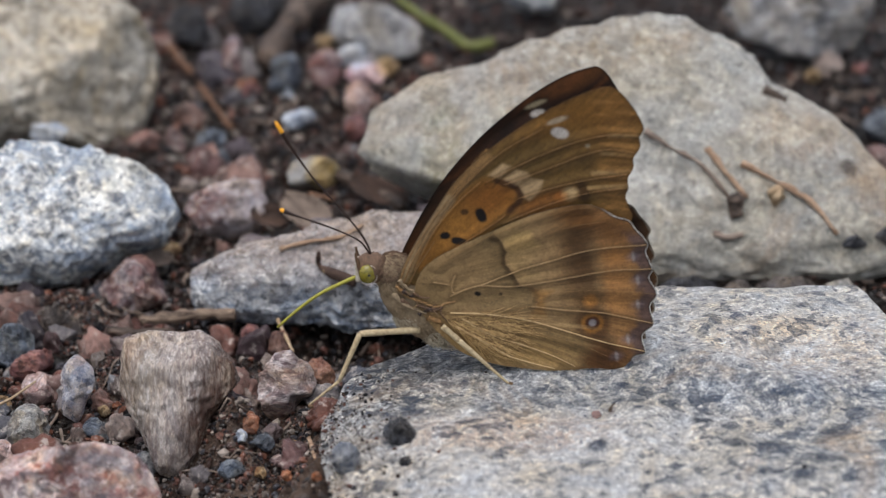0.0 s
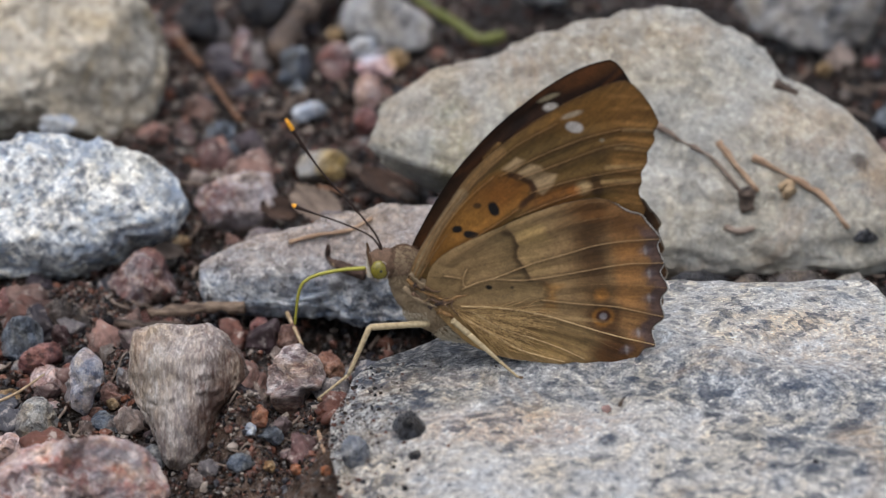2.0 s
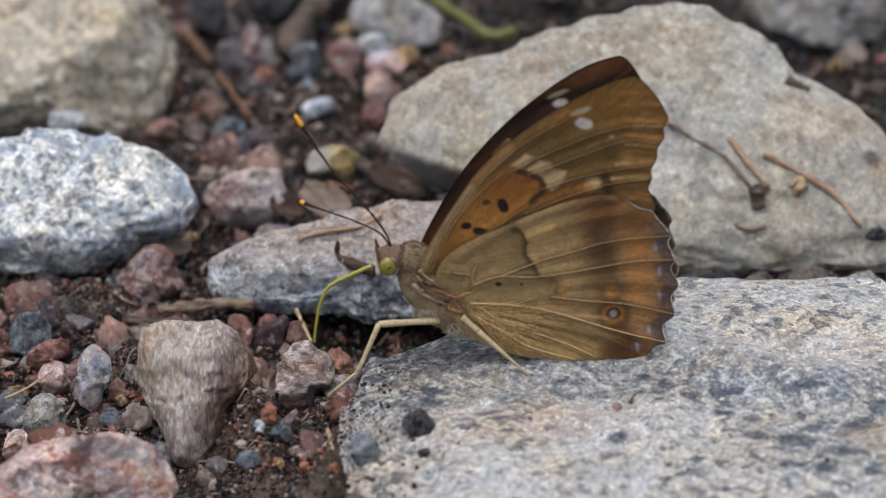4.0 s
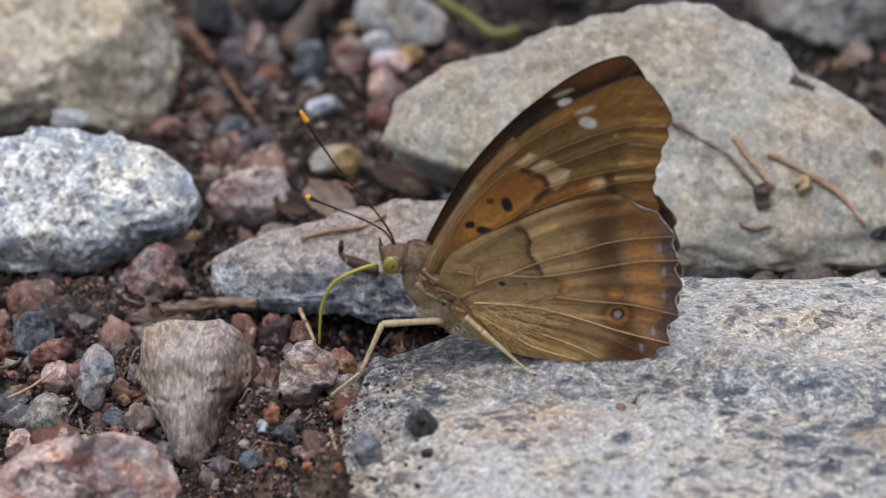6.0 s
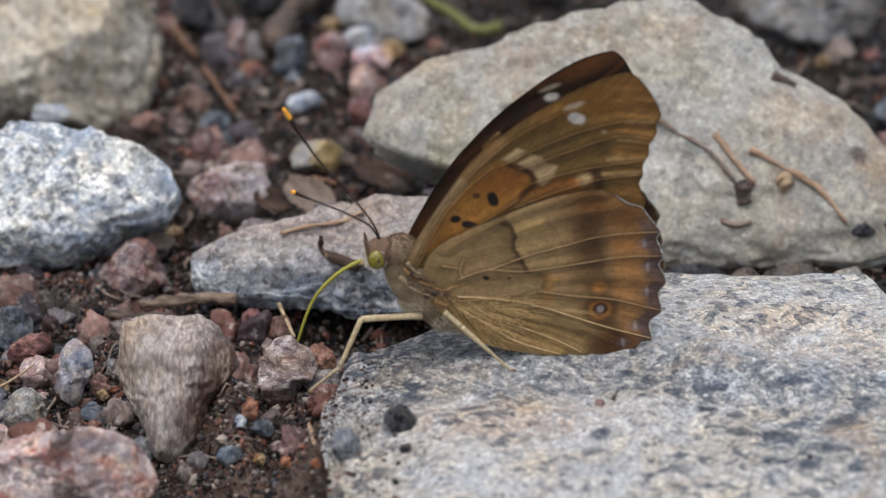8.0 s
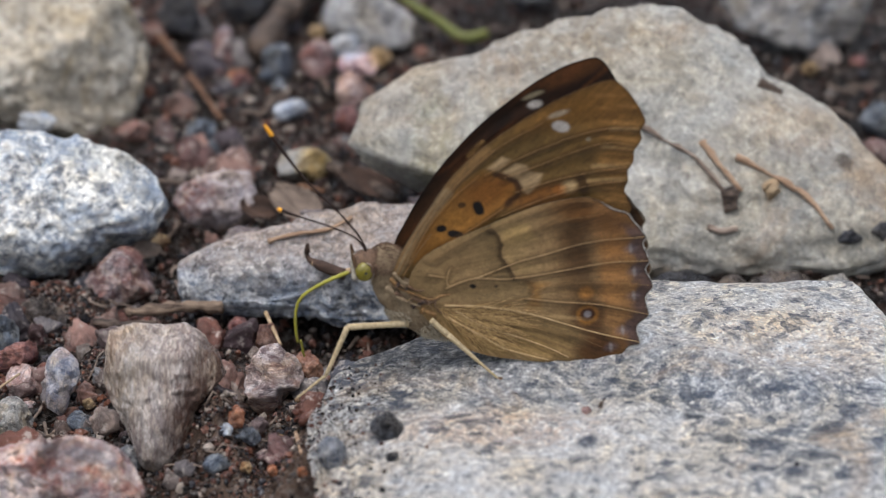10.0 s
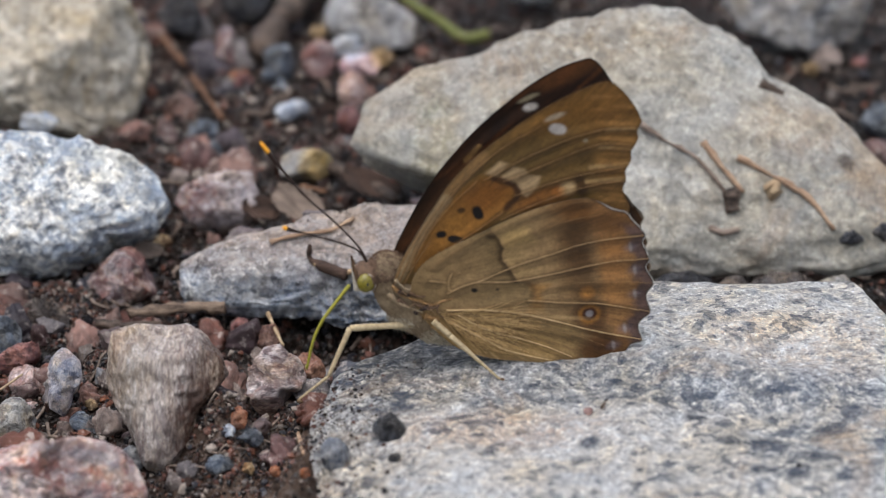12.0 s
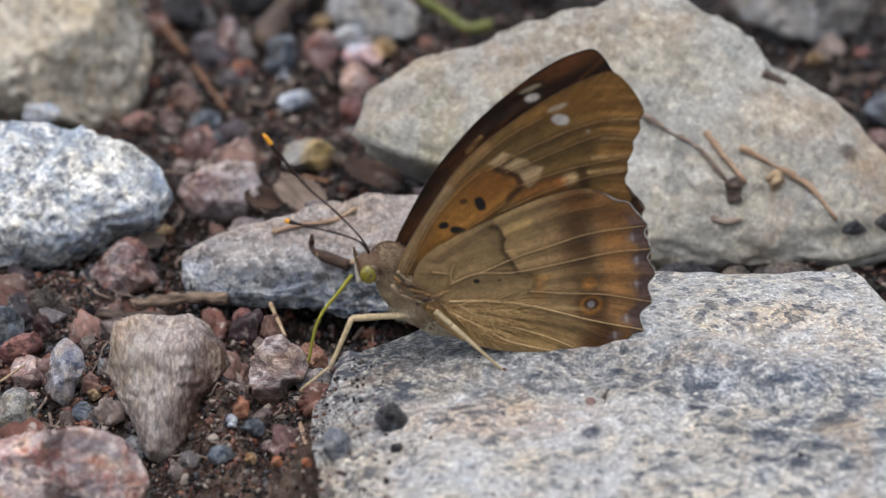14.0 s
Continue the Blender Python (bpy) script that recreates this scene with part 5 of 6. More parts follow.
def wing_sheet(name, outline, spacing, y_mid, under, upper, lean, parent, label, near=True):
    """A thin two-sided wing membrane filled inside its outline (x, z in millimetres), painted on both sides."""
    from mathutils.geometry import delaunay_2d_cdt
    rim = [Vector((float(a), float(b))) for a, b in outline]
    r = np.array(outline, float)
    lo, hi = r.min(0), r.max(0)
    gx, gz = np.meshgrid(np.arange(lo[0], hi[0], spacing), np.arange(lo[1], hi[1], spacing * 0.87))
    gx = gx + (np.arange(gx.shape[0]) % 2)[:, None] * spacing * 0.5
    g = np.stack([gx.ravel(), gz.ravel()], 1)
    inside = np.zeros(len(g), bool)
    for a, b in zip(r, np.roll(r, -1, 0)):
        hit = ((a[1] > g[:, 1]) != (b[1] > g[:, 1])) & (g[:, 0] < (b[0] - a[0]) * (g[:, 1] - a[1]) / (b[1] - a[1] + 1e-12) + a[0])
        inside ^= hit
    g = g[inside]
    gap = line_gap(g, list(r) + [r[0]])
    g = g[gap > spacing * 0.55]
    n = len(rim)
    co, _, tri, _, _, _ = delaunay_2d_cdt(rim + [Vector((float(a), float(b))) for a, b in g], [], [list(range(n))], 1, 1e-6)
    p = np.array([c[:] for c in co])
    edge = line_gap(p, list(r) + [r[0]])
    bow = lean(p)
    half = 0.045 * step(edge, 0.0, 0.25) + 0.012
    front = np.stack([p[:, 0], y_mid + bow - half, p[:, 1]], 1)
    back = np.stack([p[:, 0], y_mid + bow + half, p[:, 1]], 1)
    m = len(p)
    faces = []
    for t in tri:
        a, b, c = t
        n2 = (p[b][0] - p[a][0]) * (p[c][1] - p[a][1]) - (p[b][1] - p[a][1]) * (p[c][0] - p[a][0])
        if n2 < 0:
            a, b, c = a, c, b
        faces += [(a, b, c), (c + m, b + m, a + m)]
    for i in range(n):
        j = (i + 1) % n
        faces.append((i, i + m, j + m, j))
    me = mesh_of(name, np.concatenate([front, back]) * MM, faces, WING)
    layer = me.color_attributes.new("scales", "FLOAT_COLOR", "POINT")
    c = np.concatenate([under(p, edge), upper(p, edge)] if near else [upper(p, edge), under(p, edge)])
    layer.data.foreach_set("color", np.concatenate([c, np.ones((len(c), 1))], 1).astype(np.float32).ravel())
    return part(name, me, parent, label)


def veins(wing, lines, y_mid, lean, side, r0=0.06, r1=0.04, mat=None):
    for pts in lines:
        line = np.array(smooth_line(pts, 5))
        y = y_mid + lean(line) + side * 0.05
        n = len(line)
        v, f = tube([Vector((a[0], b, a[1])) * MM for a, b in zip(line, y)], [(r0 + (r1 - r0) * i / (n - 1)) * MM for i in range(n)], 6)
        part("vein", mesh_of("vein", v, f, mat or VEIN), wing, "pale raised wing vein")


FORE = [(-4.72, 7.88), (-4.17, 9.90), (-3.42, 11.84), (-1.93, 14.88), (-0.11, 18.12), (2.02, 21.71), (4.68, 24.83), (7.32, 27.22), (10.61, 29.74), (13.89, 31.88), (17.16, 33.53), (19.65, 34.38), (20.84, 34.24), (22.05, 33.17), (23.13, 31.74), (23.89, 30.45), (24.45, 29.02), (23.95, 27.87), (24.11, 26.71), (23.34, 25.27), (23.37, 23.96), (22.73, 22.65), (22.83, 21.34), (22.52, 20.10), (22.95, 18.71), (23.32, 17.09), (20.84, 13.99), (14.14, 12.51), (5.41, 10.27), (-0.66, 8.03), (-3.03, 8.40)]
HIND = [(-2.49, 6.53), (-2.28, 8.78), (-1.47, 10.65), (0.35, 12.36), (3.38, 14.14), (6.06, 15.54), (9.39, 17.16), (12.39, 18.34), (15.39, 19.15), (17.93, 19.37), (19.68, 18.78), (21.44, 17.68), (22.99, 17.16), (23.88, 15.98), (25.34, 14.14), (25.10, 12.95), (25.96, 10.72), (25.58, 9.45), (26.58, 7.43), (25.81, 5.63), (26.27, 3.36), (24.96, 1.70), (25.41, -0.43), (24.13, -0.96), (23.33, -1.88), (22.12, -2.72), (18.77, -2.57), (15.71, -2.72), (12.29, -2.64), (8.87, -2.26), (5.80, -1.50), (3.07, -0.28), (1.03, 1.55), (-1.01, 3.89)]
ROOT = (-3.36, 8.78)


def sag(p, lines):
    """The membrane sinks a little between the veins and is finely crumpled."""
    g = np.min([line_gap(p, smooth_line(l, 3)) for l in lines], axis=0)
    return 0.26 * step(g, 0.0, 1.4) + 0.05 * fbm(np.stack([p[:, 0] / 2.5, p[:, 1] / 2.5, p[:, 0] * 0], 1), 3, 3)


def fore_lean(p):
    """Wings part a little towards their tips, with a slight camber."""
    return -0.035 * np.maximum(p[:, 1] - 6, 0) - 0.25 * np.sin(np.clip((p[:, 0] + 4) / 28, 0, 1) * math.pi) + sag(p, FORE_VEINS)


def hind_lean(p):
    return -0.35 - 0.02 * np.maximum(p[:, 1] - 4, 0) - 0.35 * np.sin(np.clip((p[:, 0] + 3) / 29, 0, 1) * math.pi) + sag(p, HIND_VEINS)


def patch(p, corners, soft=0.18):
    """1 inside a polygon of (x, z), fading over soft millimetres at its sides."""
    q = np.array(corners, float)
    inside = np.zeros(len(p), bool)
    for a, b in zip(q, np.roll(q, -1, 0)):
        inside ^= ((a[1] > p[:, 1]) != (b[1] > p[:, 1])) & (p[:, 0] < (b[0] - a[0]) * (p[:, 1] - a[1]) / (b[1] - a[1] + 1e-12) + a[0])
    gap = line_gap(p, list(q) + [q[0]])
    return step(np.where(inside, gap, -gap), -soft, soft)


def fore_under(p, edge):
    c = Paint(p, (122, 93, 48))
    outer = across(p, [(17.2, 34.3), (17.9, 27.1), (18.2, 19.9)])
    c.lay(blob(p, (17.5, 30.6), 7.5, 3.2, 18, 0.7) * 0.7, (146, 100, 42))
    c.lay(blob(p, (12.5, 26.2), 5.5, 1.6, 26, 0.6) * 0.6, (106, 84, 45))
    c.lay(step(outer, 0, 3.4) * 0.6, (150, 106, 54))
    cell = patch(p, [(-3.0, 12.6), (0.2, 17.2), (3.2, 20.9), (5.6, 22.7), (8.2, 22.5), (9.8, 21.4), (10.0, 19.6), (6.8, 16.2), (2.0, 12.6), (-1.6, 9.5)], 0.5)
    c.lay(cell, (164, 112, 48))
    c.lay(cell * blob(p, (6.4, 20.0), 3.4, 1.8, 30, 0.6) * 0.7, (150, 92, 36))
    c.lay(blob(p, (2.2, 16.4), 2.8, 1.6, 50, 0.7) * 0.6, (190, 132, 58))
    c.lay(blob(p, (13.3, 19.6), 4.2, 1.3, 20, 0.5) * 0.85, (146, 92, 38))
    c.lay((1 - step(line_gap(p, [(-3.22, 11.02), (-1.32, 15.47), (2.03, 20.61), (6.01, 25.34)]), 0.34, 1.07)) * 0.8, (158, 122, 78))
    c.lay((1 - step(line_gap(p, [(-3.90, 9.15), (-2.34, 13.25), (-0.31, 16.94), (1.69, 19.88)]), 0.40, 0.94)) * 0.85, (184, 158, 120))
    c.lay(blob(p, (17.5, 20.9), 0.75, 1.7, 14, 0.5) * 0.9, (74, 50, 22))
    c.lay(blob(p, (18.1, 24.8), 0.9, 1.4, 14, 0.7) * 0.5, (92, 68, 36))
    for corners in ([(6.3, 23.1), (7.9, 24.6), (9.0, 24.3), (7.7, 22.7)], [(8.0, 22.6), (9.5, 23.9), (10.9, 23.5), (11.3, 22.9), (9.5, 21.6)], [(9.8, 21.7), (11.3, 22.7), (12.8, 22.4), (12.4, 21.1), (11.2, 19.7), (10.6, 20.1)]):
        c.lay(patch(p, corners, 0.22) * 0.92, (202, 170, 128))
    c.lay((1 - step(line_gap(p, [(7.3, 22.3), (8.6, 22.0), (9.6, 21.4), (10.15, 20.5), (9.9, 19.5), (8.8, 18.4)]), 0.14, 0.62)) * 0.92, (70, 40, 18))
    c.lay(blob(p, (15.9, 20.7), 0.95, 0.85, 20, 0.45) * 0.9, (212, 180, 132))
    c.lay(blob(p, (14.9, 20.3), 0.8, 0.6, 20, 0.5) * 0.6, (190, 116, 48))
    c.lay(blob(p, (14.61, 28.55), 1.05, 0.68, -14, 0.2), (206, 198, 192))
    c.lay(blob(p, (14.31, 30.15), 1.25, 0.36, 20, 0.35) * 0.85, (190, 172, 148))
    c.lay(blob(p, (17.9, 26.9), 0.30, 0.26, 0, 0.4) * 0.75, (190, 176, 150))
    for at, rx, rz, turn in (((5.46, 17.8), 9, 14, 22), ((1.2, 15.05), 9, 7, 10), ((2.84, 14.42), 14, 7, -6)):
        c.lay(blob(p, at, rx / 15, rz / 15, turn, 0.2, 2.6), (20, 14, 10))
    c.lay(blob(p, (3.50, 18.2), 0.5, 0.40, 0, 0.3) * 0.85, (58, 36, 18))
    for line in ([(20.4, 28.2), (24.0, 28.2)], [(19.6, 25.9), (23.3, 25.6)], [(18.6, 23.3), (22.9, 23.5)], [(18.2, 21.4), (22.6, 21.6)]):
        c.lay((1 - step(line_gap(p, line), 0.08, 0.42)) * 0.7, (200, 164, 112))
    rows = value_noise(np.stack([p[:, 0] * 0.22, p[:, 1] * 2.4 + p[:, 0] * 0.25, p[:, 0] * 0], 1), 9)
    c.lay(step(rows, 0.05, 0.65) * step(outer, 0, 2.68) * 0.6, (178, 130, 72))
    c.lay(step(-rows, 0.15, 0.75) * step(outer, 0, 2.68) * 0.35, (92, 62, 30))
    c.lay(step(-edge, -0.5, -0.1) * 0.45, (92, 64, 34))
    c.vein_shade(FORE_VEINS, (84, 58, 28), 0.5)
    c.grain(ROOT, 0.17, 31, 90)
    return c.c


def fore_upper(p, edge):
    c = Paint(p, (56, 34, 20))
    c.lay(blob(p, (17.35, 32.97), 4.70, 1.07, 25, 0.8) * 0.85, (116, 72, 34))
    streak = fbm(np.stack([(p[:, 0] + p[:, 1]) * 0.12, (p[:, 1] - 0.95 * p[:, 0]) * 0.9, p[:, 0] * 0], 1), 3, 44)
    c.lay(step(streak, -0.1, 0.7) * 0.65, (112, 66, 32))
    c.lay(step(-streak, 0.1, 0.8) * 0.6, (28, 18, 12))
    c.lay(blob(p, (-0.67, 14.66), 8.05, 0.94, 52, 0.7) * 0.5, (84, 54, 28))
    c.lay(step(-edge, -0.35, -0.1) * 0.6, (30, 20, 14))
    c.lay(blob(p, (11.92, 29.36), 1.34, 0.34, 24, 0.3) * 0.95, (214, 196, 160))
    c.lay(blob(p, (12.20, 28.20), 0.87, 0.47, 15, 0.25), (208, 200, 192))
    c.lay((1 - step(line_gap(p, [(4.60, 21.62), (6.20, 23.38)]), 0.20, 0.40)) * 0.8, (176, 136, 84))
    c.grain(ROOT, 0.2, 35)
    return c.c


def hind_under(p, edge):
    flat = np.stack([p[:, 0], p[:, 1], p[:, 0] * 0], 1)
    c = Paint(p, (172, 139, 97))
    c.lay(step(value_noise(flat / 3.0, 4), -0.2, 0.8) * 0.4, (132, 110, 74))
    inner = [(6.7, 17.4), (7.0, 15.6), (7.9, 14.3), (8.3, 13.2), (8.2, 11.6), (9.1, 10.2), (9.9, 8.8), (11.5, 8.3), (12.2, 7.5), (11.9, 6.3), (11.4, 4.5)]
    off = across(p, inner) + 0.15 * fbm(flat * 1.3, 2, 15)
    c.lay((1 - step(off, -0.3, 0.3)) * step(p[:, 1], 4.2, 6.2) * 0.55, (146, 122, 83))
    c.lay((1 - step(off, -0.3, 0.3)) * blob(p, (2.6, 11.0), 4.0, 3.0, 30, 0.7) * 0.6, (166, 134, 92))
    c.lay(step(off, -2.6, -0.1) * (1 - step(off, -0.1, 0.25)) * step(p[:, 1], 6.0, 8.0) * 0.5, (104, 84, 52))
    c.lay(step(off, 0, 0.5) * (1 - step(off, 1.3, 5.2)) * step(p[:, 1], 8.4, 10.0) * 0.85, (182, 150, 102))
    c.lay(patch(p, [(8.2, 14.6), (8.6, 13.2), (12.2, 13.8), (11.2, 15.9), (9.4, 15.6)], 0.7) * 0.7, (196, 162, 104))
    c.lay(patch(p, [(11.7, 8.1), (14.1, 8.0), (13.0, 6.9), (13.4, 4.4), (11.4, 4.4), (12.3, 6.6)], 0.5) * 0.75, (176, 128, 68))
    c.lay((1 - step(line_gap(p, [(6.7, 14.9), (7.8, 14.5), (8.35, 13.3), (8.2, 11.5), (9.1, 10.3), (9.9, 8.9)]), 0.05, 0.75)) * (1 - step(off, 0.0, 0.35)) * 0.85, (76, 56, 30))
    c.lay((1 - step(line_gap(p, [(11.4, 8.3), (12.2, 7.6), (12.0, 6.6)]), 0.05, 0.6)) * 0.6, (96, 68, 36))
    band = [(16.4, 19.15), (17.0, 14.73), (17.6, 10.27), (18.2, 5.78), (19.4, 1.24), (21.0, -2.57)]
    reach_out = across(p, band) + 0.8 * fbm(flat / 2, 3, 5)
    c.lay(step(reach_out, -5.2, -0.3) * (1 - step(reach_out, 0.6, 3.0)) * (0.45 + 0.3 * step(p[:, 1], 5, 13)), (98, 66, 30))
    c.lay(blob(p, (17.6, 14.2), 1.9, 3.4, 4, 0.9) * 0.6, (72, 44, 18))
    c.lay(blob(p, (17.4, 10.0), 1.7, 1.8, 4, 0.9) * 0.5, (80, 50, 22))
    c.lay(blob(p, (17.0, 17.8), 2.8, 1.4, -8, 0.7) * 0.7, (122, 78, 32))
    c.lay(step(across(p, band), 1.3, 3.2) * 0.85, (166, 118, 70))
    c.lay(blob(p, (21.2, 15.9), 3.0, 1.8, -30, 0.7) * 0.7, (112, 72, 32))
    for at, tone in (((21.6, 12.6), (182, 126, 70)), ((21.7, 9.4), (192, 136, 80)), ((21.7, 6.4), (194, 138, 80)), ((21.7, 3.0), (180, 132, 82))):
        c.lay(blob(p, at, 1.6, 1.25, -6, 0.6) * 0.75, tone)
    c.lay(blob(p, (8.85, 0.48), 8.72, 2.68, -14, 0.5) * 0.8, (184, 148, 92))
    c.lay(blob(p, (15.4, 1.6), 3.6, 1.5, -20, 0.7) * 0.6, (150, 122, 78))
    c.lay(blob(p, (20.6, -1.4), 3.0, 1.9, 12, 0.5) * 0.85, (104, 62, 24))
    c.lay(blob(p, (20.0, 0.7), 1.5, 2.2, 20, 0.7) * 0.75, (92, 58, 26))
    c.lay(step(-edge + 0.35 * fbm(flat, 2, 6), -2.2, -1.25) * step(across(p, band), 3.0, 4.6) * (1 - step(p[:, 1], 14.5, 16.5)) * 0.9, (96, 76, 74))
    for at in ((23.6, 12.4), (24.2, 9.3), (24.3, 6.0), (23.2, 1.4), (21.9, -0.9)):
        c.lay(blob(p, at, 0.75, 0.5, 10, 0.8) * 0.5, (126, 114, 124))
        c.lay(blob(p, at, 0.2, 0.55, 8, 0.8) * 0.6, (196, 186, 182))
    c.lay(step(-edge, -0.42, -0.14) * step(across(p, band), 1.34, 4.03) * 0.85, (52, 32, 20))
    c.lay(step(-edge, -0.15, -0.06) * step(across(p, band), 2.68, 4.70), (250, 246, 240))
    c.lay(blob(p, (18.6, 6.5), 1.7, 1.5, 0, 0.6) * 0.6, (100, 66, 30))
    c.lay(blob(p, (18.6, 6.55), 0.85, 0.85, 0, 0.5) * 0.9, (182, 126, 62))
    ring = np.hypot(p[:, 0] - 18.9, p[:, 1] - 3.6)
    c.lay((1 - step(ring, 1.6, 2.7)) * 0.7, (88, 54, 24))
    c.lay((1 - step(ring, 1.1, 1.6)) * 0.9, (166, 112, 46))
    c.lay((1 - step(ring, 0.72, 1.05)) * 0.95, (72, 34, 20))
    c.lay(1 - step(ring, 0.38, 0.56), (156, 148, 150))
    c.lay(blob(p, (5.1, 7.55), 0.42, 0.32, -20, 0.25), (24, 16, 10))
    c.lay(blob(p, (7.85, 7.5), 0.22, 0.22, 0, 0.3) * 0.8, (44, 30, 18))
    fan = p - np.array((0.42, 5.33))
    reach, way = np.hypot(fan[:, 0], fan[:, 1]), np.arctan2(fan[:, 1], fan[:, 0])
    hairs = fbm(np.stack([reach * 0.10, way * 30, reach * 0], 1), 3, 71, 0.8)
    low = (1 - step(way, -0.10, 0.08)) * (1 - step(reach, 13, 22))
    c.lay(step(hairs, 0.1, 0.9) * low * 0.7, (202, 168, 118))
    c.lay(step(-hairs, 0.1, 0.9) * low * 0.45, (112, 86, 52))
    c.vein_shade(HIND_VEINS_PALE, (84, 64, 38), 0.42)
    c.grain(ROOT, 0.2, 51, 110)
    return c.c


def hind_upper(p, edge):
    c = Paint(p, (58, 38, 22))
    c.lay(step(-edge, -1.2, -0.4) * 0.6, (96, 64, 34))
    c.lay(step(-edge, -0.12, -0.04) * 0.8, (206, 194, 176))
    c.grain(ROOT, 0.18, 55)
    return c.c


def turned(pts, about, degrees, shift=(0, 0)):
    a = radians(degrees)
    return [((x - about[0]) * math.cos(a) - (z - about[1]) * math.sin(a) + about[0] + shift[0], (x - about[0]) * math.sin(a) + (z - about[1]) * math.cos(a) + about[1] + shift[1]) for x, z in pts]


def away(lean):
    return lambda p: -lean(p)


HIND_VEINS_PALE = [
    [(2.44, 10.0), (2.15, 9.3), (2.02, 8.5), (2.1, 7.9), (2.5, 7.6)],
    [(1.9, 7.3), (3.94, 8.3), (5.81, 8.7), (9.18, 8.6), (13.2, 9.2), (17.22, 10.0), (21.23, 10.7), (25.8, 10.8)],
    [(4.6, 8.5), (6.0, 8.95), (7.2, 9.5), (10.48, 10.95), (13.81, 12.0), (17.14, 13.1), (20.47, 13.7), (25.15, 14.0)],
    [(11.5, 5.95), (15.99, 5.4), (20.06, 5.0), (23.46, 4.2), (26.1, 3.55)],
    [(-0.2, 9.05), (1.7, 8.75)],
]
HIND_VEINS_LOW = [
    [(1.82, 5.0), (6.0, 4.9), (9.93, 4.35), (13.33, 3.45), (16.75, 2.3), (20.17, 1.15), (25.2, -0.2)],
    [(3.2, 4.3), (6.59, 2.2), (10.68, 0.75), (14.11, -0.65), (16.9, -2.1)],
    [(2.6, 3.2), (6.61, 0.75), (9.01, -0.75), (12.09, -1.75), (14.5, -2.4)],
]
HIND_VEINS_DIM = [
    [(11.9, 5.9), (13.1, 7.2), (15.25, 7.85), (18.62, 8.05), (21.99, 7.9), (26.4, 7.45)],
    [(1.48, 5.4), (4.52, 5.15), (7.89, 5.5), (11.6, 5.95)],
    [(4.53, 4.25), (8.61, 3.1), (13.37, 1.95), (17.46, 0.8), (20.8, -0.8)],
    [(0.35, 11.02), (3.2, 13.2), (6.38, 15.2), (9.7, 16.65), (13.01, 17.9), (16.31, 18.8), (18.6, 18.9)],
    [(8.4, 13.7), (9.74, 14.25), (13.06, 15.5), (15.71, 16.4), (20.2, 17.2)],
]
HIND_VEINS = HIND_VEINS_PALE + HIND_VEINS_LOW + HIND_VEINS_DIM
EDGE_VEINS = [[(-4.45, 8.03), (-3.22, 11.69), (-1.66, 14.66), (1.49, 19.73), (5.35, 24.25)], [(-3.91, 8.18), (-2.54, 11.91), (-0.52, 15.76), (2.03, 19.29)], [(-3.23, 8.18), (-2.01, 11.02), (0.02, 14.36)]]
FORE_VEINS = [
    [(-2.82, 10.27), (-1.32, 14.36), (1.03, 18.56), (4.02, 22.43), (7.99, 26.28), (12.60, 29.16)],
    [(-2.48, 10.42), (-0.32, 15.32), (2.36, 19.15), (5.36, 22.22)],
    [(6.02, 22.22), (9.88, 24.45), (12.83, 25.9), (16.1, 27.3), (20.2, 28.3), (23.8, 28.2)],
    [(8.2, 21.9), (10.57, 22.85), (13.53, 24.1), (16.81, 25.5), (20.08, 26.4), (23.4, 26.0)],
    [(9.7, 20.0), (12.93, 21.2), (16.23, 22.1), (18.88, 22.65), (22.6, 23.2)],
    [(8.06, 16.80), (12.72, 19.00), (18.04, 20.76), (22.43, 21.34)],
    [(2.0, 13.2), (5.4, 15.6), (8.3, 17.9)],
]


def build_wings():
    fore = wing_sheet("forewing", polyline_outline(FORE), 0.125, NEAR, fore_under, fore_upper, fore_lean, butterfly, "orange-brown forewing underside with black and white spots")
    veins(fore, EDGE_VEINS, NEAR, fore_lean, -1, 0.11, 0.03, VEIN_DIM)
    veins(fore, FORE_VEINS, NEAR, fore_lean, -1, 0.045, 0.035, VEIN_DIM)
    hind = wing_sheet("hindwing", polyline_outline(HIND), 0.125, NEAR, hind_under, hind_upper, hind_lean, butterfly, "tan hindwing underside with an eyespot and scalloped edge")
    veins(hind, HIND_VEINS_PALE, NEAR, hind_lean, -1, 0.075, 0.05)
    veins(hind, HIND_VEINS_LOW, NEAR, hind_lean, -1, 0.11, 0.06, VEIN_BRIGHT)
    veins(hind, HIND_VEINS_DIM, NEAR, hind_lean, -1, 0.03, 0.022, VEIN_DIM)
    build_wing_hair(hind, HAIR_GOLD, 420, 91, "long golden hairs on the wing base")
    build_wing_hair(hind, HAIR_BROWN, 150, 92, "long brown hairs on the wing base")
    lead = [(-4.78, 8.06), (-4.08, 10.17), (-3.26, 12.12), (-0.67, 17.19), (2.04, 21.25), (5.39, 25.21), (8.72, 28.34), (12.04, 31.02), (15.35, 33.04), (18.33, 34.12), (19.46, 34.12), (20.54, 33.11), (21.51, 31.53)]
    far_fore = lead + turned(FORE[14:], ROOT, 0.8, (-0.5, -2.0))
    far_hind = turned(HIND, ROOT, -1.2, (0.5, -0.2))
    wing_sheet("forewing", polyline_outline(far_fore), 0.25, FAR, fore_under, fore_upper, away(fore_lean), butterfly, "dark brown forewing upper side with white spots", False)
    wing_sheet("hindwing", polyline_outline(far_hind), 0.3, FAR, hind_under, hind_upper, away(hind_lean), butterfly, "hindwing on the far side", False)


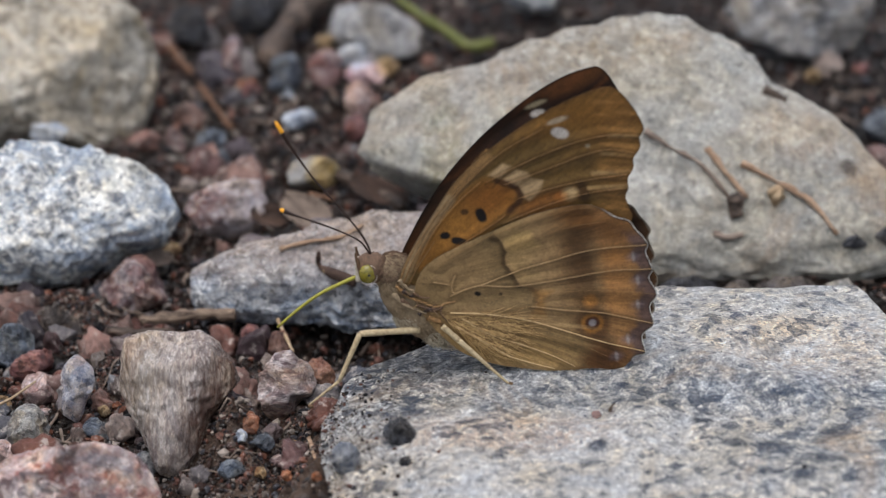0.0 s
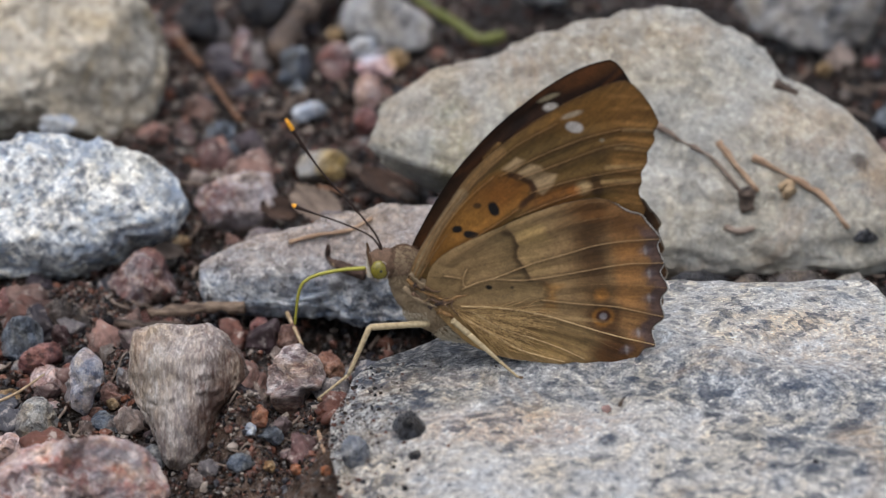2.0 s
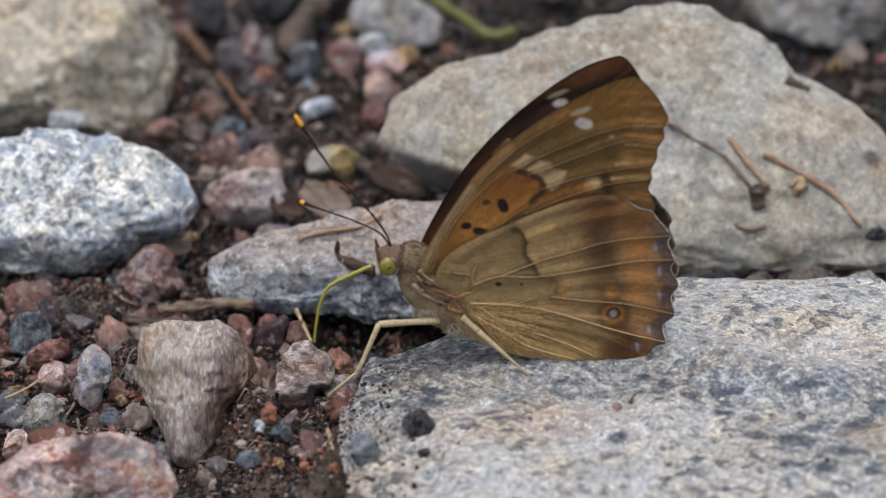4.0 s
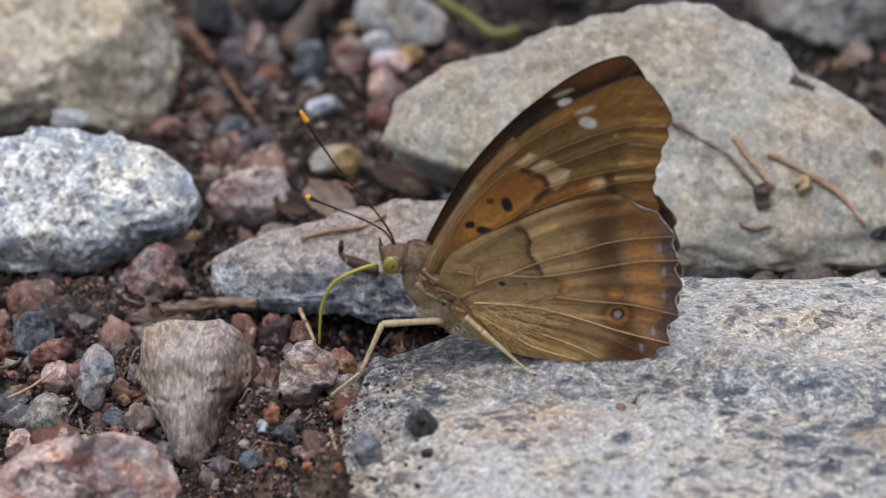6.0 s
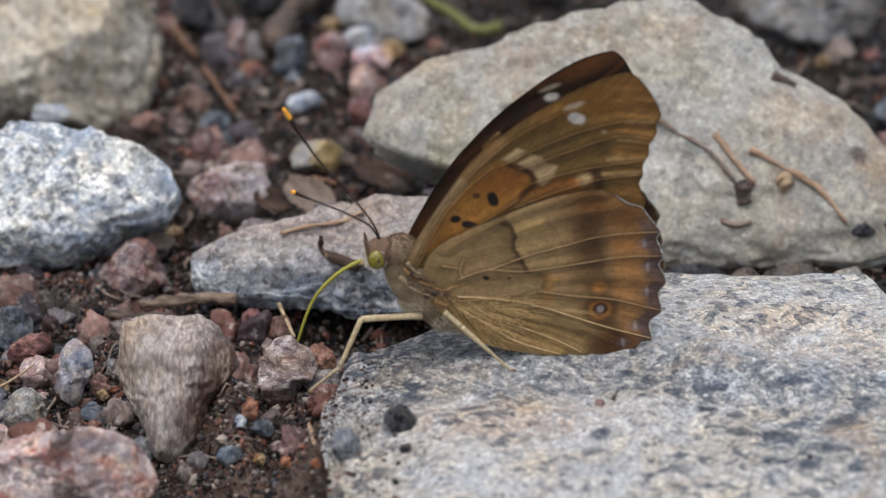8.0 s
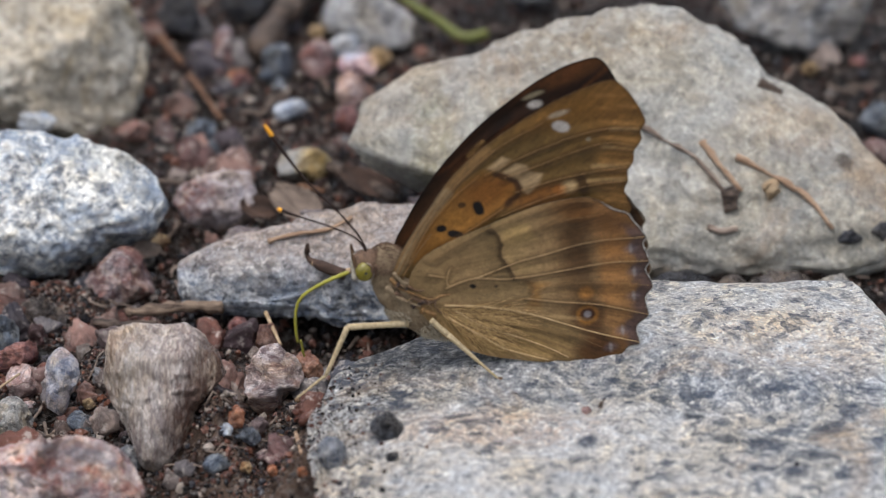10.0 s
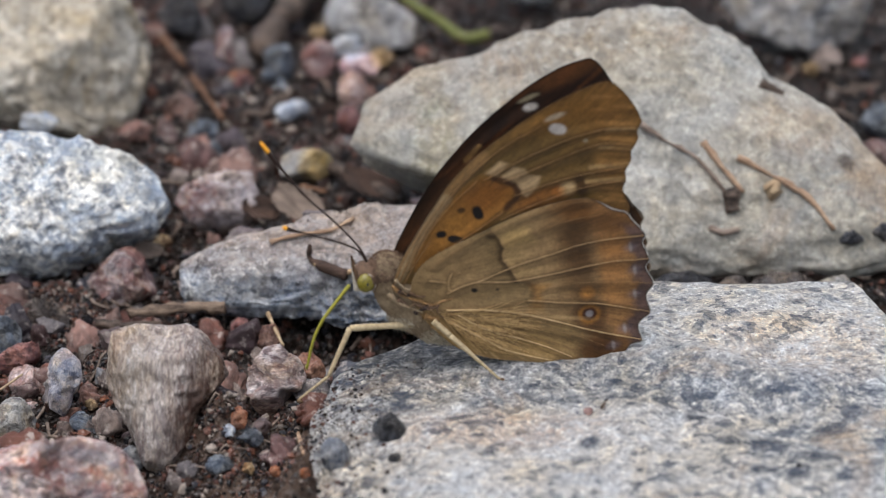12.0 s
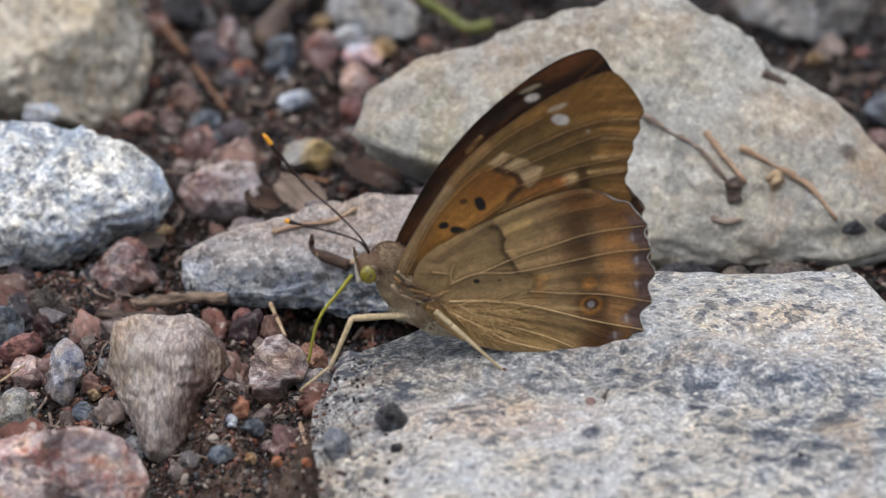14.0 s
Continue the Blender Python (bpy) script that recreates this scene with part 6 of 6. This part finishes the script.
def build_wing_hair(wing, mat, count, seed, label):
    """Long hairs that lie on the lower half of the hindwing and fan out from its base."""
    rng = np.random.default_rng(seed)
    base = np.array((0.82, 4.57))
    verts, faces = [], []
    for _ in range(count):
        way = radians(rng.uniform(-46, 3))
        start, length = rng.uniform(0.3, 8.0), rng.uniform(2.0, 5.5)
        bend = radians(rng.normal() * 5)
        p = np.array([base + (start + length * s) * np.array((math.cos(way + bend * s), math.sin(way + bend * s))) for s in (0.0, 0.35, 0.7, 1.0)])
        if p[:, 1].min() < (8.87, -1.80)[1]:
            continue
        y = NEAR + hind_lean(p) - 0.06 - 0.05 * rng.uniform(0, 1)
        v, f = tube([Vector((q[0], d, q[1])) * MM for q, d in zip(p, y)], [0.03 * MM, 0.05 * MM, 0.04 * MM, 0.006 * MM], 3)
        faces += [tuple(i + len(verts) for i in t) for t in f]
        verts += v
    return tagged(part("hair", mesh_of("hair", verts, faces, mat), wing, label), kind="stuff")


def lumpy(path, radii, squash, mat, name, seed, sides=28, rough=0.05):
    """A soft body part along a path of (x, z), rounded at both ends."""
    line = smooth_line(path, 10)
    rad = np.interp(np.linspace(0, 1, len(line)), np.linspace(0, 1, len(radii)), radii)
    v, f = tube([Vector((p[0], 0, p[1])) * MM for p in line], [max(r, 0.05) * MM for r in rad], sides, squash)
    q = np.array([w[:] for w in v])
    c = np.repeat(np.array([(p[0], 0, p[1]) for p in line]) * MM, sides, 0)
    q = q + (q - c) * (fbm(q * 2200, 3, seed) * rough)[:, None]
    return mesh_of(name, q, f, mat)


def fur(name, root, spread, way, count, length, mat, parent, seed, label):
    """Short hairs that stand on a body part; root and spread in millimetres."""
    rng = np.random.default_rng(seed)
    verts, faces = [], []
    for _ in range(count):
        d = rng.normal(size=3)
        d /= np.linalg.norm(d)
        base = np.array(root) + d * np.array(spread)
        out = d * 0.75 + np.array(way) + rng.normal(size=3) * 0.25
        out /= np.linalg.norm(out)
        n = length * rng.uniform(0.5, 1.2)
        bend = rng.normal(size=3) * 0.15 * n
        v, f = tube([Vector(base) * MM, Vector(base + out * n * 0.55 + bend * 0.4) * MM, Vector(base + out * n + bend) * MM], [0.038 * MM, 0.03 * MM, 0.008 * MM], 3)
        faces += [tuple(i + len(verts) for i in t) for t in f]
        verts += v
    return tagged(part(name, mesh_of(name, verts, faces, mat), parent, label), kind="stuff")


def build_body():
    part("thorax", lumpy([(-6.50, 9.84), (-5.01, 8.79), (-3.26, 6.53), (-1.36, 3.81), (0.82, 1.83), (3.56, 0.46)], [1.9, 2.6, 3.4, 3.4, 2.6, 1.5], 0.76, FUR, "thorax", 3), butterfly, "furry grey-brown thorax")
    part("abdomen", lumpy([(0.68, 1.53), (4.10, 0.61), (8.22, -0.38), (12.33, -1.15), (15.76, -1.38)], [1.2, 1.7, 1.8, 1.4, 0.3], 0.9, FUR_PALE, "abdomen", 5), butterfly, "pale furry abdomen between the wings")
    for k, (c, s, mat, tone) in enumerate((
            ((-5.15, 9.54), (2.2, 2.3, 1.9), FUR_DARK, "dark brown"), ((-4.61, 7.89), (2.3, 2.45, 2.2), FUR, "grey-brown"), ((-2.99, 5.47), (2.9, 2.5, 2.8), FUR, "grey-brown"),
            ((-2.86, 3.35), (2.3, 2.4, 1.9), FUR_PALE, "whitish"), ((-1.1, 2.9), (2.6, 2.5, 2.0), FUR, "grey-brown"), ((0.4, 1.2), (2.1, 2.4, 1.5), FUR_PALE, "whitish"), ((2.05, 0.92), (2.4, 2.3, 1.7), FUR_PALE, "whitish"))):
        fur("fur", (c[0], 0, c[1]), s, (1.0, 0, -0.9), 1200, 0.6, mat, butterfly, 60 + k, "short %s hairs of the thorax" % tone)


def build_joints():
    """Folds, strips of crevice shade and small plates where the wings meet the thorax."""
    folds = [
        ([(-4.6, 8.5), (-3.6, 7.4), (-2.4, 6.7), (-0.9, 6.2)], 0.26, 0.12, VEIN_DIM), ([(-5.0, 7.4), (-3.4, 5.9), (-1.0, 4.9)], 0.36, 0.14, FUR), ([(-1.0, 6.1), (0.3, 5.8), (1.5, 6.3), (2.5, 6.5)], 0.17, 0.09, VEIN_DIM),
        # the dark ANTENNA strips stand in for shade in the crevices
        ([(-2.0, 4.7), (-0.4, 5.5)], 0.3, 0.2, ANTENNA), ([(-0.3, 5.2), (1.3, 5.8)], 0.22, 0.1, PALP), ([(-4.3, 9.3), (-3.3, 8.2), (-2.5, 7.9)], 0.22, 0.1, FUR), ([(-0.9, 4.4), (0.9, 3.6)], 0.42, 0.26, VEIN_DIM),
        ([(-3.9, 7.9), (-2.9, 7.2), (-2.0, 7.4)], 0.24, 0.14, ANTENNA), ([(-2.6, 7.6), (-1.6, 7.0), (-0.6, 7.0)], 0.2, 0.1, PALP), ([(-4.1, 6.7), (-2.7, 5.8)], 0.26, 0.12, FUR_DARK), ([(-2.2, 6.0), (-0.9, 5.6), (0.1, 5.5)], 0.2, 0.12, FUR_DARK),
    ]
    for k, (line, r0, r1, mat) in enumerate(folds):
        pts = [Vector((q[0], NEAR - 0.42 - 0.05 * (k % 3), q[1])) * MM for q in line]
        v, f = rod(pts, r0 * MM, r1 * MM, 10, 6, 0, k, 0.35)
        part("wing_joint", mesh_of("wing_joint", v, f, mat), butterfly, "soft fold and crevice shade at the wing base")
    rng = np.random.default_rng(8)
    start, bend, end = np.array((-4.45, 8.33)), np.array((-2.29, 6.08)), np.array((1.91, 4.72))
    for k in range(16):
        s = rng.uniform(0, 1)
        mid = (start + (bend - start) * 2 * s if s < 0.5 else bend + (end - bend) * (2 * s - 1)) + rng.normal(size=2) * 0.4
        way = np.array((1.0, -0.5)) + rng.normal(size=2) * 0.45
        way *= rng.uniform(0.3, 0.8) / np.hypot(*way)
        deep = NEAR - 0.5 - rng.uniform(0, 0.25)
        pts = [Vector((q[0], deep, q[1])) * MM for q in (mid - way, mid + rng.normal(size=2) * 0.12, mid + way)]
        r = rng.uniform(0.06, 0.13)
        v, f = rod(pts, r * MM, r * 0.45 * MM, 8, 5, 0, k, 0.6)
        part("wing_joint", mesh_of("wing_joint", v, f, (PALP, VEIN, FUR_DARK, LEG_TIP)[k % 4]), butterfly, "small plate at the wing base")


def leg(points, radii):
    """A jointed leg through points (x, y, z) in millimetres."""
    names = ("femur", "tibia", "tarsus")
    pts = [Vector(p) for p in points]
    holder = new("leg")
    holder.parent = butterfly
    for i, name in enumerate(names):
        a, b = pts[i], pts[i + 1]
        line = [a, a.lerp(b, 0.12), a.lerp(b, 0.5), a.lerp(b, 0.9), b]
        r = radii[i]
        v, f = tube([p * MM for p in line], [r * q * MM for q in ((1.2, 1.1, 1.0, 1.1, 0.95) if name == "femur" else (1.1, 1.1, 0.95, 0.8, 0.75))], 10)
        if name == "tarsus":
            line = [a.lerp(b, k / 10) for k in range(11)]
            v, f = tube([p * MM for p in line], [r * (1.0 if k % 2 else 0.82) * (1 - 0.03 * k) * MM for k in range(11)], 8)
        part(name, mesh_of(name, v, f, LEG if i < 2 else LEG), holder)
    tip = pts[-1]
    v, f = tube([tip * MM, (tip + Vector((0.3, -0.1, -0.06))) * MM, (tip + Vector((0.62, -0.15, -0.2))) * MM], [radii[2] * 1.1 * MM, radii[2] * 1.6 * MM, 0.08 * MM], 8)
    part("claw", mesh_of("claw", v, f, LEG_TIP), holder, "small brown claw")
    return tagged(holder, "slender cream-coloured jointed leg")


EYE_AT = (-8.14, 8.71)
ANT_ROOT = tuple(a - b for a, b in zip((-7.71, 10.96), EYE_AT))
head = new("head")
head.parent = butterfly
tagged(head, "small grey-brown head with large eyes")


def from_eye(p):
    return (p[0] - EYE_AT[0], p[1] - EYE_AT[1])


def build_head():
    part("skull", lumpy([from_eye((-9.48, 9.84)), from_eye((-8.47, 9.84)), from_eye((-7.32, 9.54)), from_eye((-5.96, 9.09))], [0.7, 1.6, 1.9, 1.5], 1.0, FUR_DARK, "skull", 9), head, "furry brown head")
    d, f = ball(4)
    for side in (-1, 1):
        e = d * np.array([1.06, 0.75, 1.22]) + np.array([0.08, side * 1.45, 0.66])
        part("eye", mesh_of("eye", e * MM, f, EYE), head, "yellow-green round compound eye")
        ring = [(1.12 * math.cos(a) + 0.1, side * 1.72, 1.3 * math.sin(a) + 0.66) for a in np.linspace(-2.3, 1.3, 33)]
        v, g = tube([Vector(p) * MM for p in ring], [0.045 * MM] * 33, 6)
        part("eye_rim", mesh_of("eye_rim", v, g, EYE_RIM), head, "thin whitish rim of the eye")
        spot = ball(2)[0] * np.array([0.2, 0.1, 0.2]) + np.array([0.25, side * 2.17, 0.8])
        part("eye_spot", mesh_of("eye_spot", spot * MM, ball(2)[1], PUPIL), head, "dark spot in the eye")
        v, g = rod([Vector((*q, 0)).xzy * MM + Vector((0, side * 0.9, 0)) * MM for q in (from_eye((-8.81, 9.09)), from_eye((-9.21, 10.44)), from_eye((-9.53, 11.86)))], 0.42 * MM, 0.12 * MM, 8)
        part("palp", mesh_of("palp", v, g, PALP), head, "pointed brown palp")
        v, g = rod([Vector((*q, 0)).xzy * MM + Vector((0, side * 0.8, 0)) * MM for q in (from_eye((-9.09, 8.19)), from_eye((-9.21, 9.46)), from_eye((-9.34, 10.74)))], 0.45 * MM, 0.25 * MM, 8)
        part("palp_front", mesh_of("palp_front", v, g, EYE_RIM), head, "pale front of the palp")
    fur("fur", (0.7, 0, 0.9), (1.7, 1.75, 1.35), (0.4, 0, 0.4), 900, 0.55, FUR_DARK, head, 77, "short brown hairs of the head")


def antenna(points, label):
    """A thin dark antenna with an orange club; it turns about its root on the head."""
    holder = new("antenna")
    holder.parent = head
    line = smooth_line([(p[0] - ANT_ROOT[0], p[1] - ANT_ROOT[1]) for p in map(from_eye, points)], 8)
    n = len(line)
    prof = [0.12 + 0.17 * float(step(np.array(i / (n - 1)), 0.72, 0.94)) for i in range(n)]
    prof[-1], prof[-2] = 0.12, 0.26
    v, f = tube([Vector((p[0], 0, p[1])) * MM for p in line], [r * MM for r in prof], 8)
    me = mesh_of("antenna", v, f, [ANTENNA, CLUB])
    for poly in me.polygons:
        if min(poly.vertices) >= 8 * int(0.94 * (n - 1)):
            poly.material_index = 1
    bpy.data.objects.remove(holder)
    ob = part("antenna", me, head, label)
    ob.location = (ANT_ROOT[0] * MM, 0, ANT_ROOT[1] * MM)
    return ob


build_wings()
build_body()
build_joints()
build_head()
MID_LEG = leg([(-1.90, -2.20, 2.31), (-8.98, -4.50, 2.92), (-11.53, -5.50, -2.95), (-15.26, -5.20, -6.39)], [0.38, 0.31, 0.22])
HIND_LEG = leg([(0.89, -3.60, 3.45), (2.86, -3.80, 1.66), (6.53, -4.20, -1.71), (8.92, -4.40, -3.89)], [0.34, 0.31, 0.24])
ANTENNA_A = antenna([(-7.71, 10.96), (-7.90, 12.08), (-8.90, 14.09), (-11.42, 17.58), (-14.07, 20.74), (-16.68, 24.76), (-18.81, 28.60)], "dark antenna with a bright orange tip")
ANTENNA_B = antenna([(-7.71, 10.96), (-8.24, 12.08), (-9.31, 13.28), (-12.13, 14.69), (-14.81, 15.73), (-17.16, 16.62), (-18.49, 17.21)], "dark antenna with a bright orange tip, held lower")
LINKS, LINK = 15, 1.11


def build_proboscis():
    links = []
    for k in range(LINKS):
        r0, r1 = 0.25 - 0.008 * k, 0.25 - 0.008 * (k + 1)
        v, f = tube([Vector((x, 0, 0)) * MM for x in (-r0 * 0.8, -r0 * 0.4, 0, LINK / 2, LINK, LINK + r1 * 0.4, LINK + r1 * 0.8)], [r0 * 0.5 * MM, r0 * 0.9 * MM, r0 * MM, (r0 + r1) / 2 * MM, r1 * MM, r1 * 0.9 * MM, r1 * 0.5 * MM], 10)
        links.append(part("proboscis_link", mesh_of("proboscis_link", v, f, TONGUE), head, "yellow-green piece of the proboscis"))
    return links


PROBOSCIS = build_proboscis()


# ---- what moves ----
def chain(points):
    """Poses of the proboscis pieces along a bent line of (x, z) from the mouth; what is left over runs back into the earth."""
    line = smooth_line(points, 8)
    dist = np.concatenate([[0], np.cumsum([np.hypot(*(b - a)) for a, b in zip(line[:-1], line[1:])])])
    line = np.array(line)

    def at(s):
        over = max(0.0, s - dist[-1])
        return Vector((float(np.interp(s, dist, line[:, 0])), over * 0.9, float(np.interp(s, dist, line[:, 1])) - over * 0.43))

    out = []
    for k in range(LINKS):
        a, b = at(k * LINK), at((k + 1) * LINK)
        d = (b - a).normalized()
        yaw, dip = math.asin(max(-1, min(1, d.y))), math.atan2(-d.z, d.x)
        out.append(Matrix.Translation(a * MM) @ pose(0, 0, 0, 0, math.degrees(dip), 0) @ pose(0, 0, 0, 0, 0, math.degrees(yaw)))
    return out


def motions():
    body = [
        (0.0, pose(-0.00097, 0.00550, 0.01542, -0.01, 0.00, -0.00)),
        (0.5, pose(-0.00092, 0.00550, 0.01556, 0.93, -0.07, -1.15)),
        (1.0, pose(-0.00095, 0.00550, 0.01558, 1.16, 0.50, 0.19)),
        (1.5, pose(-0.00103, 0.00550, 0.01560, 2.08, 1.19, 0.48)),
        (2.0, pose(-0.00103, 0.00550, 0.01551, 0.76, 0.82, 1.87)),
        (2.5, pose(-0.00105, 0.00550, 0.01542, 0.70, 0.26, 0.95)),
        (3.0, pose(-0.00098, 0.00550, 0.01550, 0.26, 0.45, 1.61)),
        (3.5, pose(-0.00105, 0.00550, 0.01555, 1.02, 0.60, 1.57)),
        (6.0, pose(-0.00098, 0.00550, 0.01556, 0.37, 0.62, 0.57)),
        (6.5, pose(-0.00087, 0.00550, 0.01577, 0.75, 1.00, 0.45)),
        (7.0, pose(-0.00073, 0.00550, 0.01587, 1.36, 1.80, 1.53)),
        (7.5, pose(-0.00069, 0.00550, 0.01610, 1.91, 2.83, 2.62)),
        (8.0, pose(-0.00074, 0.00550, 0.01583, 1.41, 1.95, 2.89)),
        (8.5, pose(-0.00084, 0.00550, 0.01581, 2.26, 1.45, 2.78)),
        (9.0, pose(-0.00072, 0.00550, 0.01598, 2.56, 2.05, 2.85)),
        (11.5, pose(-0.00060, 0.00550, 0.01533, 2.97, -0.63, 5.30)),
        (12.0, pose(-0.00060, 0.00550, 0.01528, 3.24, -0.47, 5.37)),
        (12.5, pose(-0.00062, 0.00550, 0.01524, 2.70, -0.14, 5.73)),
        (13.0, pose(-0.00059, 0.00550, 0.01520, 3.25, -0.40, 5.71)),
        (13.5, pose(-0.00061, 0.00550, 0.01519, 3.13, -0.31, 5.52)),
        (14.0, pose(-0.00064, 0.00550, 0.01514, 3.22, -0.25, 6.28)),
    ]
    walk(butterfly, body)
    rest = Matrix.Translation([c * MM for c in ORIGIN])
    for limb in (MID_LEG, HIND_LEG):
        walk(limb, [(t, m.inverted() @ rest) for t, m in body])
    walk(head, [
        (0.0, pose(-0.00814, 0.0, 0.00871, 0, 0.00, 0)),
        (0.5, pose(-0.00825, 0.0, 0.00855, 0, -0.34, 0)),
        (1.0, pose(-0.00817, 0.0, 0.00847, 0, -0.12, 0)),
        (1.5, pose(-0.00800, 0.0, 0.00830, 0, -0.54, 0)),
        (2.0, pose(-0.00801, 0.0, 0.00837, 0, -0.67, 0)),
        (2.5, pose(-0.00809, 0.0, 0.00847, 0, -0.47, 0)),
        (3.0, pose(-0.00800, 0.0, 0.00852, 0, -0.51, 0)),
        (3.5, pose(-0.00803, 0.0, 0.00836, 0, -0.53, 0)),
        (6.0, pose(-0.00809, 0.0, 0.00839, 0, -0.00, 0)),
        (6.5, pose(-0.00812, 0.0, 0.00841, 0, -0.32, 0)),
        (7.0, pose(-0.00794, 0.0, 0.00841, 0, -0.53, 0)),
        (7.5, pose(-0.00787, 0.0, 0.00817, 0, -1.43, 0)),
        (8.0, pose(-0.00784, 0.0, 0.00824, 0, -1.21, 0)),
        (8.5, pose(-0.00791, 0.0, 0.00826, 0, -1.00, 0)),
        (9.0, pose(-0.00772, 0.0, 0.00823, 0, -1.44, 0)),
        (11.5, pose(-0.00771, 0.0, 0.00767, 0, -2.05, 0)),
        (12.0, pose(-0.00767, 0.0, 0.00761, 0, -2.24, 0)),
        (12.5, pose(-0.00759, 0.0, 0.00757, 0, -2.43, 0)),
        (13.0, pose(-0.00764, 0.0, 0.00760, 0, -2.35, 0)),
        (13.5, pose(-0.00770, 0.0, 0.00761, 0, -2.38, 0)),
        (14.0, pose(-0.00761, 0.0, 0.00760, 0, -2.29, 0)),
    ])
    root = (ANT_ROOT[0] * MM, 0, ANT_ROOT[1] * MM)
    walk(ANTENNA_A, [(t, pose(*root, 0, a, 0)) for t, a in (
        (0.0, 0.0), (0.5, -0.2), (1.0, -0.1), (1.5, -0.3), (2.0, -0.4), (2.5, -0.3), (3.0, -0.3), (3.5, -0.3), (6.0, 0.0), (6.5, -0.2), (7.0, -0.4), (7.5, -1.0), (8.0, -0.9), (8.5, -0.7), (9.0, -1.1), (11.5, -1.6), (12.0, -1.7), (12.5, -1.8), (13.0, -1.8), (13.5, -1.8), (14.0, -1.7),
    )])
    walk(ANTENNA_B, [(t, pose(*root, 0, a, b)) for t, a, b in (
        (0.0, 0.0, 0), (0.5, -2.0, 0), (1.0, 0.0, 0), (1.5, -0.2, 0), (2.0, 0.9, 0), (2.5, -0.1, 0), (3.0, 1.4, 0), (3.5, 0.4, 0), (6.0, 2.2, 0), (6.5, 2.4, 0), (7.0, 3.5, 0), (7.5, 2.4, 0), (8.0, 2.7, 0), (8.5, 1.7, 0), (9.0, 1.7, 0), (11.5, 6.4, 15), (12.0, 5.8, 15), (12.5, 6.1, 15), (13.0, 5.2, 15), (13.5, 5.0, 15), (14.0, 4.9, 15),
    )])
    sips = [
        (0.0, chain([(-1.36, -0.38), (-5.47, -2.49), (-8.57, -4.91), (-10.79, -7.04)])),
        (0.5, chain([(-1.63, -0.14), (-4.64, -1.10), (-7.74, -2.74), (-9.84, -5.23), (-11.40, -7.51)])),
        (1.0, chain([(-1.70, -0.09), (-4.21, -1.16), (-7.28, -3.30), (-9.69, -6.35), (-11.64, -9.42)])),
        (1.5, chain([(-1.90, 0.12), (-4.47, -0.66), (-7.86, -1.99), (-9.22, -3.51), (-10.60, -7.54)])),
        (2.0, chain([(-1.69, 0.22), (-4.73, -0.03), (-8.13, -0.94), (-9.51, -2.68), (-10.11, -7.22)])),
        (2.5, chain([(-1.83, 0.08), (-4.41, -0.74), (-7.13, -1.87), (-8.17, -2.99), (-8.63, -9.06)])),
        (3.0, chain([(-1.96, -0.08), (-4.34, -0.83), (-7.40, -2.34), (-8.44, -3.47), (-9.67, -8.39)])),
        (3.5, chain([(-1.96, -0.01), (-4.67, -1.30), (-7.05, -2.66), (-7.95, -4.54), (-9.04, -9.85)])),
    ]
    sips += [
        (6.0, chain([(-1.82, 0.05), (-4.17, -0.81), (-6.86, -2.50), (-8.22, -5.52), (-8.57, -10.45)])),
        (6.5, chain([(-1.88, -0.03), (-4.50, -1.20), (-6.85, -2.74), (-8.33, -5.01), (-9.42, -10.32)])),
        (7.0, chain([(-1.94, -0.06), (-5.07, -2.31), (-7.39, -4.48), (-9.05, -7.15), (-9.98, -9.07)])),
        (7.5, chain([(-1.81, 0.09), (-4.82, -0.39), (-7.48, -1.37), (-8.59, -3.87), (-7.00, -11.34)])),
        (8.0, chain([(-1.87, -0.19), (-4.34, -1.73), (-6.68, -4.24), (-8.02, -6.90), (-9.24, -10.92)])),
        (8.5, chain([(-1.68, -0.25), (-4.50, -2.30), (-6.52, -4.19), (-7.55, -6.83), (-8.79, -10.78)])),
        (9.0, chain([(-1.81, 0.04), (-5.15, -0.54), (-8.50, -1.93), (-8.98, -4.92), (-7.18, -11.81)])),
    ]
    sips += [
        (11.5, chain([(-1.83, -0.45), (-3.84, -2.84), (-5.31, -5.04), (-6.36, -8.01), (-7.37, -11.39)])),
        (12.0, chain([(-1.90, -0.38), (-3.77, -2.77), (-5.37, -4.97), (-6.54, -7.56), (-7.50, -11.32)])),
        (12.5, chain([(-1.83, -0.38), (-3.89, -2.63), (-5.55, -4.82), (-6.64, -7.43), (-7.42, -11.57)])),
        (13.0, chain([(-1.89, -0.38), (-3.83, -2.85), (-5.63, -5.03), (-6.81, -8.00), (-7.54, -11.24)])),
        (13.5, chain([(-1.82, -0.31), (-3.82, -2.63), (-5.65, -5.19), (-6.82, -8.17), (-7.49, -11.56)])),
        (14.0, chain([(-1.88, -0.16), (-3.68, -2.49), (-5.48, -4.68), (-6.63, -7.28), (-7.54, -11.42)])),
    ]
    for k, link in enumerate(PROBOSCIS):
        walk(link, [(t, poses[k]) for t, poses in sips])


motions()
